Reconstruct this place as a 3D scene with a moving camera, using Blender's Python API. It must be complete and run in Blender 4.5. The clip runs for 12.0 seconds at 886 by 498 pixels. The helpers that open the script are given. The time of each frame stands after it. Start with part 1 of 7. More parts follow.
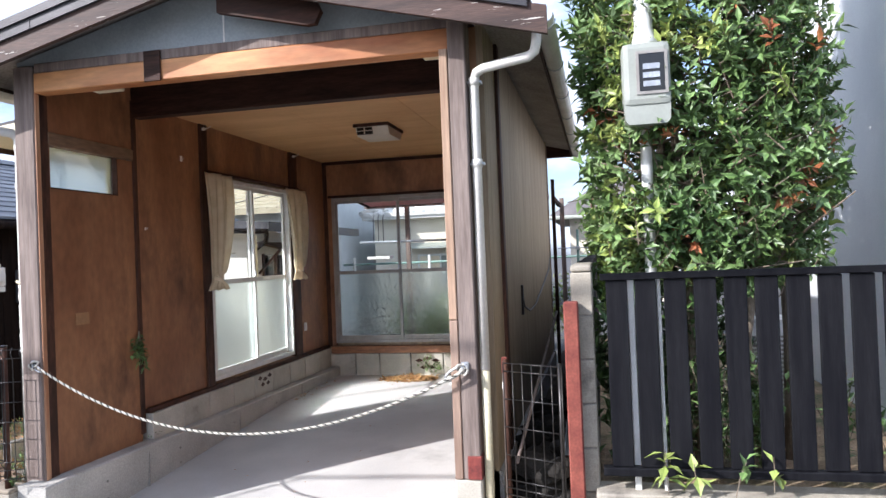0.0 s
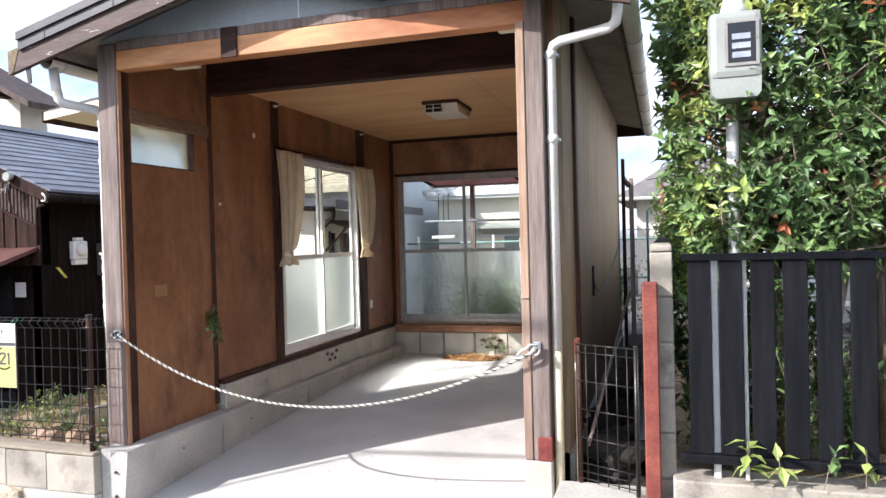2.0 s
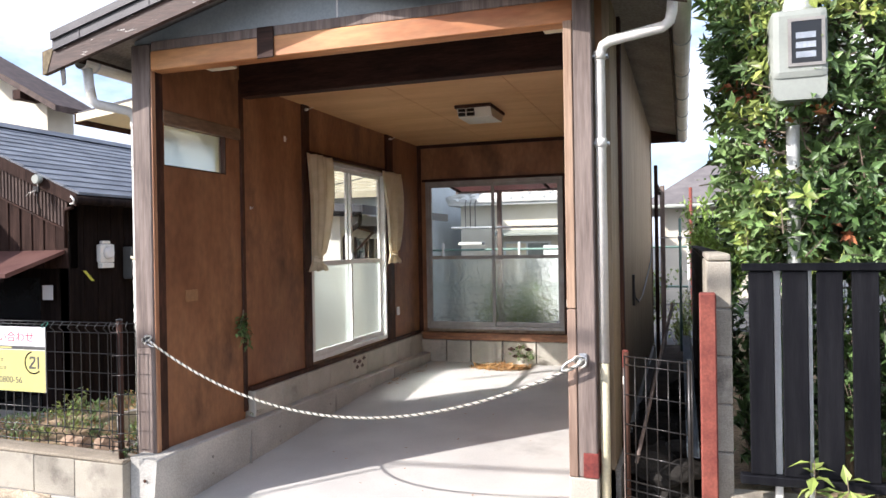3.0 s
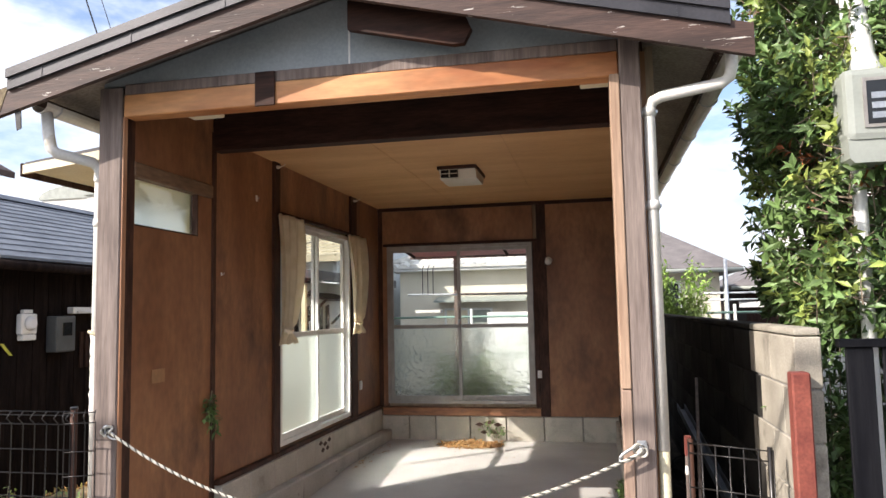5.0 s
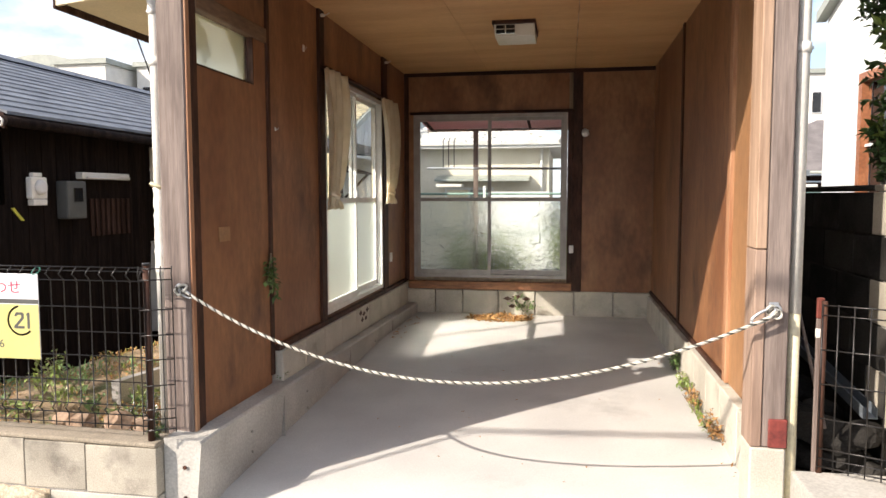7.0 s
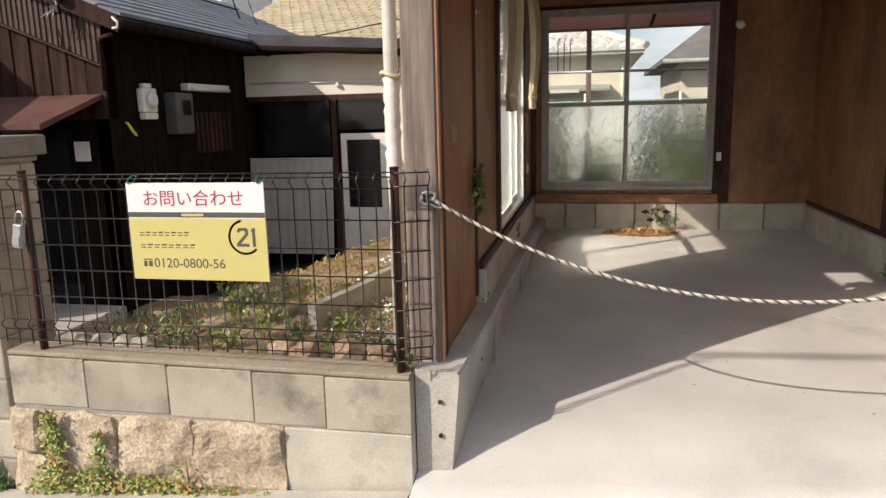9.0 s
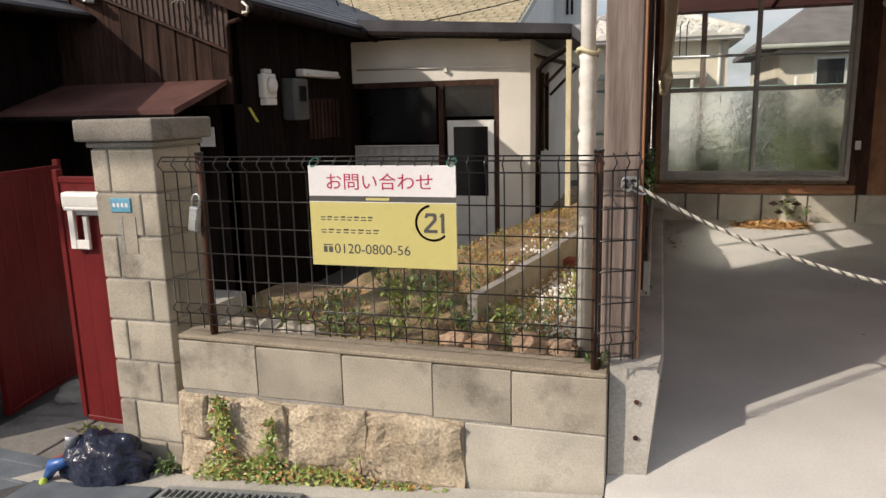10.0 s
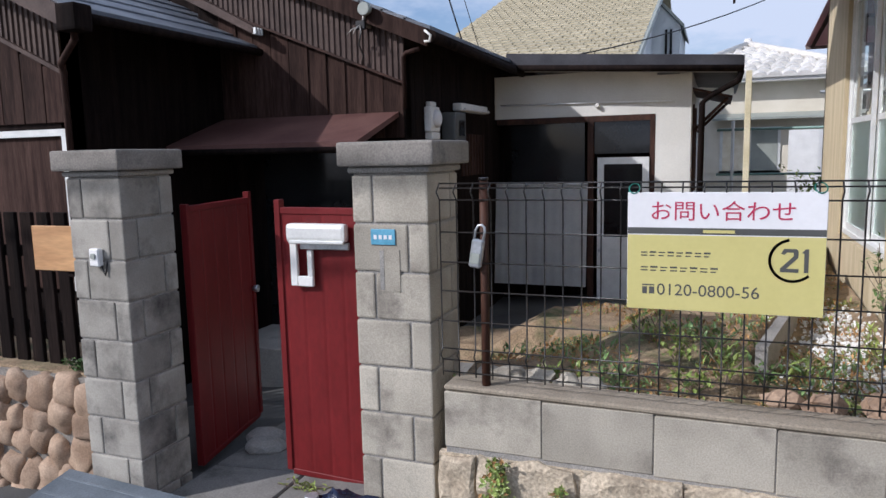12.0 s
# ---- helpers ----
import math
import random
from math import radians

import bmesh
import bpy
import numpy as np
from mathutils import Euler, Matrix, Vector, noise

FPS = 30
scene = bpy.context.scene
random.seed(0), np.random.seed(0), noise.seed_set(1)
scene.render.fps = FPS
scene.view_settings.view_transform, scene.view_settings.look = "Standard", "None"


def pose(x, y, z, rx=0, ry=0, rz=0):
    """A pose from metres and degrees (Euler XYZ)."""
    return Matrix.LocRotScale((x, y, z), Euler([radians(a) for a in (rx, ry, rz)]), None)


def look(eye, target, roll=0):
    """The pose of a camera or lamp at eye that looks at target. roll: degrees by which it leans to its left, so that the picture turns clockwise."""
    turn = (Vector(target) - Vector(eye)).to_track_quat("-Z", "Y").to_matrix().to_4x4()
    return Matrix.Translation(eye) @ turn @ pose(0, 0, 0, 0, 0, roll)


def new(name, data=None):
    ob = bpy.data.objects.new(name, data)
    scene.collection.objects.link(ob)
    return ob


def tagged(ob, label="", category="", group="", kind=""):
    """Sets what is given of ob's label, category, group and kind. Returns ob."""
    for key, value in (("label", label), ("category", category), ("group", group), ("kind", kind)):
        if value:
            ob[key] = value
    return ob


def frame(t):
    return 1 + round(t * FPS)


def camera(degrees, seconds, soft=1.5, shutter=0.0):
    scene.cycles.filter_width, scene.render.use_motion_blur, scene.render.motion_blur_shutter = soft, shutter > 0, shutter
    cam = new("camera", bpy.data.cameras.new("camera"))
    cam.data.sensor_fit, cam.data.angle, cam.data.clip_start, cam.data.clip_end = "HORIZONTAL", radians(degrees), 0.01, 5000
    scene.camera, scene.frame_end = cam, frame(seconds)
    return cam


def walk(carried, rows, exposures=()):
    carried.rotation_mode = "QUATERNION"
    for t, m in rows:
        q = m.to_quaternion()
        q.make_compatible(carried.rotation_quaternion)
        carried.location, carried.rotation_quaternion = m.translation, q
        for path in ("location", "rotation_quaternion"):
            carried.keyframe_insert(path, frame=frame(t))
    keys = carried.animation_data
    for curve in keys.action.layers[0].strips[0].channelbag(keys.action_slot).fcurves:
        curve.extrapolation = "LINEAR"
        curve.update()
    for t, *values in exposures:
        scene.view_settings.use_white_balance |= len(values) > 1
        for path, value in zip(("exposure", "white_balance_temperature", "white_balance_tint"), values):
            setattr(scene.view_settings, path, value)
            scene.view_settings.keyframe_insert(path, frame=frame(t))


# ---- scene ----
cam = camera(63.8, 12.0)
PATH = [
    (0, (3.256, -3.661, 1.393), (2.827, -1.708, 1.412), -2.3),
    (0.5, (3.254, -3.659, 1.391), (2.825, -1.706, 1.403), -2.3),
    (1, (3.246, -3.659, 1.389), (2.813, -1.707, 1.393), -2.0),
    (1.5, (3.227, -3.649, 1.39), (2.704, -1.718, 1.391), -1.6),
    (2, (3.184, -3.631, 1.377), (2.59, -1.722, 1.348), -1.5),
    (2.5, (3.125, -3.606, 1.383), (2.485, -1.711, 1.357), -1.4),
    (2.7, (3.095, -3.59, 1.378), (2.442, -1.699, 1.368), -1.3),
    (4.3, (2.607, -3.36, 1.377), (2.143, -1.414, 1.353), 0.3),
    (4.5, (2.546, -3.367, 1.411), (2.103, -1.417, 1.453), -0.6),
    (5, (2.388, -3.289, 1.419), (1.979, -1.339, 1.589), -1.1),
    (5.5, (2.247, -3.255, 1.464), (1.802, -1.32, 1.708), -0.5),
    (6, (2.082, -3.27, 1.464), (1.694, -1.333, 1.773), -1.4),
    (6.5, (1.939, -3.205, 1.36), (1.577, -1.24, 1.451), 0.5),
    (7, (1.739, -3.122, 1.281), (1.399, -1.156, 1.13), -0.1),
    (7.2, (1.629, -3.095, 1.258), (1.332, -1.129, 1.033), -0.3),
    (8.8, (0.7, -2.86, 1.161), (0.327, -0.932, 0.781), -1.2),
    (9, (0.598, -2.812, 1.163), (0.193, -0.889, 0.794), -1.4),
    (9.5, (0.355, -2.792, 1.155), (-0.224, -0.912, 0.794), -1.8),
    (10, (0.051, -2.784, 1.136), (-0.513, -0.905, 0.745), -1.4),
    (10.5, (-0.201, -2.725, 1.126), (-0.756, -0.836, 0.77), -1.6),
    (11, (-0.427, -2.71, 1.136), (-1.036, -0.825, 0.863), -1.4),
    (11.5, (-0.698, -2.758, 1.122), (-1.291, -0.864, 0.876), -0.9),
    (12, (-0.987, -2.718, 1.066), (-1.7, -0.869, 0.801), -1.3),
]
walk(cam, [(t, look(eye, target, roll)) for t, eye, target, roll in PATH],
     [(0.0, 0.64, 5450, 15), (1.5, 0.78, 5550, 15), (2.5, 0.70, 5650, 15), (4.5, 0.64, 6000, 14), (6.0, 0.48, 6100, 14), (7.0, 0.62, 6300, 14),
      (9.0, -0.05, 6500, 14), (10.5, -0.38, 6500, 14), (11.3, -0.36, 5800, 15), (12.0, -0.38, 5350, 15)])

# ---- world, sun, exposure ----
SUN_AZ, SUN_EL = radians(41.0), radians(33.0)
to_sun = Vector((-math.cos(SUN_AZ) * math.cos(SUN_EL), -math.sin(SUN_AZ) * math.cos(SUN_EL), math.sin(SUN_EL)))
world = bpy.data.worlds.new("sky")
scene.world = world
world.use_nodes = True
wn, wl = world.node_tree.nodes, world.node_tree.links
wn.clear()
sky = wn.new("ShaderNodeTexSky")
sky.sky_type = "NISHITA"
sky.sun_disc = False
sky.sun_elevation = SUN_EL
sky.sun_rotation = math.atan2(to_sun.x, to_sun.y)
sky.air_density, sky.dust_density, sky.ozone_density = 1.0, 2.4, 1.0
wtc = wn.new("ShaderNodeTexCoord")
wmap = wn.new("ShaderNodeMapping")
wmap.inputs["Scale"].default_value = (1.0, 1.0, 2.6)
wnoise = wn.new("ShaderNodeTexNoise")
wnoise.inputs["Scale"].default_value = 3.1
wnoise.inputs["Detail"].default_value = 7
wnoise.inputs["Roughness"].default_value = 0.58
wramp = wn.new("ShaderNodeValToRGB")
wramp.color_ramp.elements[0].position, wramp.color_ramp.elements[1].position = 0.40, 0.56
wramp.color_ramp.elements[0].color = (0.07, 0.07, 0.07, 1)
wmix = wn.new("ShaderNodeMix")
wmix.data_type = "RGBA"
wmix.inputs[7].default_value = (13.5, 13.8, 14.2, 1)
wbg = wn.new("ShaderNodeBackground")
wbg.inputs["Strength"].default_value = 0.068
wout = wn.new("ShaderNodeOutputWorld")
wl.new(wtc.outputs["Generated"], wmap.inputs["Vector"])
wl.new(wmap.outputs["Vector"], wnoise.inputs["Vector"])
wl.new(wnoise.outputs["Fac"], wramp.inputs["Fac"])
wl.new(wramp.outputs["Color"], wmix.inputs[0])
wgain = wn.new("ShaderNodeVectorMath")
wgain.operation = "SCALE"
wgain.inputs["Scale"].default_value = 2.5
wl.new(sky.outputs["Color"], wgain.inputs[0])
wl.new(wgain.outputs["Vector"], wmix.inputs[6])
wl.new(wmix.outputs[2], wbg.inputs["Color"])
wl.new(wbg.outputs["Background"], wout.inputs["Surface"])

sun_data = bpy.data.lights.new("sun", "SUN")
sun_data.energy, sun_data.angle, sun_data.color = 5.0, radians(0.5), (1.0, 0.89, 0.74)
sun = new("sun", sun_data)
sun.matrix_world = look(to_sun * 30, (0, 0, 0))


# ---- materials ----
def rgb(c):
    return (*c, 1.0)


def mat(name, a, b=None, rough=0.7, metal=0.0, scale=6.0, stretch=(1, 1, 1), fine=60.0, fine_amt=0.25, bump=0.2, bump_dist=0.004,
        piece=0.0, low=0.35, high=0.65, stain=None, stain_scale=2.0, stain_at=(0.55, 0.7), spec=0.5, island=0.0):
    """Two-scale procedural surface: broad tone between a and b, fine grain, optional stains, bump."""
    m = bpy.data.materials.new(name)
    m.use_nodes = True
    n, l = m.node_tree.nodes, m.node_tree.links
    bsdf = n["Principled BSDF"]
    b = b or tuple(min(1, c * 1.25) for c in a)
    tc = n.new("ShaderNodeTexCoord")
    mp = n.new("ShaderNodeMapping")
    mp.inputs["Scale"].default_value = stretch
    info = n.new("ShaderNodeObjectInfo")
    shift = n.new("ShaderNodeVectorMath")
    shift.operation = "SCALE"
    shift.inputs[0].default_value = (7.3, 3.1, 5.7)
    l.new(info.outputs["Random"], shift.inputs["Scale"])
    l.new(tc.outputs["Object"], mp.inputs["Vector"])
    if piece:
        l.new(shift.outputs["Vector"], mp.inputs["Location"])
    n1 = n.new("ShaderNodeTexNoise")
    n1.inputs["Scale"].default_value, n1.inputs["Detail"].default_value = scale, 5
    l.new(mp.outputs["Vector"], n1.inputs["Vector"])
    ramp = n.new("ShaderNodeValToRGB")
    ramp.color_ramp.elements[0].position, ramp.color_ramp.elements[1].position = low, high
    ramp.color_ramp.elements[0].color, ramp.color_ramp.elements[1].color = rgb(a), rgb(b)
    l.new(n1.outputs["Fac"], ramp.inputs["Fac"])
    n2 = n.new("ShaderNodeTexNoise")
    n2.inputs["Scale"].default_value, n2.inputs["Detail"].default_value = fine, 3
    l.new(mp.outputs["Vector"], n2.inputs["Vector"])
    hsv = n.new("ShaderNodeHueSaturation")
    mr = n.new("ShaderNodeMapRange")
    mr.inputs["From Min"].default_value, mr.inputs["From Max"].default_value = 0.3, 0.7
    mr.inputs["To Min"].default_value, mr.inputs["To Max"].default_value = 1 - fine_amt, 1 + fine_amt
    l.new(n2.outputs["Fac"], mr.inputs["Value"])
    val = mr.outputs["Result"]
    rnd = None
    if piece:
        rnd, amt = info.outputs["Random"], piece
    elif island:
        geo = n.new("ShaderNodeNewGeometry")
        rnd, amt = geo.outputs["Random Per Island"], island
    if rnd is not None:
        pr = n.new("ShaderNodeMapRange")
        pr.inputs["To Min"].default_value, pr.inputs["To Max"].default_value = 1 - amt, 1 + amt
        l.new(rnd, pr.inputs["Value"])
        mul = n.new("ShaderNodeMath")
        mul.operation = "MULTIPLY"
        l.new(val, mul.inputs[0])
        l.new(pr.outputs["Result"], mul.inputs[1])
        val = mul.outputs["Value"]
    l.new(val, hsv.inputs["Value"])
    col = ramp.outputs["Color"]
    if stain:
        n3 = n.new("ShaderNodeTexNoise")
        n3.inputs["Scale"].default_value, n3.inputs["Detail"].default_value, n3.inputs["Roughness"].default_value = stain_scale, 8, 0.65
        l.new(mp.outputs["Vector"], n3.inputs["Vector"])
        sr = n.new("ShaderNodeMapRange")
        sr.inputs["From Min"].default_value, sr.inputs["From Max"].default_value = stain_at
        l.new(n3.outputs["Fac"], sr.inputs["Value"])
        mx = n.new("ShaderNodeMix")
        mx.data_type = "RGBA"
        mx.inputs[7].default_value = rgb(stain)
        l.new(sr.outputs["Result"], mx.inputs[0])
        l.new(col, mx.inputs[6])
        col = mx.outputs[2]
    l.new(col, hsv.inputs["Color"])
    l.new(hsv.outputs["Color"], bsdf.inputs["Base Color"])
    bsdf.inputs["Roughness"].default_value, bsdf.inputs["Metallic"].default_value = rough, metal
    bsdf.inputs["Specular IOR Level"].default_value = spec
    if bump:
        bp = n.new("ShaderNodeBump")
        bp.inputs["Strength"].default_value, bp.inputs["Distance"].default_value = bump, bump_dist
        l.new(n2.outputs["Fac"], bp.inputs["Height"])
        l.new(bp.outputs["Normal"], bsdf.inputs["Normal"])
    return m


def glass(name, rough=0.0, tint=(0.93, 0.97, 0.95), pattern=False):
    m = bpy.data.materials.new(name)
    m.use_nodes = True
    n, l = m.node_tree.nodes, m.node_tree.links
    bsdf = n["Principled BSDF"]
    bsdf.inputs["Base Color"].default_value = rgb(tint)
    bsdf.inputs["Transmission Weight"].default_value = 1.0
    bsdf.inputs["Roughness"].default_value = rough
    bsdf.inputs["IOR"].default_value = 1.12 if not pattern else 1.25
    if pattern:
        tc = n.new("ShaderNodeTexCoord")
        v = n.new("ShaderNodeTexVoronoi")
        v.inputs["Scale"].default_value = 19
        bp = n.new("ShaderNodeBump")
        bp.inputs["Strength"].default_value, bp.inputs["Distance"].default_value = 0.8, 0.02
        l.new(tc.outputs["Object"], v.inputs["Vector"])
        l.new(v.outputs["Distance"], bp.inputs["Height"])
        l.new(bp.outputs["Normal"], bsdf.inputs["Normal"])
    return m


M_ASPHALT = mat("asphalt", (0.06, 0.06, 0.06), (0.10, 0.098, 0.09), 0.9, scale=1.5, fine=220, fine_amt=0.35, bump=0.5)
M_FLOOR = mat("concrete_floor", (0.47, 0.46, 0.44), (0.56, 0.55, 0.52), 0.85, scale=1.6, fine=120, fine_amt=0.06, bump=0.12, stain=(0.40, 0.39, 0.37), stain_scale=1.1, stain_at=(0.56, 0.72))
M_CURB = mat("concrete_curb", (0.36, 0.345, 0.31), (0.48, 0.46, 0.415), 0.9, scale=3, fine=90, fine_amt=0.14, bump=0.35, stain=(0.22, 0.20, 0.17), stain_scale=2.4, stain_at=(0.62, 0.74))
M_BLOCK = mat("concrete_block", (0.31, 0.28, 0.225), (0.44, 0.40, 0.325), 0.92, scale=4, fine=170, fine_amt=0.16, bump=0.55, piece=0.12, stain=(0.115, 0.10, 0.085), stain_scale=3.6, stain_at=(0.54, 0.76))
M_BLOCK_SOOT = mat("soot_stained_block", (0.27, 0.25, 0.215), (0.39, 0.365, 0.315), 0.92, scale=4, fine=150, fine_amt=0.10, bump=0.35, piece=0.12, stain=(0.055, 0.05, 0.046), stain_scale=3.4, stain_at=(0.47, 0.72))
M_PAVE = mat("worn_grey_paving", (0.15, 0.145, 0.135), (0.24, 0.23, 0.21), 0.92, scale=3, fine=110, fine_amt=0.2, bump=0.5, piece=0.1, stain=(0.07, 0.068, 0.062), stain_scale=3, stain_at=(0.52, 0.72))
M_PALESIDING = mat("sun_faded_cream_siding", (0.50, 0.41, 0.25), (0.62, 0.52, 0.34), 0.75, scale=3, stretch=(5, 5, 0.4), fine=26, fine_amt=0.10, bump=0.12)
M_BLOCK_PALE = mat("pale_block", (0.40, 0.375, 0.315), (0.50, 0.47, 0.40), 0.92, scale=5, fine=140, fine_amt=0.12, bump=0.4, piece=0.07, stain=(0.24, 0.22, 0.18), stain_scale=4, stain_at=(0.6, 0.78))
M_MORTAR = mat("mortar", (0.26, 0.25, 0.23), (0.34, 0.32, 0.29), 0.95, scale=8, fine=160, bump=0.4)
M_STONE = mat("granite_stone", (0.35, 0.285, 0.20), (0.52, 0.44, 0.325), 0.92, scale=5, fine=75, fine_amt=0.32, bump=0.7, bump_dist=0.008, piece=0.08, stain=(0.26, 0.20, 0.14), stain_scale=4, stain_at=(0.58, 0.75))
M_COBBLE = mat("round_cobble", (0.25, 0.165, 0.105), (0.40, 0.29, 0.20), 0.85, scale=7, fine=90, fine_amt=0.18, bump=0.5, piece=0.2)
M_POST = mat("weathered_post", (0.140, 0.106, 0.091), (0.240, 0.190, 0.163), 0.8, scale=5, stretch=(7, 7, 0.5), fine=22, fine_amt=0.16, bump=0.4)
M_POST_NEW = mat("orange_post_wood", (0.30, 0.135, 0.065), (0.43, 0.24, 0.13), 0.55, scale=3, stretch=(6, 6, 0.5), fine=20, fine_amt=0.10, bump=0.2)
M_BEAM = mat("orange_beam_wood", (0.33, 0.110, 0.030), (0.61, 0.30, 0.115), 0.5, scale=1.6, stretch=(0.7, 3, 3), fine=14, fine_amt=0.14, bump=0.2)
M_DARKWOOD = mat("dark_stained_wood", (0.030, 0.014, 0.009), (0.075, 0.033, 0.020), 0.6, spec=0.25, scale=4, stretch=(3, 3, 0.8), fine=20, fine_amt=0.3, bump=0.2)
M_DARKBEAM = mat("dark_stained_beam", (0.020, 0.009, 0.006), (0.05, 0.021, 0.013), 0.6, spec=0.2, scale=4, stretch=(0.7, 5, 5), fine=20, fine_amt=0.3, bump=0.2)
M_PLY = mat("brown_plywood", (0.180, 0.074, 0.031), (0.320, 0.155, 0.070), 0.5, scale=2.2, stretch=(1, 1, 0.5), fine=26, fine_amt=0.14, bump=0.08, stain=(0.075, 0.030, 0.015), stain_scale=2.3, stain_at=(0.50, 0.74))
M_CEIL = mat("tan_ceiling_board", (0.50, 0.285, 0.115), (0.60, 0.36, 0.16), 0.6, scale=1.6, stretch=(0.6, 3, 1), fine=30, fine_amt=0.07, bump=0.06)
M_FASCIA = mat("peeling_brown_fascia", (0.036, 0.019, 0.014), (0.078, 0.043, 0.032), 0.65, scale=4, stretch=(0.6, 6, 6), fine=25, fine_amt=0.25, bump=0.4, stain=(0.62, 0.58, 0.52), stain_scale=11, stain_at=(0.635, 0.65))
M_ROOFMETAL = mat("brown_roof_metal", (0.035, 0.034, 0.038), (0.065, 0.062, 0.068), 0.45, 0.3, scale=3, fine=60, fine_amt=0.12, bump=0.1)
M_SOFFIT = mat("grey_soffit", (0.28, 0.25, 0.22), (0.38, 0.34, 0.30), 0.8, scale=4, fine=60, bump=0.2)
M_GABLE = mat("pale_blue_gable_board", (0.29, 0.335, 0.355), (0.37, 0.41, 0.425), 0.75, scale=2.5, fine=70, fine_amt=0.08, bump=0.1)
M_PVC = mat("aged_white_pvc", (0.66, 0.64, 0.58), (0.78, 0.76, 0.71), 0.45, scale=5, fine=60, fine_amt=0.06, bump=0.05, stain=(0.48, 0.42, 0.28), stain_scale=5, stain_at=(0.6, 0.75))
M_PVC_CREAM = mat("cream_pvc", (0.56, 0.50, 0.32), (0.66, 0.60, 0.42), 0.5, scale=5, fine=60, fine_amt=0.1, bump=0.05)
M_ALU = mat("aluminium_frame", (0.29, 0.27, 0.245), (0.37, 0.35, 0.32), 0.45, 0.35, scale=8, fine=90, fine_amt=0.06, bump=0.05)
M_ALU_WHITE = mat("pale_aluminium", (0.70, 0.70, 0.67), (0.80, 0.80, 0.77), 0.4, 0.2, scale=8, fine=90, fine_amt=0.05, bump=0.05)
M_GLASS = glass("clear_glass")
M_PATTERN = glass("patterned_glass", 0.22, (0.86, 0.93, 0.89), True)
M_FROST = glass("frosted_glass", 0.5, (0.82, 0.92, 0.88))
M_CURTAIN = mat("cream_cotton_curtain", (0.78, 0.69, 0.50), (0.88, 0.80, 0.63), 0.9, scale=10, fine=250, fine_amt=0.08, bump=0.2)
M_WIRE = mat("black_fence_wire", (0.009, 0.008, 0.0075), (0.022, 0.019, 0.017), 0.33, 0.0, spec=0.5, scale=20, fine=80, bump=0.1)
M_BLACKFENCE = mat("black_aluminium_slat", (0.005, 0.005, 0.007), (0.011, 0.011, 0.013), 0.55, 0.0, scale=4, stretch=(8, 8, 0.5), fine=40, fine_amt=0.25, bump=0.08, spec=0.15)
M_STEEL = mat("galvanised_steel", (0.42, 0.44, 0.46), (0.58, 0.60, 0.62), 0.4, 0.8, scale=14, fine=80, fine_amt=0.12, bump=0.1)
M_GRATE = mat("drain_grating_steel", (0.28, 0.30, 0.31), (0.42, 0.44, 0.45), 0.5, 0.6, scale=9, fine=90, fine_amt=0.15, bump=0.2)
M_GREYPLATE = mat("ribbed_steel_plate", (0.11, 0.13, 0.15), (0.17, 0.195, 0.22), 0.6, 0.2, scale=5, fine=120, fine_amt=0.15, bump=0.4)
M_REDGATE = mat("red_gate_paint", (0.115, 0.009, 0.010), (0.155, 0.015, 0.016), 0.45, spec=0.25, scale=3, stretch=(1, 1, 0.5), fine=40, fine_amt=0.1, bump=0.08)
M_REDPOST = mat("rusty_red_post", (0.16, 0.036, 0.025), (0.24, 0.065, 0.042), 0.75, scale=9, fine=90, fine_amt=0.2, bump=0.3)
M_WHITEPAINT = mat("white_paint", (0.74, 0.73, 0.70), (0.82, 0.81, 0.78), 0.5, scale=6, fine=60, fine_amt=0.05, bump=0.08)
M_CREAMWALL = mat("cream_stucco", (0.66, 0.60, 0.48), (0.76, 0.70, 0.58), 0.85, scale=2, fine=110, fine_amt=0.06, bump=0.25)
M_WHITEWALL = mat("white_stucco", (0.66, 0.64, 0.58), (0.76, 0.74, 0.68), 0.85, scale=2, fine=120, fine_amt=0.05, bump=0.25)
M_SLATE = mat("blue_grey_slate", (0.095, 0.105, 0.125), (0.17, 0.185, 0.21), 0.55, scale=3, fine=60, fine_amt=0.15, bump=0.2, piece=0.15, island=0.0)
M_DARKPLANK = mat("charred_plank", (0.007, 0.005, 0.0045), (0.018, 0.012, 0.010), 0.9, spec=0.08, scale=3, stretch=(6, 6, 0.5), fine=25, fine_amt=0.35, bump=0.4, piece=0.25)
M_BROWNPLANK = mat("old_brown_plank", (0.026, 0.014, 0.011), (0.062, 0.036, 0.028), 0.85, spec=0.12, scale=3, stretch=(6, 6, 0.5), fine=25, fine_amt=0.3, bump=0.4, piece=0.25)
M_CORR = mat("brown_corrugated_sheet", (0.055, 0.036, 0.030), (0.10, 0.068, 0.056), 0.6, 0.0, spec=0.2, scale=5, fine=60, fine_amt=0.12, bump=0.1)
M_CANOPY = mat("brown_metal_canopy", (0.095, 0.046, 0.040), (0.14, 0.074, 0.062), 0.6, 0.0, spec=0.15, scale=3, fine=60, fine_amt=0.08, bump=0.1)
M_TANROOF = mat("tan_shingle", (0.36, 0.315, 0.21), (0.46, 0.405, 0.28), 0.9, scale=3, fine=50, fine_amt=0.12, bump=0.3, piece=0.07)
M_TILE = mat("pale_roof_tile", (0.56, 0.54, 0.50), (0.70, 0.67, 0.62), 0.7, scale=5, fine=50, fine_amt=0.1, bump=0.2, island=0.12)
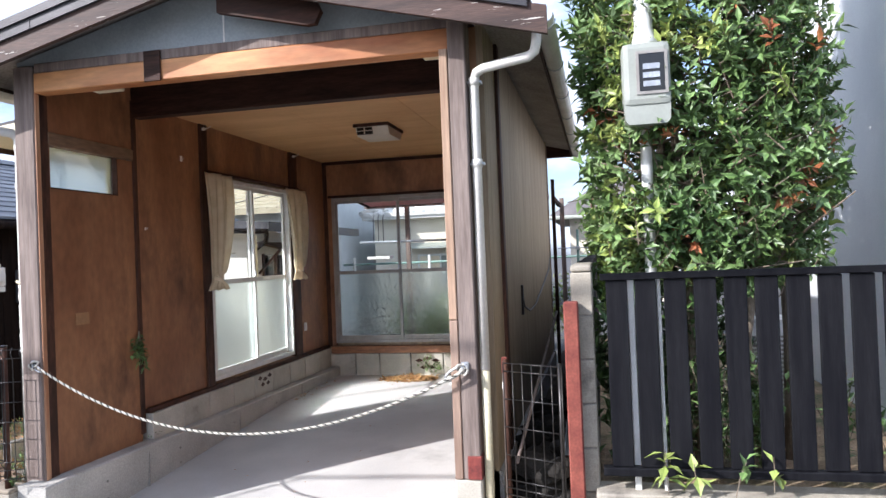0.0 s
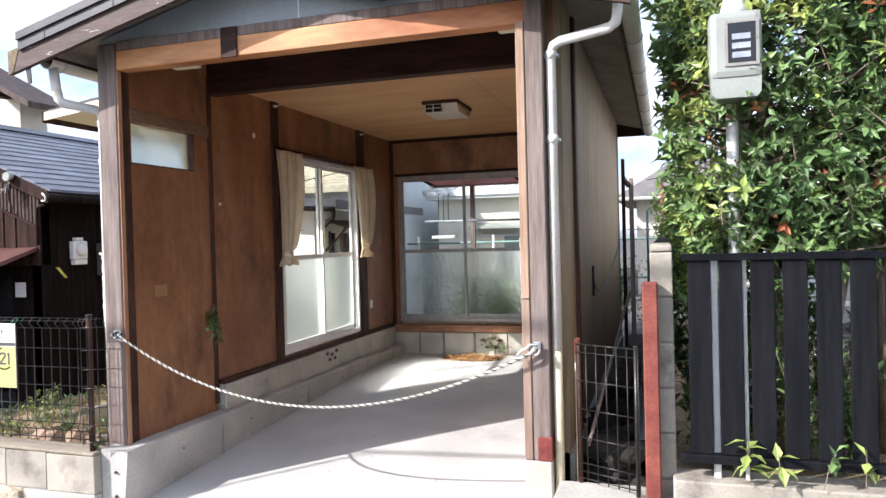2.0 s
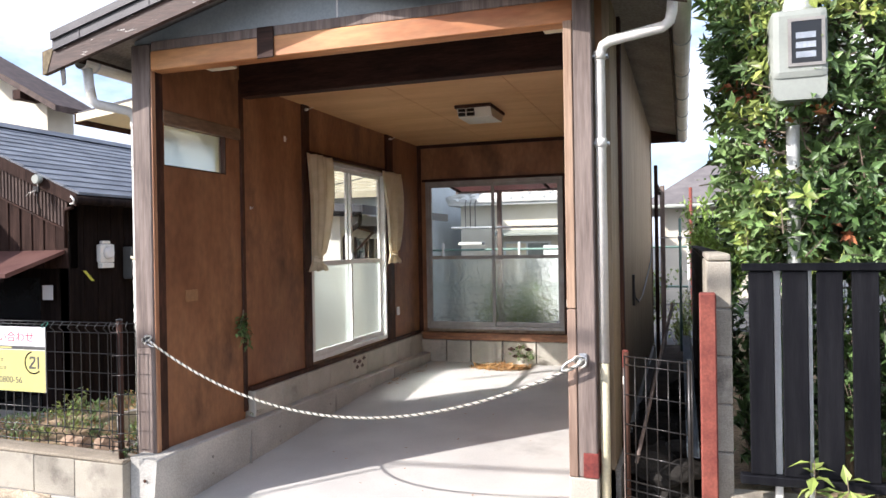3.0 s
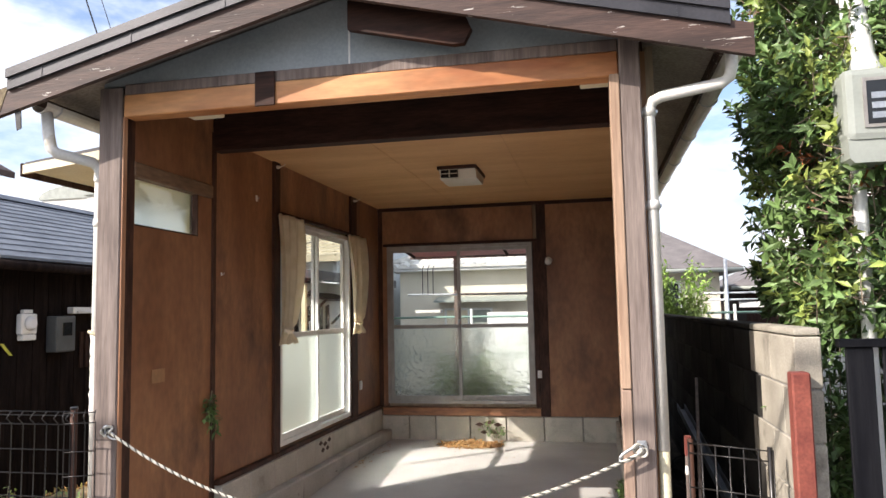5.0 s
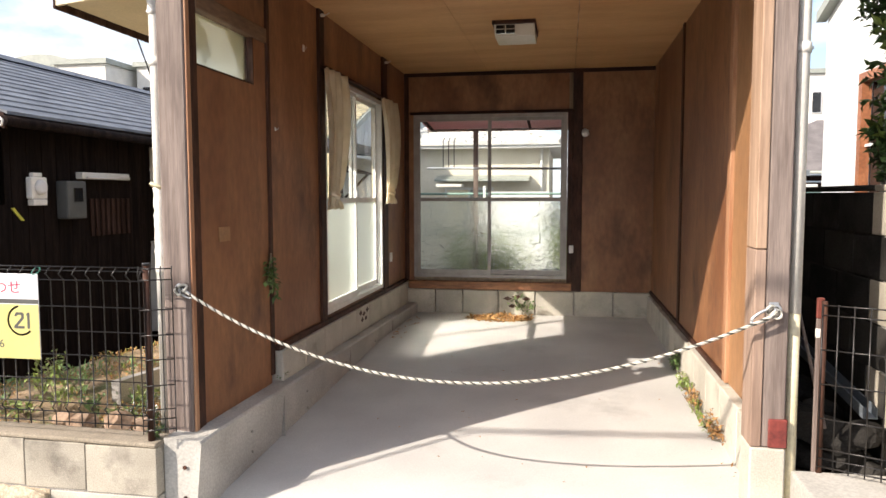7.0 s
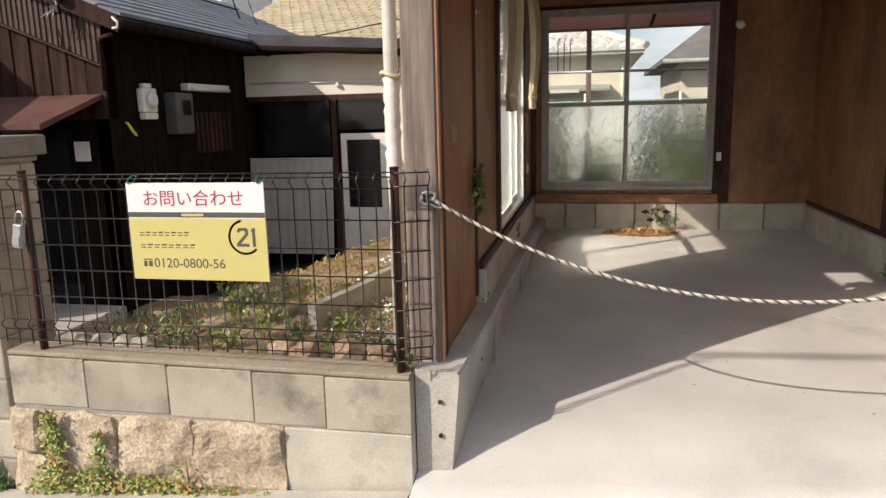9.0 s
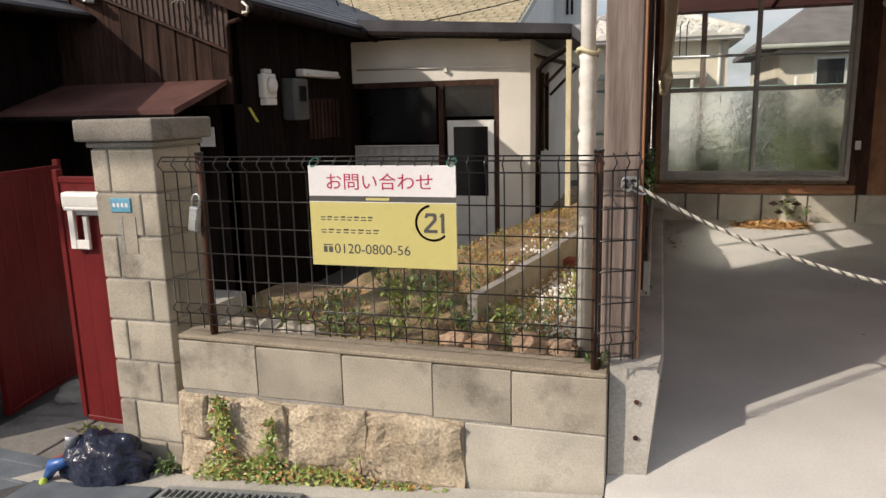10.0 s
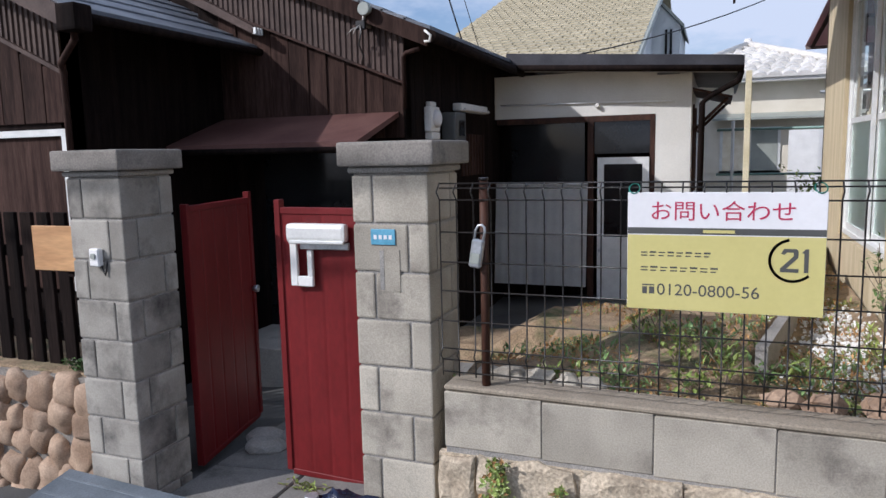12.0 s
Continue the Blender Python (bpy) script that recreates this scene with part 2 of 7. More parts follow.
M_GREYROOF = mat("grey_roof", (0.13, 0.115, 0.11), (0.19, 0.17, 0.16), 0.7, scale=3, fine=50, fine_amt=0.12, bump=0.2)
M_SOIL = mat("dry_soil", (0.23, 0.16, 0.095), (0.38, 0.28, 0.17), 0.95, scale=5, fine=90, fine_amt=0.35, bump=0.9, bump_dist=0.012, stain=(0.10, 0.11, 0.045), stain_scale=3, stain_at=(0.5, 0.65))
M_LEAF = mat("glossy_green_leaf", (0.070, 0.130, 0.036), (0.16, 0.245, 0.078), 0.46, scale=3, fine=30, fine_amt=0.2, bump=0.05, island=0.45)
M_LEAF_BAMBOO = mat("light_green_bamboo_leaf", (0.22, 0.36, 0.06), (0.34, 0.47, 0.11), 0.5, scale=3, fine=30, fine_amt=0.2, bump=0.05, island=0.3)
M_LEAF_YOUNG = mat("fresh_yellow_green_leaf", (0.17, 0.24, 0.05), (0.29, 0.34, 0.085), 0.45, scale=3, fine=30, fine_amt=0.2, bump=0.05, island=0.35)
M_LEAF_RED = mat("reddish_young_leaf", (0.28, 0.09, 0.035), (0.38, 0.17, 0.06), 0.5, scale=3, fine=30, fine_amt=0.2, bump=0.05, island=0.3)
M_DRYLEAF = mat("dry_brown_leaf", (0.30, 0.155, 0.055), (0.46, 0.28, 0.11), 0.8, scale=5, fine=40, fine_amt=0.2, bump=0.1, island=0.4)
M_BARK = mat("grey_bark", (0.15, 0.115, 0.08), (0.26, 0.21, 0.155), 0.9, scale=9, stretch=(3, 3, 0.6), fine=60, fine_amt=0.3, bump=0.6)
M_BOXGREY = mat("grey_meter_plastic", (0.28, 0.30, 0.265), (0.34, 0.36, 0.32), 0.5, scale=4, fine=80, fine_amt=0.04, bump=0.04)
M_DARKGLASS = mat("dark_window_glass", (0.012, 0.013, 0.014), (0.02, 0.021, 0.022), 0.08, scale=2, fine=40, fine_amt=0.1, bump=0.0)
M_SIGN_WHITE = mat("sign_white", (0.74, 0.73, 0.73), (0.80, 0.79, 0.79), 0.4, scale=3, fine=60, fine_amt=0.02, bump=0.0)
M_SIGN_YELLOW = mat("sign_olive_yellow", (0.56, 0.50, 0.18), (0.60, 0.54, 0.21), 0.4, scale=3, fine=60, fine_amt=0.02, bump=0.0)
M_SIGN_DARK = mat("sign_dark_grey", (0.07, 0.07, 0.065), (0.09, 0.09, 0.085), 0.5, scale=3, fine=60, fine_amt=0.02, bump=0.0)
M_SIGN_RED = mat("sign_crimson", (0.42, 0.02, 0.075), (0.46, 0.03, 0.09), 0.5, scale=3, fine=60, fine_amt=0.02, bump=0.0)
M_BLUEPLATE = mat("faded_blue_enamel", (0.09, 0.30, 0.44), (0.14, 0.37, 0.52), 0.45, scale=20, fine=80, fine_amt=0.1, bump=0.05)
M_ROPE = mat("white_rope", (0.50, 0.48, 0.41), (0.64, 0.61, 0.53), 0.85, scale=30, fine=200, fine_amt=0.12, bump=0.3)
M_ROPE_DARK = mat("dark_rope_strand", (0.05, 0.05, 0.04), (0.11, 0.10, 0.085), 0.85, scale=30, fine=200, fine_amt=0.2, bump=0.3)
M_BAG = mat("navy_plastic_bag", (0.008, 0.011, 0.028), (0.018, 0.025, 0.055), 0.24, scale=8, fine=30, fine_amt=0.2, bump=0.6, bump_dist=0.02)
M_BLUE = mat("blue_plastic", (0.03, 0.10, 0.34), (0.05, 0.15, 0.42), 0.35, scale=8, fine=40, bump=0.1)
M_LIME = mat("lime_rubber", (0.40, 0.52, 0.05), (0.50, 0.62, 0.09), 0.6, scale=8, fine=40, bump=0.1)
M_DIFFUSER = mat("yellowed_lamp_plastic", (0.50, 0.47, 0.38), (0.58, 0.55, 0.46), 0.35, scale=4, fine=60, fine_amt=0.03, bump=0.0)
M_PINK = mat("pink_polycarbonate", (0.40, 0.17, 0.155), (0.48, 0.22, 0.20), 0.5, scale=3, stretch=(1, 1, 1), fine=40, fine_amt=0.06, bump=0.05)
M_HOODWHITE = mat("cream_soffit_board", (0.70, 0.62, 0.44), (0.78, 0.70, 0.52), 0.7, scale=3, fine=60, fine_amt=0.06, bump=0.08)
M_EXTBOARD = mat("aged_brown_siding", (0.25, 0.19, 0.12), (0.36, 0.28, 0.18), 0.7, scale=3, stretch=(6, 6, 0.4), fine=26, fine_amt=0.15, bump=0.15)
M_YELLOWTAG = mat("yellow_tag", (0.50, 0.46, 0.05), (0.58, 0.54, 0.08), 0.6, scale=8, fine=40, bump=0.0)
M_BLUEHOUSE = mat("pale_grey_stucco", (0.60, 0.62, 0.62), (0.68, 0.70, 0.69), 0.85, scale=2, fine=150, fine_amt=0.06, bump=0.4)
# block with the carport's shade put into its colour
M_BLOCK_SHADED = mat("shade_darkened_block", (0.012, 0.011, 0.010), (0.045, 0.042, 0.038), 0.95, spec=0.1, scale=2.5, fine=120, fine_amt=0.3, bump=0.5, piece=0.2)
M_PINK.node_tree.nodes["Principled BSDF"].inputs["Transmission Weight"].default_value = 0.65
M_CAP = mat("weathered_cap_concrete", (0.16, 0.145, 0.125), (0.29, 0.265, 0.23), 0.92, scale=4, fine=120, fine_amt=0.2, bump=0.5, stain=(0.07, 0.065, 0.06), stain_scale=4, stain_at=(0.55, 0.72))
M_DARKBOX = mat("dark_grey_plastic", (0.075, 0.08, 0.08), (0.105, 0.11, 0.11), 0.45, scale=4, fine=80, fine_amt=0.05, bump=0.04)


# ---- building helpers ----
HOME = {}


def box(bm, x0, x1, y0, y1, z0, z1):
    v = [bm.verts.new(p) for p in ((x0, y0, z0), (x1, y0, z0), (x1, y1, z0), (x0, y1, z0), (x0, y0, z1), (x1, y0, z1), (x1, y1, z1), (x0, y1, z1))]
    for f in ((3, 2, 1, 0), (4, 5, 6, 7), (0, 1, 5, 4), (1, 2, 6, 5), (2, 3, 7, 6), (3, 0, 4, 7)):
        bm.faces.new([v[i] for i in f])
    return bm


def B(x0, x1, y0, y1, z0, z1, bevel=0.0):
    bm = box(bmesh.new(), x0, x1, y0, y1, z0, z1)
    if bevel:
        bmesh.ops.bevel(bm, geom=bm.edges[:], offset=bevel, segments=2 if bevel > 0.008 else 1, affect="EDGES", profile=0.6)
    return bm


def tube(bm, pts, r, n=8, caps=True):
    """A round bar along pts; r is one radius or one for each point."""
    pts = [Vector(p) for p in pts]
    rs = [r] * len(pts) if isinstance(r, (int, float)) else r
    rings, side = [], None
    for i, p in enumerate(pts):
        d = (pts[min(i + 1, len(pts) - 1)] - pts[max(i - 1, 0)]).normalized()
        if side is None:
            side = d.orthogonal().normalized()
        side = (side - d * side.dot(d)).normalized()
        up = d.cross(side)
        rings.append([bm.verts.new(p + (side * math.cos(a) + up * math.sin(a)) * rs[i]) for a in (2 * math.pi * k / n for k in range(n))])
    for a, b in zip(rings, rings[1:]):
        for k in range(n):
            f = bm.faces.new((a[k], a[(k + 1) % n], b[(k + 1) % n], b[k]))
            f.smooth = n > 4
    if caps:
        bm.faces.new(rings[0][::-1])
        bm.faces.new(rings[-1])
    return bm


def T(pts, r, n=8):
    return tube(bmesh.new(), pts, r, n)


def prism(bm, poly, axis, a, b):
    """A polygon in the two other axes, drawn out along axis from a to b."""
    def place(u, v, w):
        return {"x": (w, u, v), "y": (u, w, v), "z": (u, v, w)}[axis]
    lo = [bm.verts.new(place(u, v, a)) for u, v in poly]
    hi = [bm.verts.new(place(u, v, b)) for u, v in poly]
    n = len(poly)
    bm.faces.new(lo)
    bm.faces.new(hi[::-1])
    for i in range(n):
        bm.faces.new((lo[i], hi[i], hi[(i + 1) % n], lo[(i + 1) % n]))
    bmesh.ops.recalc_face_normals(bm, faces=bm.faces[:])
    return bm


def P(poly, axis, a, b):
    return prism(bmesh.new(), poly, axis, a, b)


def mesh_of(name, bm, material):
    me = bpy.data.meshes.new(name)
    bm.to_mesh(me)
    bm.free()
    me.materials.append(material)
    return me


def thing(name, at, label, category, group="", kind=""):
    ob = new(name)
    ob.empty_display_size = 0.1
    ob.location = at
    HOME[ob] = Vector(at)
    return tagged(ob, label, category, group, kind)


def part(name, bm, material, parent, label=""):
    ob = new(name, mesh_of(name, bm, material))
    ob.parent = parent
    ob.matrix_parent_inverse = Matrix.Translation(-HOME.get(parent, Vector((0, 0, 0))))
    return tagged(ob, label)


def single(name, bm, material, label, category, kind="", group=""):
    return tagged(new(name, mesh_of(name, bm, material)), label, category, group, kind)


def piece(name, me, parent, m):
    """One of many alike pieces on a shared mesh."""
    ob = new(name, me)
    ob.parent = parent
    ob.matrix_parent_inverse = Matrix.Translation(-HOME.get(parent, Vector((0, 0, 0))))
    ob.matrix_basis = m
    return ob


UNITS = {}


def unit_block(sx, sy, sz, material, bevel=0.006, rough=0.0, seed=0):
    """A shared block mesh, centred, of that size."""
    key = (round(sx, 3), round(sy, 3), round(sz, 3), material.name, seed)
    if key not in UNITS:
        bm = B(-sx / 2, sx / 2, -sy / 2, sy / 2, -sz / 2, sz / 2, bevel)
        if rough:
            for v in bm.verts:
                v.co += noise.noise_vector(v.co * 9 + Vector((seed * 3.1, 0, 0))) * rough
        UNITS[key] = mesh_of("block", bm, material)
    return UNITS[key]


def block(name, x0, x1, y0, y1, z0, z1, material, parent, bevel=0.006, tilt=0.0):
    me = unit_block(x1 - x0, y1 - y0, z1 - z0, material, bevel)
    return piece(name, me, parent, pose((x0 + x1) / 2, (y0 + y1) / 2, (z0 + z1) / 2, 0, 0, random.uniform(-tilt, tilt)))


def leaf(bm, p, d, up, length, width):
    """A folded leaf of four triangles at p along d."""
    d = d.normalized()
    s = d.cross(up)
    if s.length < 1e-3:
        s = d.orthogonal()
    s.normalize()
    n = s.cross(d)
    a = bm.verts.new(p)
    m1 = bm.verts.new(p + d * length * 0.5 - n * length * 0.03)
    e = bm.verts.new(p + d * length - n * length * 0.14)
    l = bm.verts.new(p + d * length * 0.45 + s * width * 0.5 + n * width * 0.16)
    r = bm.verts.new(p + d * length * 0.45 - s * width * 0.5 + n * width * 0.16)
    for f in ((a, r, m1), (r, e, m1), (a, m1, l), (m1, e, l)):
        bm.faces.new(f)


def rand_dir(up=0.0):
    v = Vector((random.gauss(0, 1), random.gauss(0, 1), random.gauss(0, 1))).normalized()
    v.z += up
    return v.normalized()


# ---- heights of the ground ----
def road(x):
    return -0.34 + 0.085 * (min(max(x, -6.5), 6.0) + 0.1)


def floor_z(x, y):
    """The carport's slab: level at the back, falling to the street."""
    s = min(max((3.0 - y) / 3.2, 0.0), 1.0)
    z = -(0.205 - 0.066 * (x - 0.1)) * s
    if y < 0.12:
        t = min((0.12 - y) / 0.48, 1.0)
        z += (road(x) + 0.012 - z) * t * t * (3 - 2 * t)
    return z


# ---- ground ----
def build_ground():
    xs = [-400, -60, -20, -10] + [-6.5 + 0.5 * i for i in range(26)] + [10, 20, 60, 400]
    ys = [-400, -60, -20, -9, -5, -3, -1.5, -0.74, -0.36, 0.2, 3, 8, 20, 60, 400]
    bm = bmesh.new()
    g = [[bm.verts.new((x, y, road(x) - (0.004 if y > -0.5 else 0))) for x in xs] for y in ys]
    for a, b in zip(g, g[1:]):
        for i in range(len(xs) - 1):
            bm.faces.new((a[i], a[i + 1], b[i + 1], b[i]))
    single("ground", bm, M_ASPHALT, "grey asphalt road and ground falling gently along the street", "ground", "structure")


build_ground()


def build_carport_floor():
    bm = bmesh.new()
    xs = [-0.09 + i * (2.75 / 14) for i in range(15)]
    ys = [-0.38 + i * (4.9 / 30) for i in range(31)]
    top = [[bm.verts.new((x, y, floor_z(x, y))) for x in xs] for y in ys]
    for a, b in zip(top, top[1:]):
        for i in range(len(xs) - 1):
            f = bm.faces.new((a[i], a[i + 1], b[i + 1], b[i]))
            f.smooth = True
    edge = [bm.verts.new((v.co.x, v.co.y, v.co.z - 0.14)) for v in top[0]]
    for i in range(len(xs) - 1):
        bm.faces.new((edge[i], edge[i + 1], top[0][i + 1], top[0][i]))
    single("floor", bm, M_FLOOR, "pale smooth concrete carport slab sloping to the street", "floor", "structure")


build_carport_floor()

# ---- carport shell ----
WL, WR, YB, CEIL = 0.0, 2.62, 4.49, 2.585
CURB_TOP = 0.150


def build_left_wall():
    w = thing("wall_left", (0, 2.2, 0), "brown plywood carport wall on a concrete curb with a side window", "wall", kind="structure")
    cb = bmesh.new()
    # its top falls and its inner edge widens slightly towards the back
    n = 24
    rows = []
    for k in range(n + 1):
        y, t = -0.165 + (YB + 0.165) * k / n, k / n
        xi, zt = 0.108 + 0.035 * t, CURB_TOP + 0.012 - 0.055 * t
        rows.append([cb.verts.new(p) for p in ((-0.088, y, -0.6), (xi - 0.080 * (1 - t), y, -0.6), (xi, y, zt - 0.010), (xi - 0.010, y, zt), (-0.088, y, zt))])
    for a, b in zip(rows, rows[1:]):
        for i in range(5):
            cb.faces.new((a[i], b[i], b[(i + 1) % 5], a[(i + 1) % 5]))
    cb.faces.new(rows[0][::-1])
    cb.faces.new(rows[-1])
    for v in rows[0][2:4]:
        v.co += Vector((-0.016, 0.012, -0.016))
    bmesh.ops.recalc_face_normals(cb, faces=cb.faces[:])
    part("curb", cb, M_CURB, w, "grey cast concrete curb")
    for z in (0.025, -0.12):
        part("form_tie_hole", T([(0.013, -0.1675, z), (0.013, -0.163, z)], 0.010, 10), M_DARKWOOD, w)
    for y in (0.35, 1.15, 1.95, 2.75):
        for z in (0.03, -0.08):
            part("form_tie_hole", T([(0.10 + 0.0097 * (y + 0.165), y, z), (0.106 + 0.0097 * (y + 0.165), y, z)], 0.008, 8), M_MORTAR, w)
    for y in (0.78, 2.05, 3.35):
        part("curb_joint", B(0.0, 0.1035 + 0.0097 * (y + 0.165), y, y + 0.004, -0.3, 0.10), M_MORTAR, w)
    # plywood panels around the transom and the window
    for y0, y1, z0, z1 in ((0.05, 0.87, CURB_TOP - 0.03, 1.90), (0.05, 0.07, 1.90, 2.16), (0.69, 0.87, 1.90, 2.16), (0.05, 0.87, 2.245, 2.75),
                           (0.89, 1.74, 0.37, 2.60), (1.85, 3.50, 2.20, 2.60), (3.70, 4.49, 0.37, 2.60), (1.74, 3.70, 0.36, 0.375)):
        part("plywood_panel", B(-0.05, 0, y0, y1, z0, z1), M_PLY, w)
    for y0, y1, z0, z1, x1 in ((0.855, 0.90, 0.2, 2.6, 0.012), (1.74, 1.85, 0.36, 2.6, 0.02), (3.52, 3.70, 0.36, 2.6, 0.015)):
        part("batten", B(-0.05, x1, y0, y1, z0, z1, 0.004), M_DARKWOOD, w)
    part("transom_rail", B(-0.05, 0.014, 0.05, 0.855, 2.163, 2.243, 0.004), mat("brown_transom_rail", (0.13, 0.075, 0.04), (0.20, 0.12, 0.065), 0.6, scale=4, stretch=(3, 0.6, 3), fine=20, bump=0.15), w)
    part("sill_rail", B(-0.05, 0.03, 0.93, 4.46, 0.335, 0.372, 0.005), M_DARKWOOD, w)
    part("outer_siding", box(box(box(box(bmesh.new(), -0.10, -0.054, 0.05, 1.85, -0.2, 1.88), -0.10, -0.054, 0.05, 1.85, 2.2, 2.6), -0.10, -0.054, 1.85, 3.5, 2.17, 2.6), -0.10, -0.054, 3.5, 4.59, -0.2, 2.6), M_PALESIDING, w)
    part("outer_siding", box(bmesh.new(), -0.10, -0.054, 1.85, 3.5, -0.2, 0.39), M_PALESIDING, w)
    part("outer_siding", box(bmesh.new(), -0.10, -0.054, 0.70, 1.85, 1.88, 2.2), M_PALESIDING, w)
    y = 0.93
    while y < 4.4:
        block("block", -0.045, 0.045, y + 0.004, min(y + 0.386, 4.47), 0.09, 0.333, M_BLOCK_PALE, w)
        y += 0.39
    return w


wall_left = build_left_wall()


def sliding_window(name, at, label, width, z0, z1, mid, sash_gap=0.0, frame_mat=M_ALU, depth=0.09, obscure=M_PATTERN):
    """A two-pane sliding window along x in the plane y = 0, to be turned into place. Upper clear, lower patterned."""
    w = thing(name, (0, 0, 0), label, "window", kind="structure")
    fw = 0.035
    fr = bmesh.new()
    box(fr, -width / 2, width / 2, -depth / 2, depth / 2, z0, z0 + fw)
    box(fr, -width / 2, width / 2, -depth / 2, depth / 2, z1 - fw, z1)
    box(fr, -width / 2, -width / 2 + fw, -depth / 2, depth / 2, z0 + fw, z1 - fw)
    box(fr, width / 2 - fw, width / 2, -depth / 2, depth / 2, z0 + fw, z1 - fw)
    part("window_frame", fr, frame_mat, w)
    for i, (a, b, y) in enumerate(((-width / 2 + fw, 0.02, -0.018), (-0.02, width / 2 - fw, 0.018))):
        s = bmesh.new()
        for x0, x1, u0, u1 in ((a, b, z0 + fw, z0 + fw + 0.05), (a, b, z1 - fw - 0.035, z1 - fw), (a, b, mid - 0.02, mid + 0.02),
                               (a, a + 0.032, z0 + fw + 0.05, z1 - fw - 0.035), (b - 0.032, b, z0 + fw + 0.05, z1 - fw - 0.035)):
            box(s, x0 + (0.032 if u1 == mid + 0.02 else 0), x1 - (0.032 if u1 == mid + 0.02 else 0), y - 0.013, y + 0.013, u0, u1)
        sash = part("sash", s, frame_mat, w)
        for u0, u1, m in ((z0 + fw + 0.05, mid - 0.02, obscure), (mid + 0.02, z1 - fw - 0.035, M_GLASS)):
            pane = part("pane", B(a + 0.028, b - 0.028, y - 0.003, y + 0.003, u0 - 0.004, u1 + 0.004), m, sash,
                        ("patterned obscured glass" if m is M_PATTERN else "smooth frosted glass") if m is obscure else "clear glass")
            pane.visible_shadow = False
    lock = part("latch", B(-0.012, 0.012, -0.046, -0.028, mid + 0.03, mid + 0.08, 0.004), M_STEEL, w)
    return w


def build_back_wall():
    w = thing("wall_back", (1.3, 4.5, 0), "brown plywood back wall above a row of concrete blocks", "wall", kind="structure")
    part("footing", B(-0.1, 2.72, YB + 0.03, YB + 0.12, -0.3, 0.262), M_MORTAR, w)
    for i, (a, b) in enumerate(((-0.0, 0.34), (0.345, 0.64), (0.645, 1.025), (1.03, 1.42), (1.425, 1.825), (1.83, 2.23), (2.235, 2.62))):
        block("block", a + 0.003, b - 0.003, YB - 0.02, YB + 0.06, -0.02, 0.258, M_BLOCK_PALE, w)
    for x0, x1, z0, z1 in ((0, 0.10, 0.35, 2.60), (0.10, 1.76, 2.15, 2.60), (1.90, 2.62, 0.262, 2.60)):
        part("plywood_panel", B(x0, x1, YB, YB + 0.05, z0, z1), M_PLY, w)
    part("batten", B(1.80, 1.90, YB - 0.015, YB + 0.05, 0.262, 2.6, 0.004), M_DARKWOOD, w)
    part("batten", B(0.0, 0.05, YB - 0.01, YB, 0.35, 2.6, 0.003), M_DARKWOOD, w)
    part("window_trim", B(1.748, 1.80, YB - 0.01, YB + 0.05, 0.35, 2.15, 0.004), M_DARKWOOD, w)
    part("window_head", B(0.06, 1.82, YB - 0.022, YB + 0.05, 2.142, 2.172, 0.004), M_DARKBEAM, w)
    part("window_sill", B(0.05, 1.80, YB - 0.045, YB + 0.05, 0.265, 0.352, 0.006), mat("worn_sill_wood", (0.17, 0.07, 0.03), (0.30, 0.14, 0.06), 0.55, scale=4, stretch=(0.8, 5, 5), fine=20, bump=0.25), w, "worn reddish wooden sill")
    part("cornice", B(0.0, 2.62, YB - 0.02, YB, 2.545, 2.584, 0.004), M_DARKBEAM, w)
    part("outer_siding", box(box(box(box(bmesh.new(), -0.1, 0.1, YB + 0.052, YB + 0.1, 0.27, 2.7), 1.76, 2.7, YB + 0.052, YB + 0.1, 0.27, 2.7), 0.1, 1.76, YB + 0.052, YB + 0.1, 2.15, 2.7), 0.1, 1.76, YB + 0.052, YB + 0.1, 0.27, 0.39), M_EXTBOARD, w)
    return w


wall_back = build_back_wall()
# raised dark prisms stand in for shade inside the block's openings
vb = bmesh.new()
for cx, cz, w in ((1.13, 0.17, 0.05), (1.23, 0.19, 0.06), (1.33, 0.17, 0.05), (1.18, 0.09, 0.045), (1.28, 0.09, 0.045)):
    prism(vb, [(cx - w, cz), (cx, cz + 0.028), (cx + w, cz), (cx, cz - 0.02)], "y", YB - 0.0225, YB - 0.0195)
part("vent_opening", vb, M_DARKWOOD, wall_back)
# side-wall block: its openings' shade is drawn with dark prisms too
vb = bmesh.new()
for cy, cz, w in ((2.60, 0.29, 0.045), (2.70, 0.27, 0.05), (2.80, 0.29, 0.045), (2.65, 0.225, 0.04), (2.76, 0.225, 0.04)):
    prism(vb, [(cy - w, cz), (cy, cz + 0.025), (cy + w, cz), (cy, cz - 0.018)], "x", 0.0445, 0.0475)
part("vent_opening", vb, M_DARKWOOD, wall_left)


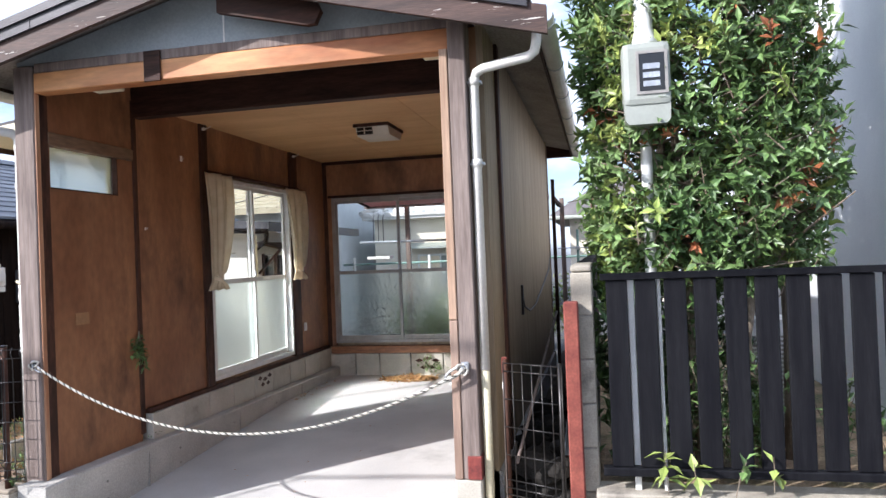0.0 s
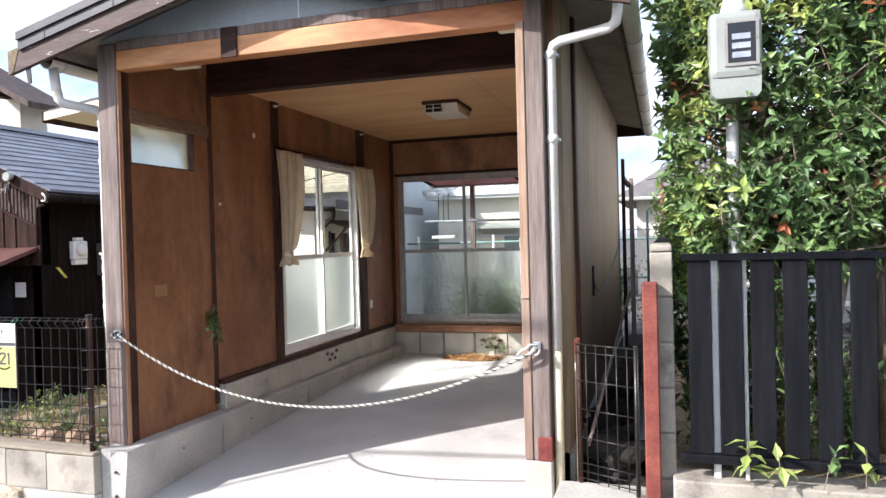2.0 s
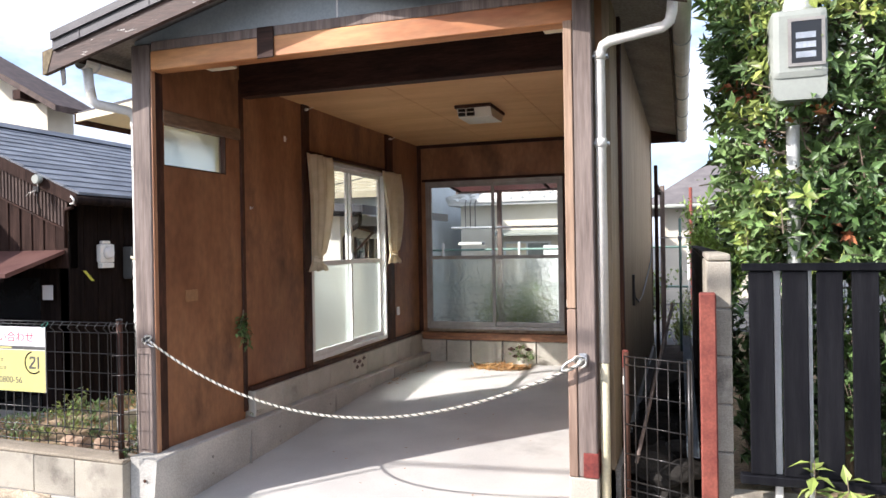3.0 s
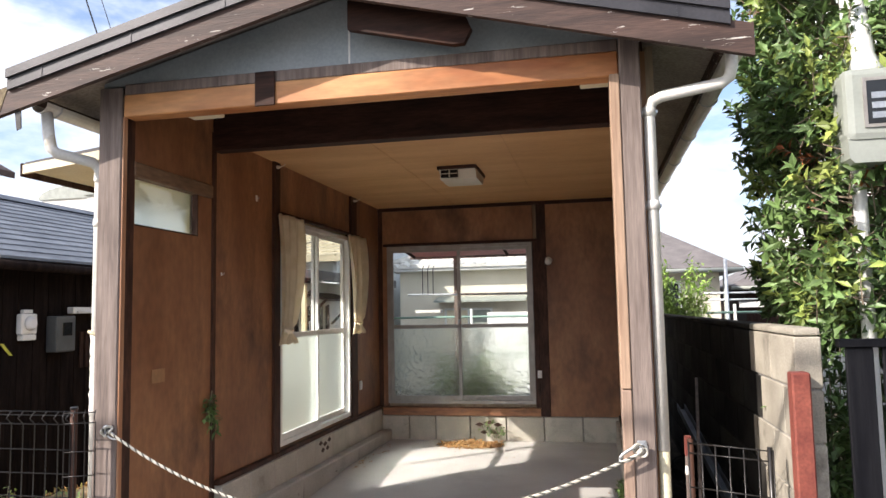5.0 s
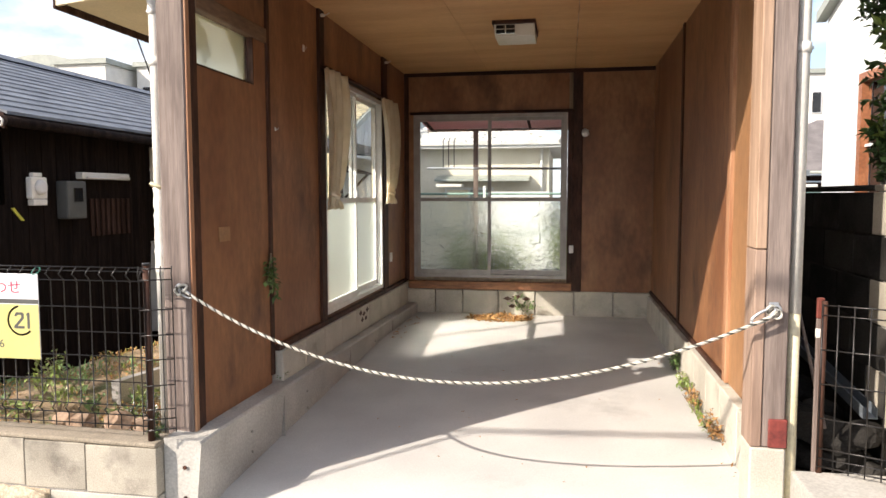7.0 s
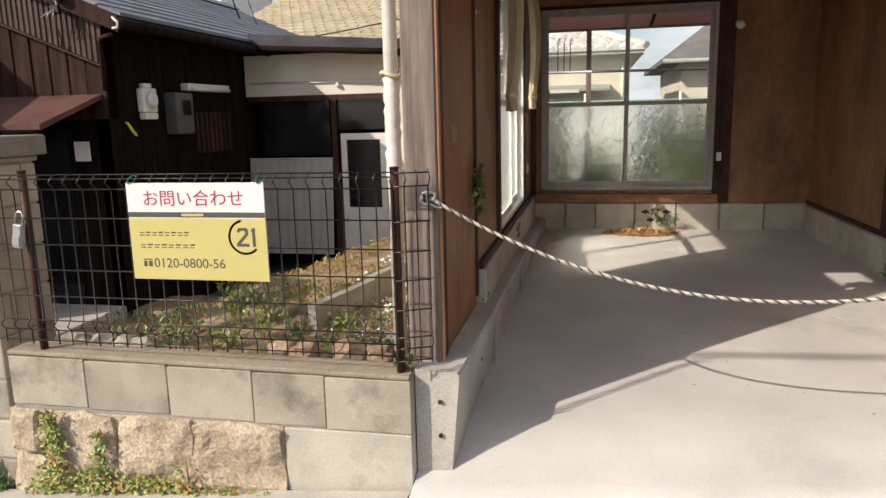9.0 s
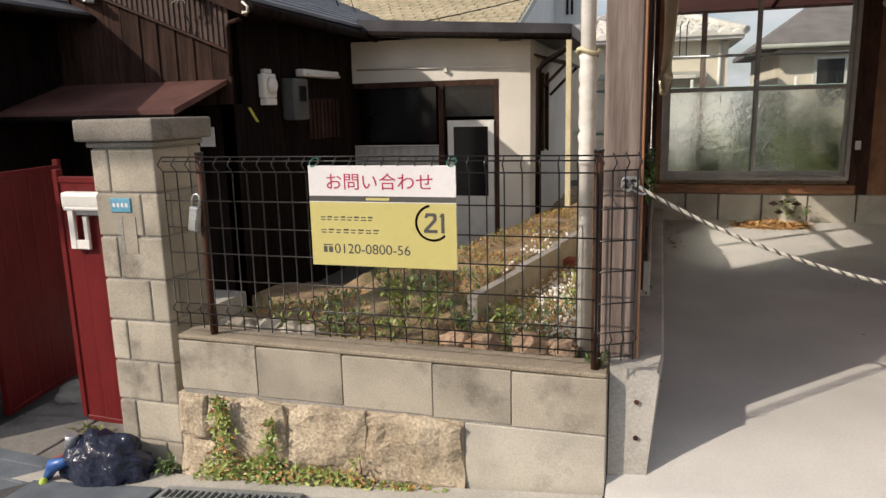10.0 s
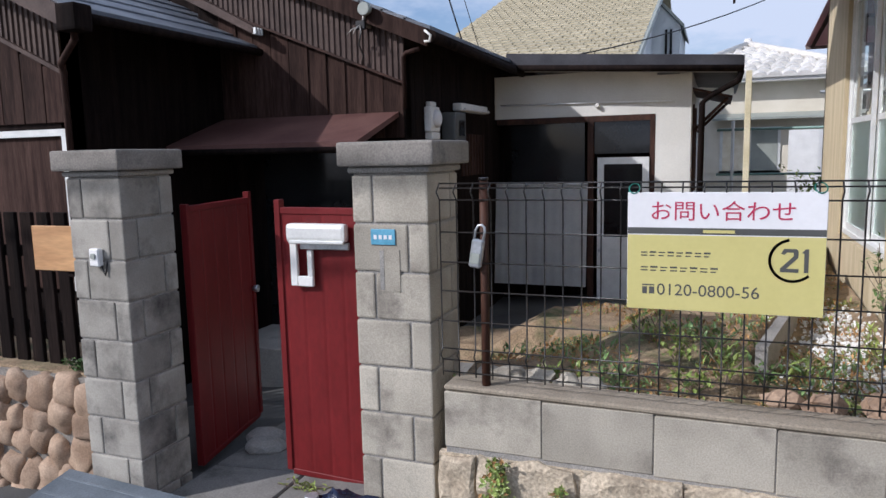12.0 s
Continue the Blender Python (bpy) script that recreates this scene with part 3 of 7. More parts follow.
def build_right_wall():
    w = thing("wall_right", (2.66, 2.2, 0), "brown plywood wall inside, aged grey-brown siding outside", "wall", kind="structure")
    part("footing", B(2.64, 2.72, 0.06, YB + 0.1, -0.4, 0.25), M_MORTAR, w)
    y = 0.06
    while y < 4.3:
        block("block", 2.565, 2.66, y + 0.004, min(y + 0.386, 4.46), -0.16, 0.25, M_BLOCK_PALE, w)
        y += 0.39
    part("plywood_panel", B(2.62, 2.66, 0.98, YB, 0.255, 2.60), M_PLY, w)
    part("plywood_panel", B(2.62, 2.66, 0.06, 0.90, 0.255, 2.60), mat("faded_plywood", (0.25, 0.125, 0.055), (0.36, 0.195, 0.09), 0.5, scale=2.2, stretch=(1, 1, 0.5), fine=26, fine_amt=0.12, bump=0.08), w, "sun-faded plywood")
    part("batten", B(2.60, 2.66, 0.90, 0.98, 0.255, 2.6, 0.004), M_POST_NEW, w)
    part("batten", B(2.608, 2.62, 2.62, 2.70, 0.255, 2.6, 0.004), M_DARKWOOD, w)
    part("sill_rail", B(2.60, 2.66, 0.98, YB, 0.25, 0.285, 0.004), M_DARKWOOD, w)
    for y0, y1 in ((0.06, 0.47), (0.55, 1.47), (1.475, 2.45), (2.455, 3.4), (3.405, 4.6)):
        part("siding_board", B(2.66, 2.695, y0, y1, 0.1, 2.62), M_EXTBOARD, w)
    part("siding_batten", B(2.66, 2.715, 0.47, 0.55, 0.1, 2.62, 0.004), M_DARKWOOD, w)
    part("siding_batten", B(2.66, 2.705, 4.6, 4.66, 0.1, 2.62, 0.004), M_DARKWOOD, w)
    return w


wall_right = build_right_wall()


def build_front_frame():
    f = thing("carport_frame", (1.25, 0, 0), "weathered timber posts and an orange-toned beam over the carport opening", "timber frame", kind="structure")
    part("post", B(-0.135, 0.0, -0.05, 0.055, CURB_TOP - 0.02, 2.62, 0.006), M_POST, f, "weathered grey-brown post")
    part("post_facing", B(0.001, 0.012, -0.044, -0.012, CURB_TOP, 2.46, 0.003), M_POST_NEW, f, "brown post facing")
    part("post_lining", B(0.001, 0.009, -0.010, 0.055, CURB_TOP, 2.46, 0.002), M_DARKWOOD, f)
    part("post", B(2.536, 2.626, -0.098, 0.05, 0.25, 2.62, 0.006), M_POST, f, "weathered grey-brown post")
    part("post_facing", B(2.491, 2.534, -0.102, 0.05, 1.064, 2.453, 0.004), mat("tan_facing", (0.29, 0.185, 0.12), (0.42, 0.29, 0.20), 0.75, scale=4, stretch=(6, 6, 0.4), fine=22, fine_amt=0.16, bump=0.2), f, "tan orange post facing")
    part("post_facing", B(2.491, 2.534, -0.102, 0.05, 0.25, 1.06, 0.004), mat("sun_faded_facing", (0.22, 0.145, 0.105), (0.34, 0.24, 0.18), 0.75, scale=4, stretch=(6, 6, 0.4), fine=22, fine_amt=0.14, bump=0.2), f, "faded grey-pink post facing")
    part("post_base", B(2.490, 2.630, -0.105, 0.055, -0.3, 0.248, 0.008), M_BLOCK_PALE, f, "pale concrete post base")
    part("base_plate", B(2.560, 2.632, -0.108, 0.0, 0.252, 0.37, 0.003), mat("dark_red_steel", (0.13, 0.025, 0.02), (0.20, 0.04, 0.03), 0.6, scale=12, fine=60, bump=0.2), f, "rusty red metal plate")
    part("front_beam", B(0.016, 2.534, -0.06, 0.04, 2.455, 2.572, 0.006), M_BEAM, f, "sun-bleached orange beam")
    part("upper_plate", B(0.016, 2.534, -0.052, 0.04, 2.574, 2.631, 0.004), M_POST, f, "weathered grey-brown plate over the beam")
    part("splice_plate", B(0.765, 0.872, -0.072, -0.061, 2.45, 2.625, 0.003), M_DARKBEAM, f)
    part("inner_header", B(0.003, 2.618, 0.86, 0.96, 2.475, 2.80, 0.005), M_DARKBEAM, f, "dark stained header beam")
    for x0, x1, y in ((0.30, 0.48, 0.06), (2.36, 2.50, 0.06)):
        part("support_block", B(x0, x1, y, y + 0.09, 2.47, 2.50, 0.004), M_HOODWHITE, f)
    g = P([(-0.13, 2.632), (2.64, 2.632), (2.64, 2.645), (1.228, 2.995), (-0.13, 2.655)], "y", -0.02, 0.02)
    part("gable_board", g, M_GABLE, f, "pale blue-grey gable board")
    part("gable_joint", B(1.243, 1.251, -0.0245, -0.021, 2.634, 2.93), M_WHITEPAINT, f)
    part("hanging_plank", P([(1.29, 2.90), (1.86, 2.76), (1.885, 2.70), (1.85, 2.635), (1.80, 2.632), (1.29, 2.755)], "y", -0.17, -0.13), M_DARKBEAM, f, "dark plank under the gable peak")
    return f


front_frame = build_front_frame()

ceil = bmesh.new()
for x0, x1, y0, y1 in ((0, 0.905, 0.96, 2.7), (0.909, 1.812, 0.96, 2.7), (1.816, 2.62, 0.96, 2.7), (0, 0.905, 2.704, 4.49), (0.909, 1.812, 2.704, 4.49), (1.816, 2.62, 2.704, 4.49)):
    box(ceil, x0, x1, y0, y1, CEIL, CEIL + 0.02)
single("ceiling", ceil, M_CEIL, "tan plywood ceiling boards with thin joints", "ceiling", "structure")


def build_roof():
    r = thing("roof", (1.25, 2, 2.6), "low gabled metal roof with peeling brown fascia boards", "roof", kind="structure")
    RX, RZ, SL = 1.228, 3.07, 0.250
    XL, XR, YF, YR = -0.46, 2.97, -0.30, 4.95

    def z(x, d=0.0):
        return RZ - SL * abs(x - RX) + d
    for name, xe in (("roof_sheet", XL), ("roof_sheet", XR)):
        part(name, P([(RX, RZ), (xe, z(xe)), (xe, z(xe) - 0.03), (RX, RZ - 0.03)], "y", YF, YR), M_ROOFMETAL, r)
        part("soffit", P([(RX, RZ - 0.035), (xe, z(xe) - 0.035), (xe, z(xe) - 0.06), (RX, RZ - 0.06)], "y", YF + 0.02, YR - 0.02), M_SOFFIT, r)
        part("verge_flashing", P([(RX, RZ + 0.012), (xe, z(xe) + 0.012), (xe, z(xe) - 0.086), (RX, RZ - 0.086)], "y", YF - 0.018, YF - 0.002), M_ROOFMETAL, r)
        s = -1 if xe < RX else 1
        tip = xe + s * 0.09
        fb = P([(RX + s * 0.002, RZ - 0.062), (tip, z(tip) - 0.062), (tip, z(tip) - 0.196), (RX + s * 0.002, RZ - 0.196)], "y", YF - 0.001, YF + 0.03)
        part("fascia", fb, M_FASCIA, r, "brown fascia board with peeling paint")
        for k in range(9):
            y = -0.05 + k * 0.6
            xi = -0.08 if s < 0 else 2.65
            part("rafter", P([(RX, RZ - 0.065), (xi, z(xi) - 0.065), (xi, z(xi) - 0.115), (RX, RZ - 0.115)], "y", y + 0.1, y + 0.145), M_DARKBEAM, r)
        part("eave_board", P([(xe, z(xe) - 0.03), (xe + s * 0.015, z(xe) - 0.03), (xe + s * 0.015, z(xe) - 0.12), (xe, z(xe) - 0.12)], "y", YF + 0.03, YR), M_FASCIA, r)
        part("seam", P([(RX, RZ + 0.018), (xe, z(xe) + 0.018), (xe, z(xe) - 0.028), (RX, RZ - 0.028)], "y", YF - 0.032, YF - 0.019), M_ROOFMETAL, r)
        for k in range(1, 4):
            xj = RX + (xe - RX) * k / 3.4
            part("flashing_lap", P([(xj, z(xj) + 0.0), (xj + 0.006, z(xj) + 0.0), (xj + 0.006, z(xj) - 0.084), (xj, z(xj) - 0.084)], "y", YF - 0.021, YF - 0.0185), M_ROOFMETAL, r)
        if s < 0:
            worn = P([(tip + 0.085, z(tip) - 0.040), (tip - 0.003, z(tip) - 0.060), (tip - 0.003, z(tip) - 0.198), (tip + 0.03, z(tip) - 0.19)], "y", YF - 0.004, YF - 0.0015)
            part("worn_end", worn, mat("mossy_board_end", (0.13, 0.10, 0.06), (0.24, 0.19, 0.11), 0.9, scale=9, fine=50, fine_amt=0.3, bump=0.6), r, "bare mossy board end")
    part("ridge_cap", P([(RX - 0.14, z(RX - 0.14) + 0.005), (RX, RZ + 0.03), (RX + 0.14, z(RX + 0.14) + 0.005), (RX, RZ + 0.008)], "y", YF - 0.02, YR), M_ROOFMETAL, r)
    part("back_gable", P([(-0.1, 2.6), (2.7, 2.6), (2.7, 2.63), (1.228, 2.99), (-0.1, 2.66)], "y", 4.602, 4.63), M_EXTBOARD, r)
    part("end_plate", P([(2.62, 2.50), (3.0, 2.50), (3.0, 2.60), (2.62, 2.68)], "y", 4.86, 4.9), M_DARKBEAM, r)
    part("hanging_strip", P([(-0.44, 2.46), (-0.405, 2.46), (-0.40, 2.37), (-0.425, 2.36)], "y", -0.285, -0.279), M_WIRE, r, "torn black strip hanging at the eave")
    return r


build_roof()


def half_gutter(name, x, y0, y1, z, label, m):
    g = thing(name, (x, y0, z), label, "rain gutter")
    bm = bmesh.new()
    r = 0.05
    outer, inner = [], []
    for yy in (y0, y1):
        outer.append([bm.verts.new((x + r * math.cos(a), yy, z + r * math.sin(a))) for a in (math.pi + math.pi * k / 8 for k in range(9))])
        inner.append([bm.verts.new((x + (r - 0.004) * math.cos(a), yy, z + (r - 0.004) * math.sin(a))) for a in (math.pi + math.pi * k / 8 for k in range(9))])
    for k in range(8):
        bm.faces.new((outer[0][k], outer[0][k + 1], outer[1][k + 1], outer[1][k]))
        bm.faces.new((inner[0][k + 1], inner[0][k], inner[1][k], inner[1][k + 1]))
        for e in (0, 1):
            bm.faces.new((outer[e][k], inner[e][k], inner[e][k + 1], outer[e][k + 1]))
    part("channel", bm, m, g)
    for k in range(7):
        y = y0 + 0.1 + k * (y1 - y0 - 0.2) / 6
        part("bracket", T([(x + 0.052 * math.cos(a), y, z + 0.052 * math.sin(a)) for a in (math.pi + math.pi * i / 6 for i in range(7))], 0.006, 5), M_STEEL, g)
    return g


half_gutter("rain_gutter", 3.035, -0.2, 4.95, 2.545, "rust-stained cream half-round gutter along the eave", M_PVC)
half_gutter("rain_gutter", -0.37, -0.2, 4.95, 2.52, "pale half-round gutter along the eave", M_PVC)


def downpipe(pts, r, label, collars, m, lower=None):
    d = thing("downpipe", pts[-1], label, "downpipe")
    part("pipe", T(pts, r, 12), m, d)
    for p in collars:
        part("collar", T([(p[0], p[1], p[2] - 0.02), (p[0], p[1], p[2] + 0.02)], r + 0.004, 12), M_PVC, d)
        part("clip", B(p[0] - r - 0.012, p[0] + r + 0.012, p[1] - 0.004, p[1] + 0.05, p[2] - 0.006, p[2] + 0.006), M_STEEL, d)
    if lower:
        part("lower_pipe", T(lower, r * 0.92, 12), M_PVC_CREAM, d, "yellowed lower pipe")
    return d


downpipe([(3.0, -0.16, 2.50), (2.995, -0.16, 2.42), (2.985, -0.157, 2.378), (2.955, -0.15, 2.357), (2.715, -0.075, 2.34), (2.678, -0.058, 2.326), (2.660, -0.05, 2.29), (2.660, -0.05, 0.80)],
         0.025, "aged white plastic downpipe fixed to the post", [(2.660, -0.05, 1.86), (2.660, -0.05, 2.28)], M_PVC, [(2.660, -0.05, 0.80), (2.660, -0.05, -0.12)])
downpipe([(-0.36, -0.16, 2.48), (-0.345, -0.16, 2.36), (-0.335, -0.15, 2.29), (-0.31, -0.14, 2.265), (-0.24, 0.04, 2.25), (-0.212, 0.06, 2.215), (-0.207, 0.065, 2.15), (-0.207, 0.065, 0.10)],
         0.029, "slim white plastic downpipe beside the post", [(-0.207, 0.065, 1.92), (-0.207, 0.065, 2.16)], M_PVC)
tape = thing("pipe_wrap", (-0.207, 0.065, 1.0), "crinkled white tape wrapped round the downpipe", "tape wrap")
part("wrap", T([(-0.207 + 0.002 * math.sin(k * 2.3), 0.065, 0.90 + 0.022 * k) for k in range(20)], [0.031 + (0.003 if k % 2 else 0.0005) + 0.0015 * math.sin(k * 1.7) for k in range(20)], 10), M_PVC, tape)
part("knot", T([(-0.207 + 0.04 * math.cos(t), 0.065 + 0.04 * math.sin(t), 1.33 + 0.01 * math.sin(2 * t)) for t in (2 * math.pi * k / 12 for k in range(13))], 0.009, 6), M_PVC_CREAM, tape)

back_window = sliding_window("window_1", (0, 0, 0), "two-pane aluminium sliding window, lower panes patterned", 1.64, 0.39, 2.14, 1.235)
back_window.matrix_basis = pose(0.925, YB + 0.03, 0)
side_window = sliding_window("window_2", (0, 0, 0), "pale two-pane aluminium sliding window in the side wall", 1.62, 0.40, 2.16, 1.24, frame_mat=M_ALU_WHITE, obscure=M_FROST)
side_window.matrix_basis = pose(-0.03, 2.665, 0, 0, 0, 90)
transom = thing("window_3", (0, 0.38, 2.03), "small frosted transom window in a plywood wall", "window", kind="structure")
tp = part("pane", B(-0.04, -0.034, 0.07, 0.69, 1.90, 2.16), M_FROST, transom)
tp.visible_shadow = False
part("frame", box(box(bmesh.new(), -0.05, 0.004, 0.07, 0.69, 1.90, 1.908), -0.05, 0.004, 0.682, 0.69, 1.908, 2.16), M_DARKWOOD, transom)


# ---- street front: block wall, mesh fence, pillars ----
def build_front_wall():
    w = thing("wall_street", (-1.05, -0.15, -0.4), "low street wall of concrete blocks on rough granite stones", "wall", kind="structure")
    part("core", B(-1.955, -0.105, -0.2165, -0.07, -0.7, 0.125), M_MORTAR, w)
    xs = (-1.96, -1.572, -1.17, -0.776, -0.455, -0.092)
    for a, b in zip(xs, xs[1:]):
        dz = 0.0145 * (-0.093 - (a + b) / 2)
        block("block", a + 0.0016, b - 0.0016, -0.222, -0.066, -0.100 + dz, 0.124 + dz, M_BLOCK, w, 0.003)
    cp = B(-1.96, -0.093, -0.2235, -0.065, 0.1265, 0.149, 0.007)
    for v in cp.verts:
        v.co.z += 0.0145 * (-0.093 - v.co.x)
    part("coping", cp, mat("mossy_coping", (0.22, 0.185, 0.135), (0.34, 0.29, 0.22), 0.95, scale=5, fine=120, fine_amt=0.2, bump=0.5, stain=(0.12, 0.10, 0.07), stain_scale=5, stain_at=(0.55, 0.72)), w, "brown-stained coping")
    block("block", -0.645, -0.094, -0.222, -0.07, -0.42, -0.104, M_BLOCK_PALE, w, 0.004)
    part("pointing", B(-1.985, -0.65, -0.222, -0.19, -0.7, -0.10), M_STONE, w)
    stones = ((-1.985, -1.83, -0.30, -0.105), (-1.825, -1.44, -0.40, -0.10), (-1.435, -1.075, -0.385, -0.10), (-1.07, -0.655, -0.41, -0.105),
              (-1.985, -1.70, -0.64, -0.31), (-1.695, -1.30, -0.64, -0.405), (-1.295, -0.99, -0.64, -0.39), (-0.985, -0.655, -0.62, -0.415))
    for i, (a, b, z0, z1) in enumerate(stones):
        bm = B(a, b, -0.245, -0.12, z0, z1)
        bmesh.ops.subdivide_edges(bm, edges=bm.edges[:], cuts=9, use_grid_fill=True)
        c = Vector(((a + b) / 2, -0.18, (z0 + z1) / 2))
        for v in bm.verts:
            u, t = abs(v.co.x - c.x) / ((b - a) / 2), abs(v.co.z - c.z) / ((z1 - z0) / 2)
            e = max(u, t)
            if v.co.y < -0.2:
                v.co.y += 0.010 * max(0, e - 0.85) / 0.15
            k = 1.008 - 0.02 * (u * t) ** 2
            v.co.x, v.co.z = c.x + (v.co.x - c.x) * k, c.z + (v.co.z - c.z) * k
            v.co += noise.noise_vector(v.co * 7 + Vector((i * 4.7, 0, 0))) * 0.024 + noise.noise_vector(v.co * 16) * 0.011
        part("stone", bm, M_STONE, w)
    return w


build_front_wall()


def mesh_panel(name, p0, p1, z0, z1, step, label, rails, bent=True):
    """A welded wire fence panel from p0 to p1, with posts as its ends."""
    a, b = Vector((*p0, 0)), Vector((*p1, 0))
    d = b - a
    n = max(2, round(d.length / step))
    side = Vector((-d.y, d.x, 0)).normalized()
    f = thing(name, (a.x, a.y, z0), label, "wire fence")
    for i in range(n + 1):
        p = a + d * i / n
        k = side * 0.022
        pts = [p + Vector((0, 0, z)) for z in (z0, z1)]
        if bent:
            pts = [p + Vector((0, 0, z0)), p + Vector((0, 0, 0.27)), p + Vector((0, 0, 0.293)) - k, p + Vector((0, 0, 0.315)), p + Vector((0, 0, z1 - 0.062)), p + Vector((0, 0, z1 - 0.031)) - k * 1.5, p + Vector((0, 0, z1))]
        part("wire", T(pts, 0.0030, 5), M_WIRE, f)
    for z in rails:
        part("rail_wire", T([a + Vector((0, 0, z)), b + Vector((0, 0, z))], 0.0031, 5), M_WIRE, f)
    return f


FZ0, FZ1 = 0.205, 0.955
fence = mesh_panel("mesh_fence", (-1.97, -0.195), (-0.145, -0.195), FZ0, FZ1, 0.0665, "black welded wire mesh fence on a block wall",
                   (FZ1, FZ1 - 0.018, FZ1 - 0.062, 0.77, 0.655, 0.543, 0.425, 0.315, 0.270, 0.222))
for x in (-1.80, -0.142):
    p = part("post", T([(x, -0.175, 0.14), (x, -0.175, 0.965)], 0.017, 10), M_DARKWOOD, fence, "dark brown steel post")
    part("cap", T([(x, -0.175, 0.965), (x, -0.175, 0.975)], 0.019, 10), M_WIRE, p)
mesh_panel("mesh_fence", (-0.13, -0.255), (-0.005, -0.195), FZ0, FZ1 + 0.01, 0.045, "short black mesh return curled round the fence end", (FZ1, FZ1 - 0.05, 0.77, 0.655, 0.543, 0.425, 0.315, 0.27, 0.22))


def build_pillar(x0, label, z0, material=M_BLOCK):
    x1, y0, y1 = x0 + 0.328, -0.18, 0.16
    p = thing("gate_pillar", (x0 + 0.18, 0.03, z0), label, "gate pillar", "gate pillars")
    part("core", B(x0 + 0.008, x1 - 0.008, y0 + 0.008, y1 - 0.008, z0, 0.995), M_MORTAR, p)
    z, i = 0.992, 0
    while z > z0:
        u = x0 + (0.09 if i % 2 == 0 else 0.24)
        v = y0 + (0.25 if i % 2 == 0 else 0.09)
        for a, b in ((x0, u - 0.004), (u + 0.004, x1)):
            for c, d in ((y0, v - 0.004), (v + 0.004, y1)):
                block("block", a, b, c, d, z - 0.191, z - 0.004, material, p, 0.009)
        z -= 0.196
        i += 1
    part("moulding", B(x0 - 0.012, x1 + 0.012, y0 - 0.012, y1 + 0.012, 0.997, 1.022, 0.006), M_MORTAR, p)
    part("cap", B(x0 - 0.042, x1 + 0.042, y0 - 0.044, y1 + 0.044, 1.024, 1.120, 0.012), M_CAP, p, "weathered concrete cap slab")
    return p


pillar_1 = build_pillar(-2.352, "gate pillar of grey concrete blocks with a cap", -0.60)
pillar_2 = build_pillar(-3.885, "gate pillar of grey concrete blocks, soot-stained", -0.72, M_BLOCK_SOOT)
part("filled_slot", B(-2.232, -2.150, -0.183, -0.176, 0.525, 0.695), M_BLOCK, pillar_1, "patched slot in the blockwork")
# thin darker strip stands in for shade along the slot's recessed edge
part("slot_groove", B(-2.236, -2.218, -0.1845, -0.1835, 0.53, 0.69), M_MORTAR, pillar_1)


def build_gate(name, label, hinge, end, z0, z1):
    h, e = Vector((*hinge, 0)), Vector((*end, 0))
    d = (e - h)
    L = d.length
    ang = math.degrees(math.atan2(d.y, d.x))
    g = thing(name, (0, 0, 0), label, "gate")
    n = 5
    for i in range(n):
        a, b = 0.03 + (L - 0.06) * i / n, 0.03 + (L - 0.06) * (i + 1) / n
        part("panel", P([(a, -0.012), (b - 0.030, -0.012), (b - 0.015, -0.0095), (b, -0.012), (b, 0.012), (b - 0.015, 0.0095), (b - 0.030, 0.012), (a, 0.012)], "z", z0 + 0.03, z1 - 0.045), M_REDGATE, g)
    part("stile", B(0, 0.03, -0.02, 0.02, z0, z1, 0.003), M_REDGATE, g)
    part("stile", B(L - 0.035, L, -0.02, 0.02, z0 + 0.02, z1 + 0.025, 0.003), M_REDGATE, g)
    part("top_rail", B(0.03, L - 0.035, -0.018, 0.018, z1 - 0.045, z1 - 0.012, 0.003), M_REDGATE, g)
    part("bottom_rail", B(0.03, L - 0.035, -0.018, 0.018, z0, z0 + 0.03, 0.003), M_REDGATE, g)
    k = part("knob", T([(L - 0.05, -0.06, 0.25), (L - 0.05, -0.055, 0.25), (L - 0.05, -0.03, 0.25), (L - 0.05, -0.02, 0.25)], [0.018, 0.024, 0.02, 0.01], 12), M_STEEL, g, "chrome knob")
    g.matrix_basis = pose(h.x, h.y, 0, 0, 0, ang)
    return g


gate_1 = build_gate("gate_leaf", "dark red metal gate leaf, closed, with a mail slot", (-2.40, 0.245), (-3.03, 0.285), -0.56, 0.835)
gate_2 = build_gate("gate_leaf", "dark red metal gate leaf standing open inwards", (-3.585, 0.26), (-3.74, 1.03), -0.60, 0.835)

# ---- right boundary: block wall, red post, black slat fence ----
def build_right_boundary():
    w = thing("wall_boundary", (3.15, 2, 0), "grey concrete block boundary wall beside the carport", "wall", kind="structure")
    part("core", B(3.127, 3.208, -0.36, 0.3, -0.4, 1.28), M_MORTAR, w)
    # behind the street end, core, blocks and coping carry the carport's shadow as colour
    part("core", B(3.127, 3.208, 0.302, 6.0, -0.4, 1.28), M_BLOCK_SHADED, w)
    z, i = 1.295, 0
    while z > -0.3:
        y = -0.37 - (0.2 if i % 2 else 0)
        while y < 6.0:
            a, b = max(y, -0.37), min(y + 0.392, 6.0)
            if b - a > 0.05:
                block("block", 3.12, 3.215, a, b, z - 0.196, z - 0.004, M_BLOCK if a + b < 0.5 else M_BLOCK_SHADED, w, 0.004)
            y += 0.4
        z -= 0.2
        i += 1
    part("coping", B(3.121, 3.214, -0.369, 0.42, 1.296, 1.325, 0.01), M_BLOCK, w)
    part("coping", B(3.121, 3.214, 0.424, 6.0, 1.296, 1.325, 0.01), M_BLOCK_SHADED, w, "coping darkened for the carport's shade")
    return w


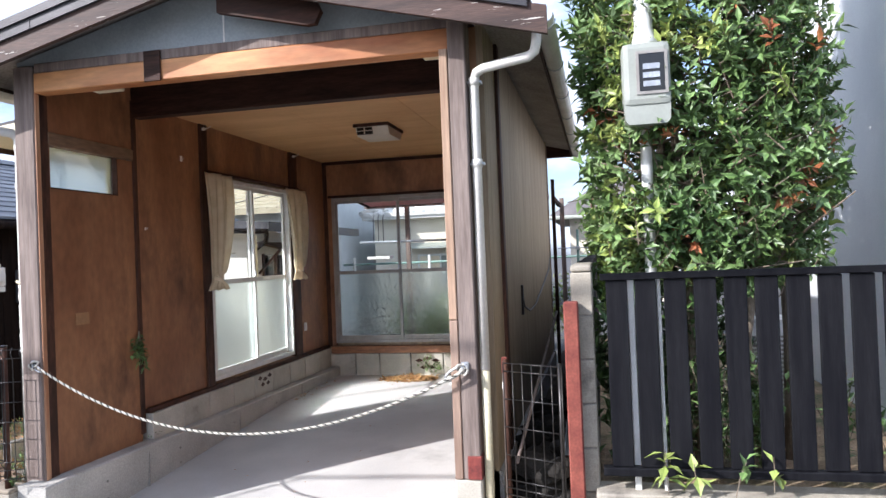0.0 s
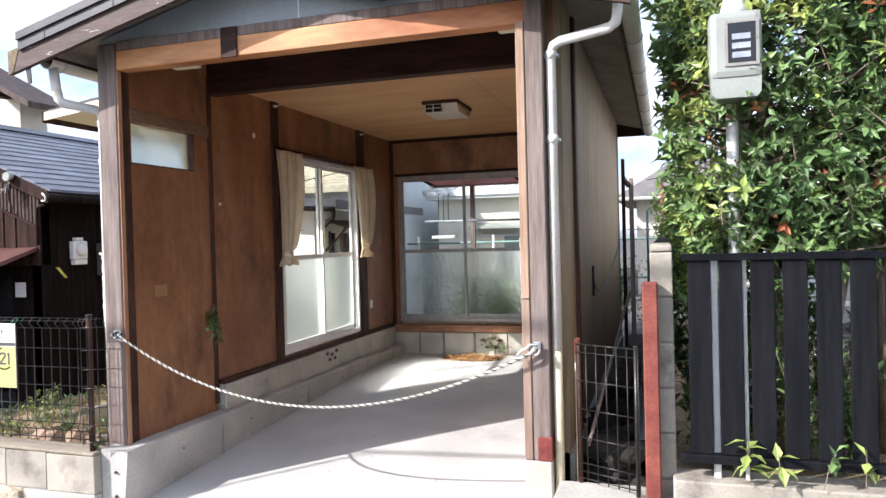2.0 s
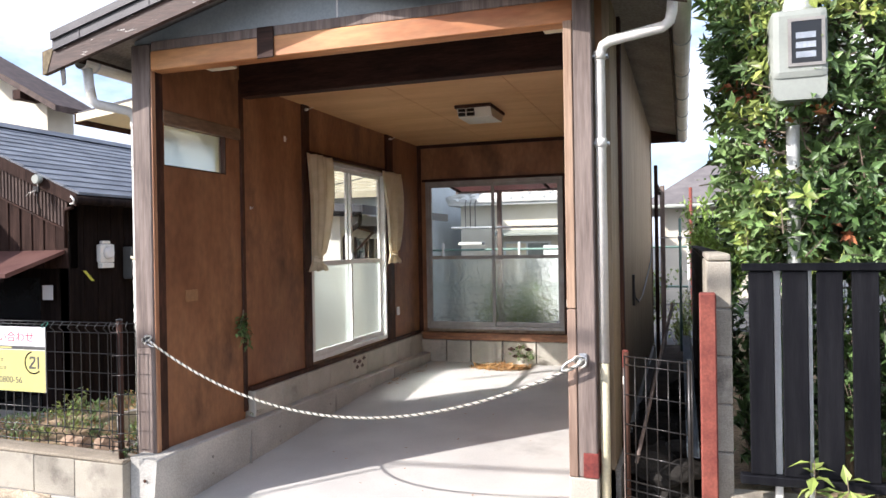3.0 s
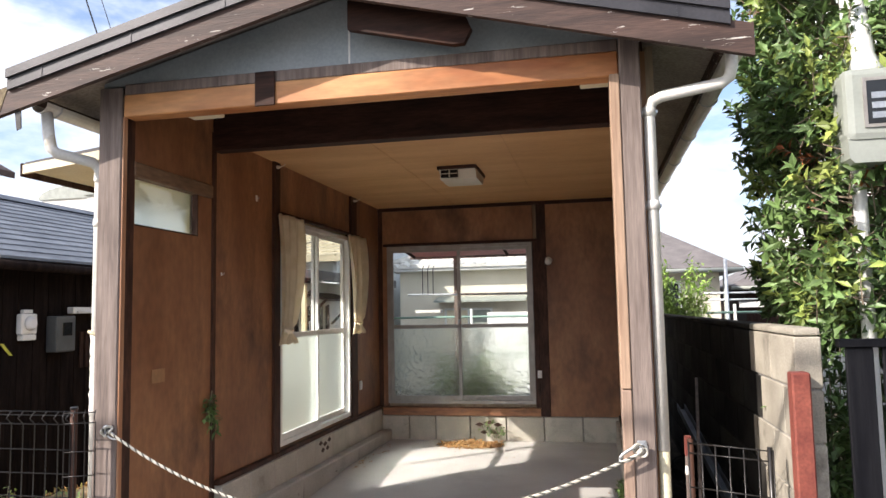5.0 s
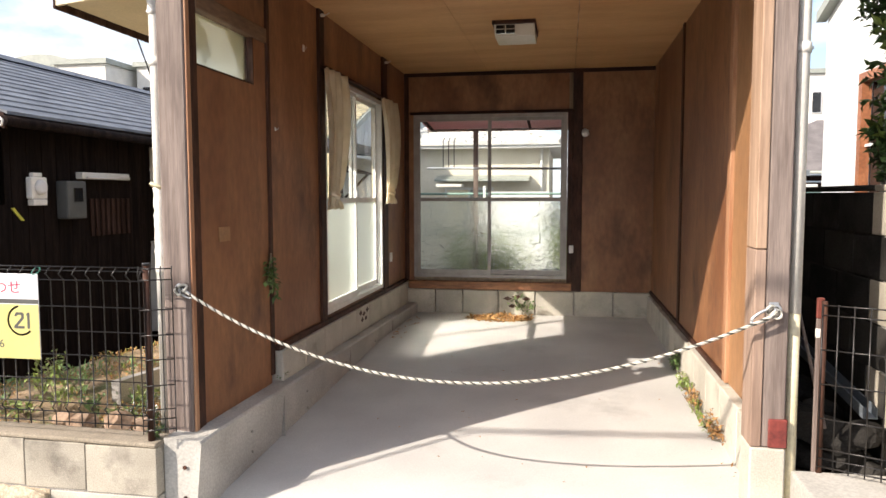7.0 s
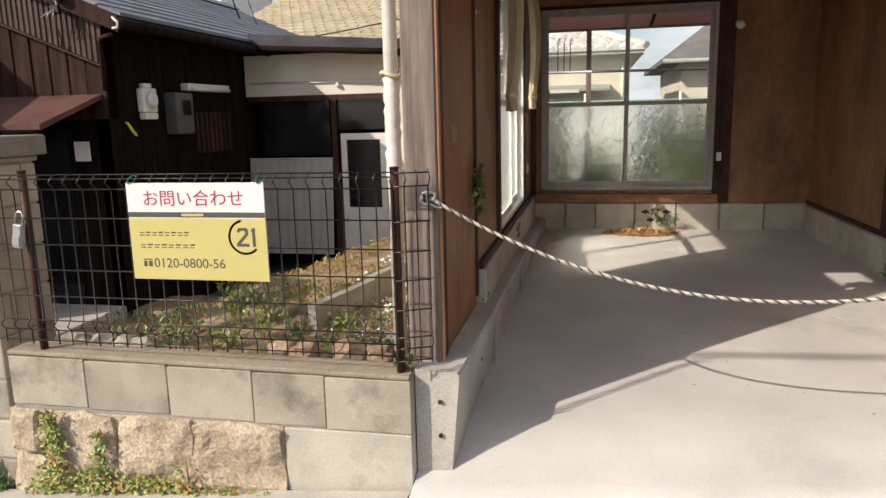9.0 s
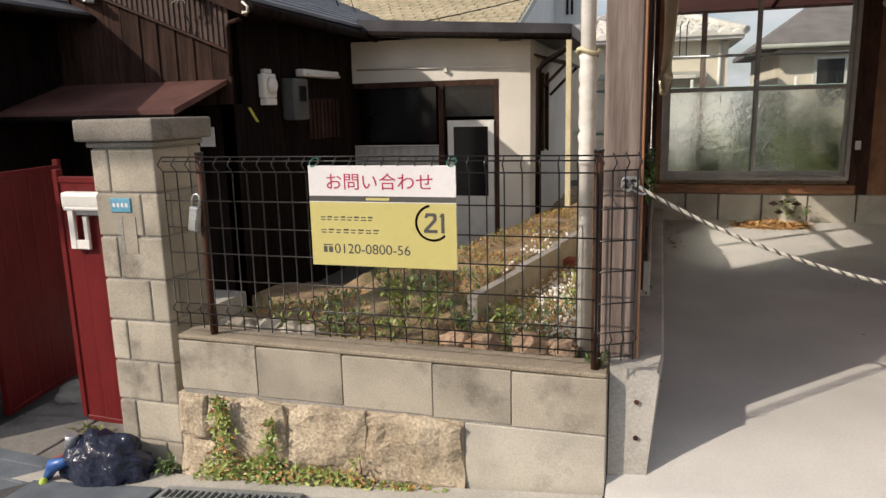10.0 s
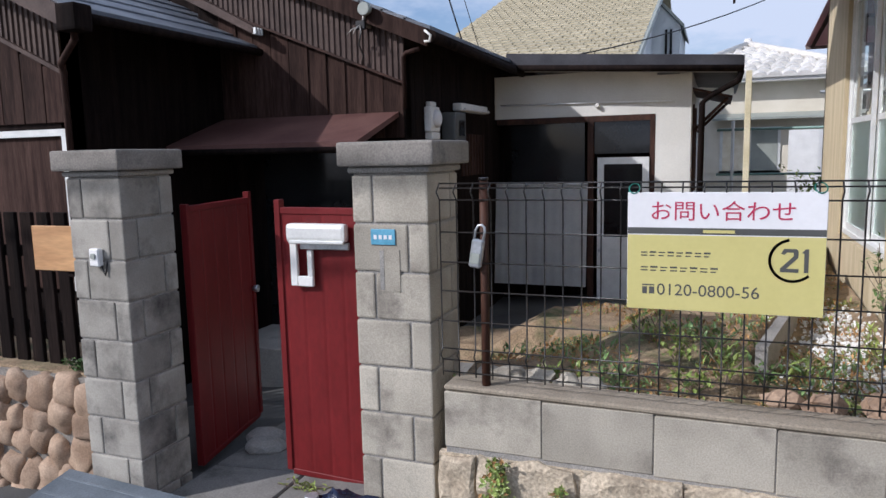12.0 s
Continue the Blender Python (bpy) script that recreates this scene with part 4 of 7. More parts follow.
build_right_boundary()
single("red_post", B(3.087, 3.152, -0.447, -0.377, -0.15, 1.165, 0.006), M_REDPOST, "rust-red painted wooden post against a block wall", "post")


def build_black_fence():
    f = thing("slat_fence", (3.9, -0.43, 0.3), "black aluminium fence of broad vertical slats on a concrete base", "fence")
    part("top_rail", B(3.25, 5.6, -0.455, -0.41, 1.255, 1.285, 0.003), M_BLACKFENCE, f)
    part("bottom_rail", B(3.235, 5.6, -0.46, -0.405, 0.40, 0.435, 0.003), M_BLACKFENCE, f)
    x = 3.275
    while x < 5.5:
        part("slat", B(x, x + 0.092, -0.442, -0.424, 0.436, 1.254, 0.003), M_BLACKFENCE, f)
        x += 0.123
    for x, w in ((3.369, 0.028), (3.494, 0.016), (4.72, 0.03)):
        part("post", B(x, x + w, -0.405, -0.37, 0.30, 1.255, 0.003), M_ALU_WHITE, f, "bare aluminium post")
    return f


build_black_fence()


def build_fence_base():
    w = thing("wall_fence_base", (4.4, -0.4, 0), "low concrete base wall with a pebbled band under the fence", "wall", kind="structure")
    part("body", B(3.2, 5.6, -0.46, -0.30, -0.2, 0.235), M_BLOCK, w)
    part("coping", B(3.2, 5.6, -0.475, -0.29, 0.235, 0.325, 0.006), M_BLOCK, w)
    x = 3.25
    while x < 4.6:
        part("relief", B(x, x + 0.04, -0.472, -0.458, 0.09, 0.228, 0.004), M_BLOCK, w)
        x += 0.062
    return w


build_fence_base()


# ---- dark wooden house ----
def corrugated(x0, x1, y, lo, hi, pitch=0.05, depth=0.011):
    """Trapezoid-ribbed sheet facing the street, flat behind, its lower and upper edge given along x."""
    bm = bmesh.new()
    line, x = [], x0
    while x <= x1:
        line += [(x, 0.0), (x + pitch * 0.34, 0.0), (x + pitch * 0.48, -depth), (x + pitch * 0.86, -depth)]
        x += pitch
    cols = [[bm.verts.new(p) for p in ((xx, y + dy, lo(xx)), (xx, y + dy, hi(xx)), (xx, y + 0.006, hi(xx)), (xx, y + 0.006, lo(xx)))] for xx, dy in line]
    for a, b in zip(cols, cols[1:]):
        for k in range(4):
            bm.faces.new((a[k], b[k], b[(k + 1) % 4], a[(k + 1) % 4]))
    bm.faces.new(cols[0])
    bm.faces.new(cols[-1][::-1])
    bmesh.ops.recalc_face_normals(bm, faces=bm.faces[:])
    return bm


def build_dark_house():
    h = thing("wooden_house", (-5, 4, -0.6), "old dark timber house with a blue-grey slate roof and corrugated gable", "house", kind="structure")
    XE, YG, ZE = -3.27, 2.45, 2.02
    part("east_wall", B(XE - 0.15, XE - 0.02, YG + 0.02, 9.0, -0.8, 2.05), M_DARKPLANK, h)
    part("front_wall", B(-5.0, XE - 0.02, YG + 0.02, YG + 0.12, -0.8, 1.2), M_DARKPLANK, h)
    gw = P([(-5.2, 1.2), (XE, 1.2), (XE, 1.95), (-5.2, 2.72)], "y", YG + 0.02, YG + 0.12)
    part("gable_wall", gw, M_DARKPLANK, h)
    part("inner_wall", B(-7.0, -5.15, YG + 0.3, YG + 0.4, -0.8, 2.9), M_DARKPLANK, h)
    # boards of the gable front
    x = -4.98
    while x < XE - 0.04:
        b = min(x + 0.17, XE)
        block("plank", x + 0.002, b - 0.002, YG - 0.004, YG + 0.02, 1.2, 1.62 + 0.41 * (XE - (x + b) / 2), M_BROWNPLANK, h, 0.002)
        if int((x + 10) * 10) % 2 == 0:
            part("cover_strip", B(b - 0.012, b + 0.012, YG - 0.018, YG - 0.005, 1.2, 1.60 + 0.41 * (XE - b)), M_BROWNPLANK, h)
        x += 0.17
    # east boards
    y = YG
    while y < 4.8:
        block("plank", XE - 0.02, XE, y + 0.002, min(y + 0.198, 4.83), -0.75, 1.9, M_DARKPLANK, h, 0.002)
        y += 0.2
    # corrugated upper gable
    bm = corrugated(-5.3, XE + 0.01, YG - 0.022, lambda x: 1.63 + 0.41 * (XE - x), lambda x: 2.0 + 0.385 * (XE + 0.05 - x))
    part("corrugated_cladding", bm, M_CORR, h, "brown corrugated metal cladding")
    part("drip_edge", P([(-4.75, 2.24), (XE + 0.03, 1.62), (XE + 0.03, 1.60), (-4.75, 2.22)], "y", YG - 0.06, YG - 0.02), M_DARKBEAM, h)
    # roof: slope towards the carport
    RX, RZ, SL = -5.45, 3.05, 0.425
    ex = -3.0
    zr = lambda x: RZ - SL * (x - RX)
    part("roof_deck", P([(RX, RZ - 0.03), (ex, zr(ex) - 0.03), (ex, zr(ex) - 0.09), (RX, RZ - 0.09)], "y", 2.35, 9.0), M_DARKPLANK, h)
    part("roof_deck", P([(RX, RZ - 0.03), (RX - 2.6, RZ - 1.13), (RX - 2.6, RZ - 1.19), (RX, RZ - 0.09)], "y", 3.3, 9.0), M_GREYROOF, h)
    part("ridge_cap", P([(RX - 0.12, RZ - 0.03), (RX, RZ + 0.05), (RX + 0.12, RZ - 0.03)], "y", 2.35, 9.0), M_SLATE, h)
    n = 13
    for i in range(n):
        a, b = ex - (ex - RX) * i / n, ex - (ex - RX) * (i + 1) / n - 0.02
        part("slate_course", P([(a, zr(a) + 0.002), (b, zr(b) - 0.012), (b, zr(b) - 0.03), (a, zr(a) - 0.026)], "y", 2.33, 9.0), M_SLATE, h)
    part("bargeboard", P([(RX, RZ - 0.03), (ex - 0.02, zr(ex) - 0.02), (ex - 0.02, zr(ex) - 0.15), (RX, RZ - 0.17)], "y", 2.315, 2.345), M_BROWNPLANK, h, "brown bargeboard")
    part("eave_gutter", T([(ex + 0.04, 2.24, zr(ex) - 0.09), (ex + 0.04, 5.0, zr(ex) - 0.11)], 0.045, 8), M_DARKPLANK, h)
    part("gutter_hook", T([(ex + 0.00, 2.23, zr(ex) - 0.05), (ex + 0.05, 2.22, zr(ex) - 0.09), (ex + 0.04, 2.22, zr(ex) - 0.13), (ex + 0.0, 2.22, zr(ex) - 0.13)], 0.010, 6), M_PVC, h)
    # left wing that reaches towards the street, its eave along the entrance yard
    WX, WY, EX, EZ, WS = -5.0, 0.87, -4.6, 1.99, 0.47
    we = lambda x: EZ + WS * (EX - x)
    part("wing_side_wall", B(WX - 0.1, WX, WY + 0.02, YG + 0.02, -0.8, 2.15), M_DARKPLANK, h)
    part("wing_front_wall", B(-8.0, WX, WY + 0.02, WY + 0.12, -0.8, 2.15), M_DARKPLANK, h)
    x = -7.2
    while x < WX - 0.04:
        b = min(x + 0.198, WX)
        block("plank", x + 0.002, b - 0.002, WY - 0.004, WY + 0.02, 1.33, 1.655 + 0.47 * (WX - (x + b) / 2), M_BROWNPLANK, h, 0.003)
        x += 0.20
    part("wing_cladding", corrugated(-7.2, WX - 0.03, WY - 0.016, lambda x: 1.66 + 0.473 * (WX - x), lambda x: 2.13 + 0.468 * (WX - x)), M_CORR, h, "brown corrugated metal cladding")
    part("wing_drip_edge", P([(-7.2, 2.68), (WX + 0.03, 1.63), (WX + 0.03, 1.66), (-7.2, 2.71)], "y", WY - 0.055, WY - 0.008), M_CORR, h)
    part("wing_roof_deck", P([(-7.0, we(-7.0) - 0.02), (EX, EZ - 0.02), (EX, EZ - 0.07), (-7.0, we(-7.0) - 0.07)], "y", 0.55, 6.0), M_DARKPLANK, h)
    for i in range(10):
        a, b = EX - 2.3 * i / 10, EX - 2.3 * (i + 1) / 10 - 0.02
        part("slate_course", P([(a, we(a) + 0.004), (b, we(b) - 0.01), (b, we(b) - 0.028), (a, we(a) - 0.022)], "y", 0.53, 6.0), M_SLATE, h)
    part("wing_bargeboard", P([(-7.0, we(-7.0)), (EX - 0.02, EZ - 0.0), (EX - 0.02, EZ - 0.12), (-7.0, we(-7.0) - 0.14)], "y", 0.50, 0.53), M_CORR, h, "brown bargeboard")
    part("wing_gutter", T([(EX + 0.03, 0.5, EZ - 0.06), (EX + 0.03, YG + 0.3, EZ - 0.05)], 0.030, 8), M_DARKPLANK, h)
    part("gutter_head", B(EX - 0.04, EX + 0.12, 0.5, 0.64, EZ - 0.16, EZ + 0.0, 0.02), M_DARKPLANK, h)
    part("rain_pipe", T([(EX + 0.02, 0.58, EZ - 0.14), (EX - 0.02, 0.62, EZ - 0.19), (WX + 0.05, 0.80, 1.70), (WX + 0.03, 0.83, 1.64), (WX + 0.03, 0.83, -0.6)], 0.022, 8), M_BROWNPLANK, h)
    part("valley_flashing", P([(-4.52, 2.06), (-5.3, 2.45), (-5.3, 2.53), (-4.52, 2.12)], "y", YG - 0.16, YG - 0.05), M_CORR, h, "dull brown metal flashing")
    for k in range(3):
        part("flashing_end", B(-4.53, -4.495, YG - 0.16 + 0.038 * k, YG - 0.135 + 0.038 * k, 2.06, 2.115, 0.003), M_ALU_WHITE, h, "folded pale metal end")
    wf = box(box(bmesh.new(), -6.0, WX + 0.02, WY - 0.05, WY - 0.005, 1.24, 1.285), WX - 0.03, WX + 0.02, WY - 0.05, WY - 0.005, 0.2, 1.24)
    part("window_frame", wf, M_ALU_WHITE, h, "white window frame")
    part("window_shutter", B(-6.0, WX - 0.032, WY - 0.022, WY + 0.0, 0.2, 1.238), M_BROWNPLANK, h)
    # canopy over the entrance
    part("canopy", P([(2.44, 1.40), (1.72, 1.17), (1.72, 1.13), (1.74, 1.13), (2.44, 1.36)], "x", -4.98, -3.32), M_CANOPY, h, "brown sheet-metal entrance canopy")
    part("canopy_pipe", T([(-4.98, 1.69, 1.12), (-3.32, 1.69, 1.11)], 0.022, 8), M_DARKPLANK, h)
    part("entrance_door", B(-4.6, -3.7, YG + 0.0, YG + 0.018, -0.6, 1.1), M_DARKGLASS, h)
    part("stub_pipe", T([(XE + 0.03, 2.38, 1.42), (XE + 0.03, 2.38, 1.80), (XE + 0.06, 2.36, 1.83), (XE + 0.18, 2.34, 1.85)], 0.018, 8), M_BROWNPLANK, h)
    return h


build_dark_house()


def build_annex():
    a = thing("annex", (-2.2, 5.5, -0.6), "small white stucco annex with a grey fascia and an aluminium back door", "house", kind="structure")
    Y = 4.87
    part("wall", B(-3.27, -1.58, Y, Y + 0.12, 1.42, 1.87), M_WHITEWALL, a)
    part("wall", B(-1.58, -1.24, Y, Y + 0.12, -0.8, 1.80), M_WHITEWALL, a)
    part("side_wall", B(-1.36, -1.24, Y + 0.12, 5.3, -0.8, 1.82), M_WHITEWALL, a)
    part("side_wall", B(-1.36, -1.24, 5.3, 6.1, -0.8, 0.6), M_WHITEWALL, a)
    part("side_wall", B(-1.36, -1.24, 5.3, 6.1, 1.5, 1.82), M_WHITEWALL, a)
    part("side_wall", B(-1.36, -1.24, 6.1, 8.0, -0.8, 1.82), M_WHITEWALL, a)
    part("side_window", B(-1.33, -1.31, 5.3, 6.1, 0.6, 1.5), M_DARKGLASS, a)
    part("side_window_frame", box(box(box(bmesh.new(), -1.26, -1.22, 5.28, 5.33, 0.58, 1.52), -1.26, -1.22, 6.07, 6.12, 0.58, 1.52), -1.26, -1.22, 5.68, 5.72, 0.6, 1.5), M_DARKWOOD, a)
    part("inner_wall", B(-3.27, -1.58, Y + 0.3, Y + 0.4, -0.8, 1.42), M_DARKPLANK, a)
    part("wall_band", B(-3.27, -1.24, Y - 0.012, Y, 1.58, 1.62), M_WHITEWALL, a)
    part("lintel", B(-3.25, -1.58, Y - 0.006, Y + 0.06, 1.36, 1.42), M_DARKWOOD, a)
    part("transom_pane", B(-3.1, -2.3, Y + 0.05, Y + 0.06, 0.75, 1.36), M_DARKGLASS, a)
    part("door_post", B(-2.26, -2.2, Y - 0.004, Y + 0.08, -0.8, 1.36), M_DARKWOOD, a)
    part("door_post", B(-1.63, -1.582, Y - 0.004, Y + 0.08, -0.8, 1.36), M_DARKWOOD, a)
    part("upper_pane", B(-2.2, -1.63, Y + 0.04, Y + 0.05, 1.03, 1.36), M_DARKGLASS, a)
    d = part("door", box(box(box(box(bmesh.new(), -2.155, -2.09, Y - 0.02, Y + 0.03, -0.8, 0.99), -1.70, -1.635, Y - 0.02, Y + 0.03, -0.8, 0.99), -2.09, -1.70, Y - 0.02, Y + 0.03, 0.92, 0.99), -2.09, -1.70, Y - 0.02, Y + 0.03, -0.8, 0.16), M_ALU_WHITE, a, "pale aluminium back door")
    part("door_glass", B(-2.09, -1.70, Y, Y + 0.012, 0.16, 0.92), M_DARKGLASS, d)
    part("door_knob", T([(-2.12, Y - 0.06, 0.02), (-2.12, Y - 0.02, 0.02)], 0.022, 10), M_STEEL, d)
    part("roof", P([(-3.05, 2.07), (-0.80, 1.905), (-0.80, 1.87), (-3.05, 2.02)], "y", 4.59, 8.0), M_GREYROOF, a)
    part("fascia", P([(-3.05, 2.075), (-0.80, 1.912), (-0.80, 1.785), (-3.05, 1.925)], "y", 4.565, 4.59), M_ROOFMETAL, a, "grey metal fascia")
    part("soffit", P([(-3.05, 1.93), (-0.83, 1.795), (-0.83, 1.78), (-3.05, 1.915)], "y", 4.59, 4.868), M_WHITEWALL, a)
    part("gutter", T([(-3.05, 4.54, 1.925), (-0.78, 4.54, 1.785)], 0.032, 8), M_DARKPLANK, a)
    part("side_fascia", B(-0.80, -0.775, 4.57, 8.0, 1.79, 1.91), M_ROOFMETAL, a)
    part("wire_insulator", T([(-2.16, Y - 0.05, 1.525), (-2.16, Y - 0.01, 1.525), (-2.16, Y, 1.525)], [0.02, 0.03, 0.02], 10), M_PVC, a, "white wire insulator")
    part("wall_conduit", T([(-3.2, Y - 0.015, 1.565), (-2.16, Y - 0.02, 1.555), (-1.4, Y - 0.015, 1.535)], 0.008, 6), M_WHITEPAINT, a)
    part("awning", P([(-1.24, 1.68), (-0.86, 1.58), (-0.86, 1.555), (-1.24, 1.655)], "y", 5.1, 6.3), M_DARKWOOD, a, "small dark awning over the side window")
    for y in (5.15, 6.2):
        part("awning_brace", T([(-1.22, y, 1.25), (-0.90, y, 1.565)], 0.018, 6), M_DARKWOOD, a)
    part("downpipe", T([(-0.80, 4.56, 1.77), (-0.82, 4.58, 1.68), (-1.06, 4.76, 1.57), (-1.14, 4.80, 1.50), (-1.15, 4.81, -0.6)], 0.03, 8), M_DARKPLANK, a, "dark brown downpipe")
    return a


build_annex()


# ---- carport things ----
def build_rope():
    r = thing("rope_barrier", (1.25, -0.1, 0.47), "white and dark twisted rope hung across the carport opening", "rope")
    a, b = Vector((-0.03, -0.075, 0.845)), Vector((2.545, -0.155, 0.80))
    n = 1050

    def at(t):
        p = a.lerp(b, t)
        p.z -= 0.355 * 4 * t * (1 - t) * (1 + 0.10 * (0.5 - t))
        return p
    for m, off, rad in ((M_ROPE, 0.0, 0.0040), (M_ROPE_DARK, 2.09, 0.0042), (M_ROPE, 4.19, 0.0040)):
        pts = [at(i / n) + Vector((0, math.cos(off + i * 0.37), math.sin(off + i * 0.37))) * 0.0040 for i in range(n + 1)]
        part("strand", T(pts, rad, 5), m, r, "dark strand" if m is M_ROPE_DARK else "white strand")
    return r


build_rope()


def hook_ring(x, y, z, label, s):
    g = 0.046 if s < 0 else 0.032
    h = thing("eye_hook", (x, y, z), label, "hook", "rope hooks")
    part("screw_plate", B(x - 0.02, x + 0.02, y + 0.028, y + 0.034, z - 0.03, z + 0.03, 0.004), M_STEEL, h)
    part("eye", T([(x + 0.020 * math.cos(t), y + 0.005, z + 0.020 * math.sin(t)) for t in (2 * math.pi * k / 14 for k in range(15))], 0.0055, 8), M_STEEL, h)
    part("shank", T([(x, y + 0.03, z), (x, y + 0.005, z + 0.018)], 0.006, 8), M_STEEL, h)
    part("carabiner", T([(x + s * (g + 0.003 + g * math.cos(t)), y - 0.012, z - 0.02 + 0.45 * g * math.sin(t) - 0.5 * g * math.cos(t)) for t in (2 * math.pi * k / 16 for k in range(17))], 0.14 * g, 8), M_STEEL, h)
    for k in range(3):
        c = Vector((x + s * 0.01 * k, y - 0.008, z - 0.012 + 0.008 * k))
        part("rope_knot", T([c + Vector((0.018 * math.cos(t), 0.01 * math.sin(2 * t), 0.016 * math.sin(t))) for t in (2 * math.pi * i / 12 for i in range(13))], 0.0065, 6), M_ROPE_DARK if k == 1 else M_ROPE, h)
    return h


hook_ring(-0.045, -0.065, 0.845, "galvanised eye hook with a knotted rope end", 1)
hook_ring(2.565, -0.137, 0.82, "galvanised eye hook with carabiner on the post", -1)


def build_curtain(y0, y1, yk, zk, label):
    c = thing("curtain", (0.07, (y0 + y1) / 2, 2.17), label, "curtain", "tied curtains")
    bm = bmesh.new()
    nu, nv = 40, 26
    zt, zb = 2.165, zk - 0.10
    grid = []
    for j in range(nv + 1):
        z = zt + (zb - zt) * j / nv
        t = (zt - z) / (zt - zk)
        if z > zk:
            w = 1 - 0.55 * t ** 1.7
        else:
            w = 0.45 + 0.35 * (zk - z) / 0.10
        pinch = math.exp(-((z - zk) / 0.035) ** 2)
        w *= 1 - 0.45 * pinch
        mid = (y0 + y1) / 2 * (1 - min(t, 1) ** 1.5) + yk * min(t, 1) ** 1.5
        row = []
        for i in range(nu + 1):
            u = i / nu - 0.5
            fold = math.sin(u * 26 + 1.2 * math.sin(t * 3)) * 0.020 + math.sin(u * 11 + 2) * 0.022 + 0.03 * math.sin(math.pi * min(t, 1))
            row.append(bm.verts.new((0.095 + fold * (1 - 0.3 * t) + 0.02 * pinch * math.cos(u * 6), mid + u * (y1 - y0) * w, z + 0.006 * math.sin(u * 26) * (j == nv))))
        grid.append(row)
    for a, b in zip(grid, grid[1:]):
        for i in range(nu):
            f = bm.faces.new((a[i], a[i + 1], b[i + 1], b[i]))
            f.smooth = True
    bmesh.ops.solidify(bm, geom=bm.faces[:], thickness=0.002)
    part("cloth", bm, M_CURTAIN, c)
    part("knot", T([(0.095 + 0.028 * math.cos(t), yk + 0.04 * math.sin(t), zk + 0.008 * math.sin(3 * t)) for t in (2 * math.pi * k / 16 for k in range(17))], 0.016, 8), M_CURTAIN, c)
    return c


build_curtain(1.66, 2.06, 1.82, 1.28, "cream cotton curtain knotted at its lower end")
build_curtain(3.22, 3.66, 3.50, 1.30, "cream cotton curtain knotted beside the window")
rod = thing("curtain_rail", (0.05, 2.65, 2.19), "thin dark curtain rail over the side window", "curtain rail")
part("rail", B(0.02, 0.06, 1.78, 3.62, 2.172, 2.196, 0.003), M_DARKBEAM, rod)

lamp = thing("ceiling_lamp", (1.34, 2.55, 2.56), "square yellowed ceiling lamp with a dark louvre", "ceiling lamp")
part("base", B(1.175, 1.50, 2.30, 2.80, 2.557, 2.584, 0.004), M_DARKWOOD, lamp)
part("cover", P([(2.32, 2.556), (2.78, 2.556), (2.72, 2.485), (2.38, 2.485)], "x", 1.19, 1.49), M_DIFFUSER, lamp, "yellowed plastic diffuser")
part("louvre", B(1.205, 1.345, 2.322, 2.352, 2.492, 2.552), M_DARKGLASS, lamp)
part("louvre_bar", B(1.271, 1.279, 2.316, 2.322, 2.492, 2.552), M_DIFFUSER, lamp)
part("louvre_bar", B(1.205, 1.345, 2.315, 2.321, 2.519, 2.524), M_DIFFUSER, lamp)

bulb = thing("wall_bulb", (1.92, 4.47, 1.93), "white porcelain wall lamp holder with a small bulb", "wall lamp")
part("holder", T([(1.925, 4.488, 1.93), (1.925, 4.45, 1.93), (1.925, 4.44, 1.93)], [0.036, 0.036, 0.024], 14), M_WHITEPAINT, bulb)
part("bulb", T([(1.925, 4.44, 1.93), (1.925, 4.425, 1.925), (1.925, 4.40, 1.91), (1.925, 4.385, 1.90)], [0.018, 0.034, 0.038, 0.012], 14), M_WHITEPAINT, bulb)


def switch(x0, x1, y0, y1, z0, z1, label):
    s = thing("socket", ((x0 + x1) / 2, (y0 + y1) / 2, z0), label, "wall socket", "wall sockets")
    part("plate", B(x0, x1, y0, y1, z0, z1, 0.003), M_WHITEPAINT, s)
    cx, cy, cz = (x0 + x1) / 2, (y0 + y1) / 2, (z0 + z1) / 2
    w = (x1 - x0) * 0.3, (y1 - y0) * 0.3
    if y1 - y0 < 0.02:
        part("rocker", B(cx - w[0], cx + w[0], y0 - 0.004, y0, cz - 0.02, cz + 0.02), M_WHITEPAINT, s)
    else:
        part("rocker", B(x1, x1 + 0.004, cy - w[1], cy + w[1], cz - 0.02, cz + 0.02), M_WHITEPAINT, s)
    return s


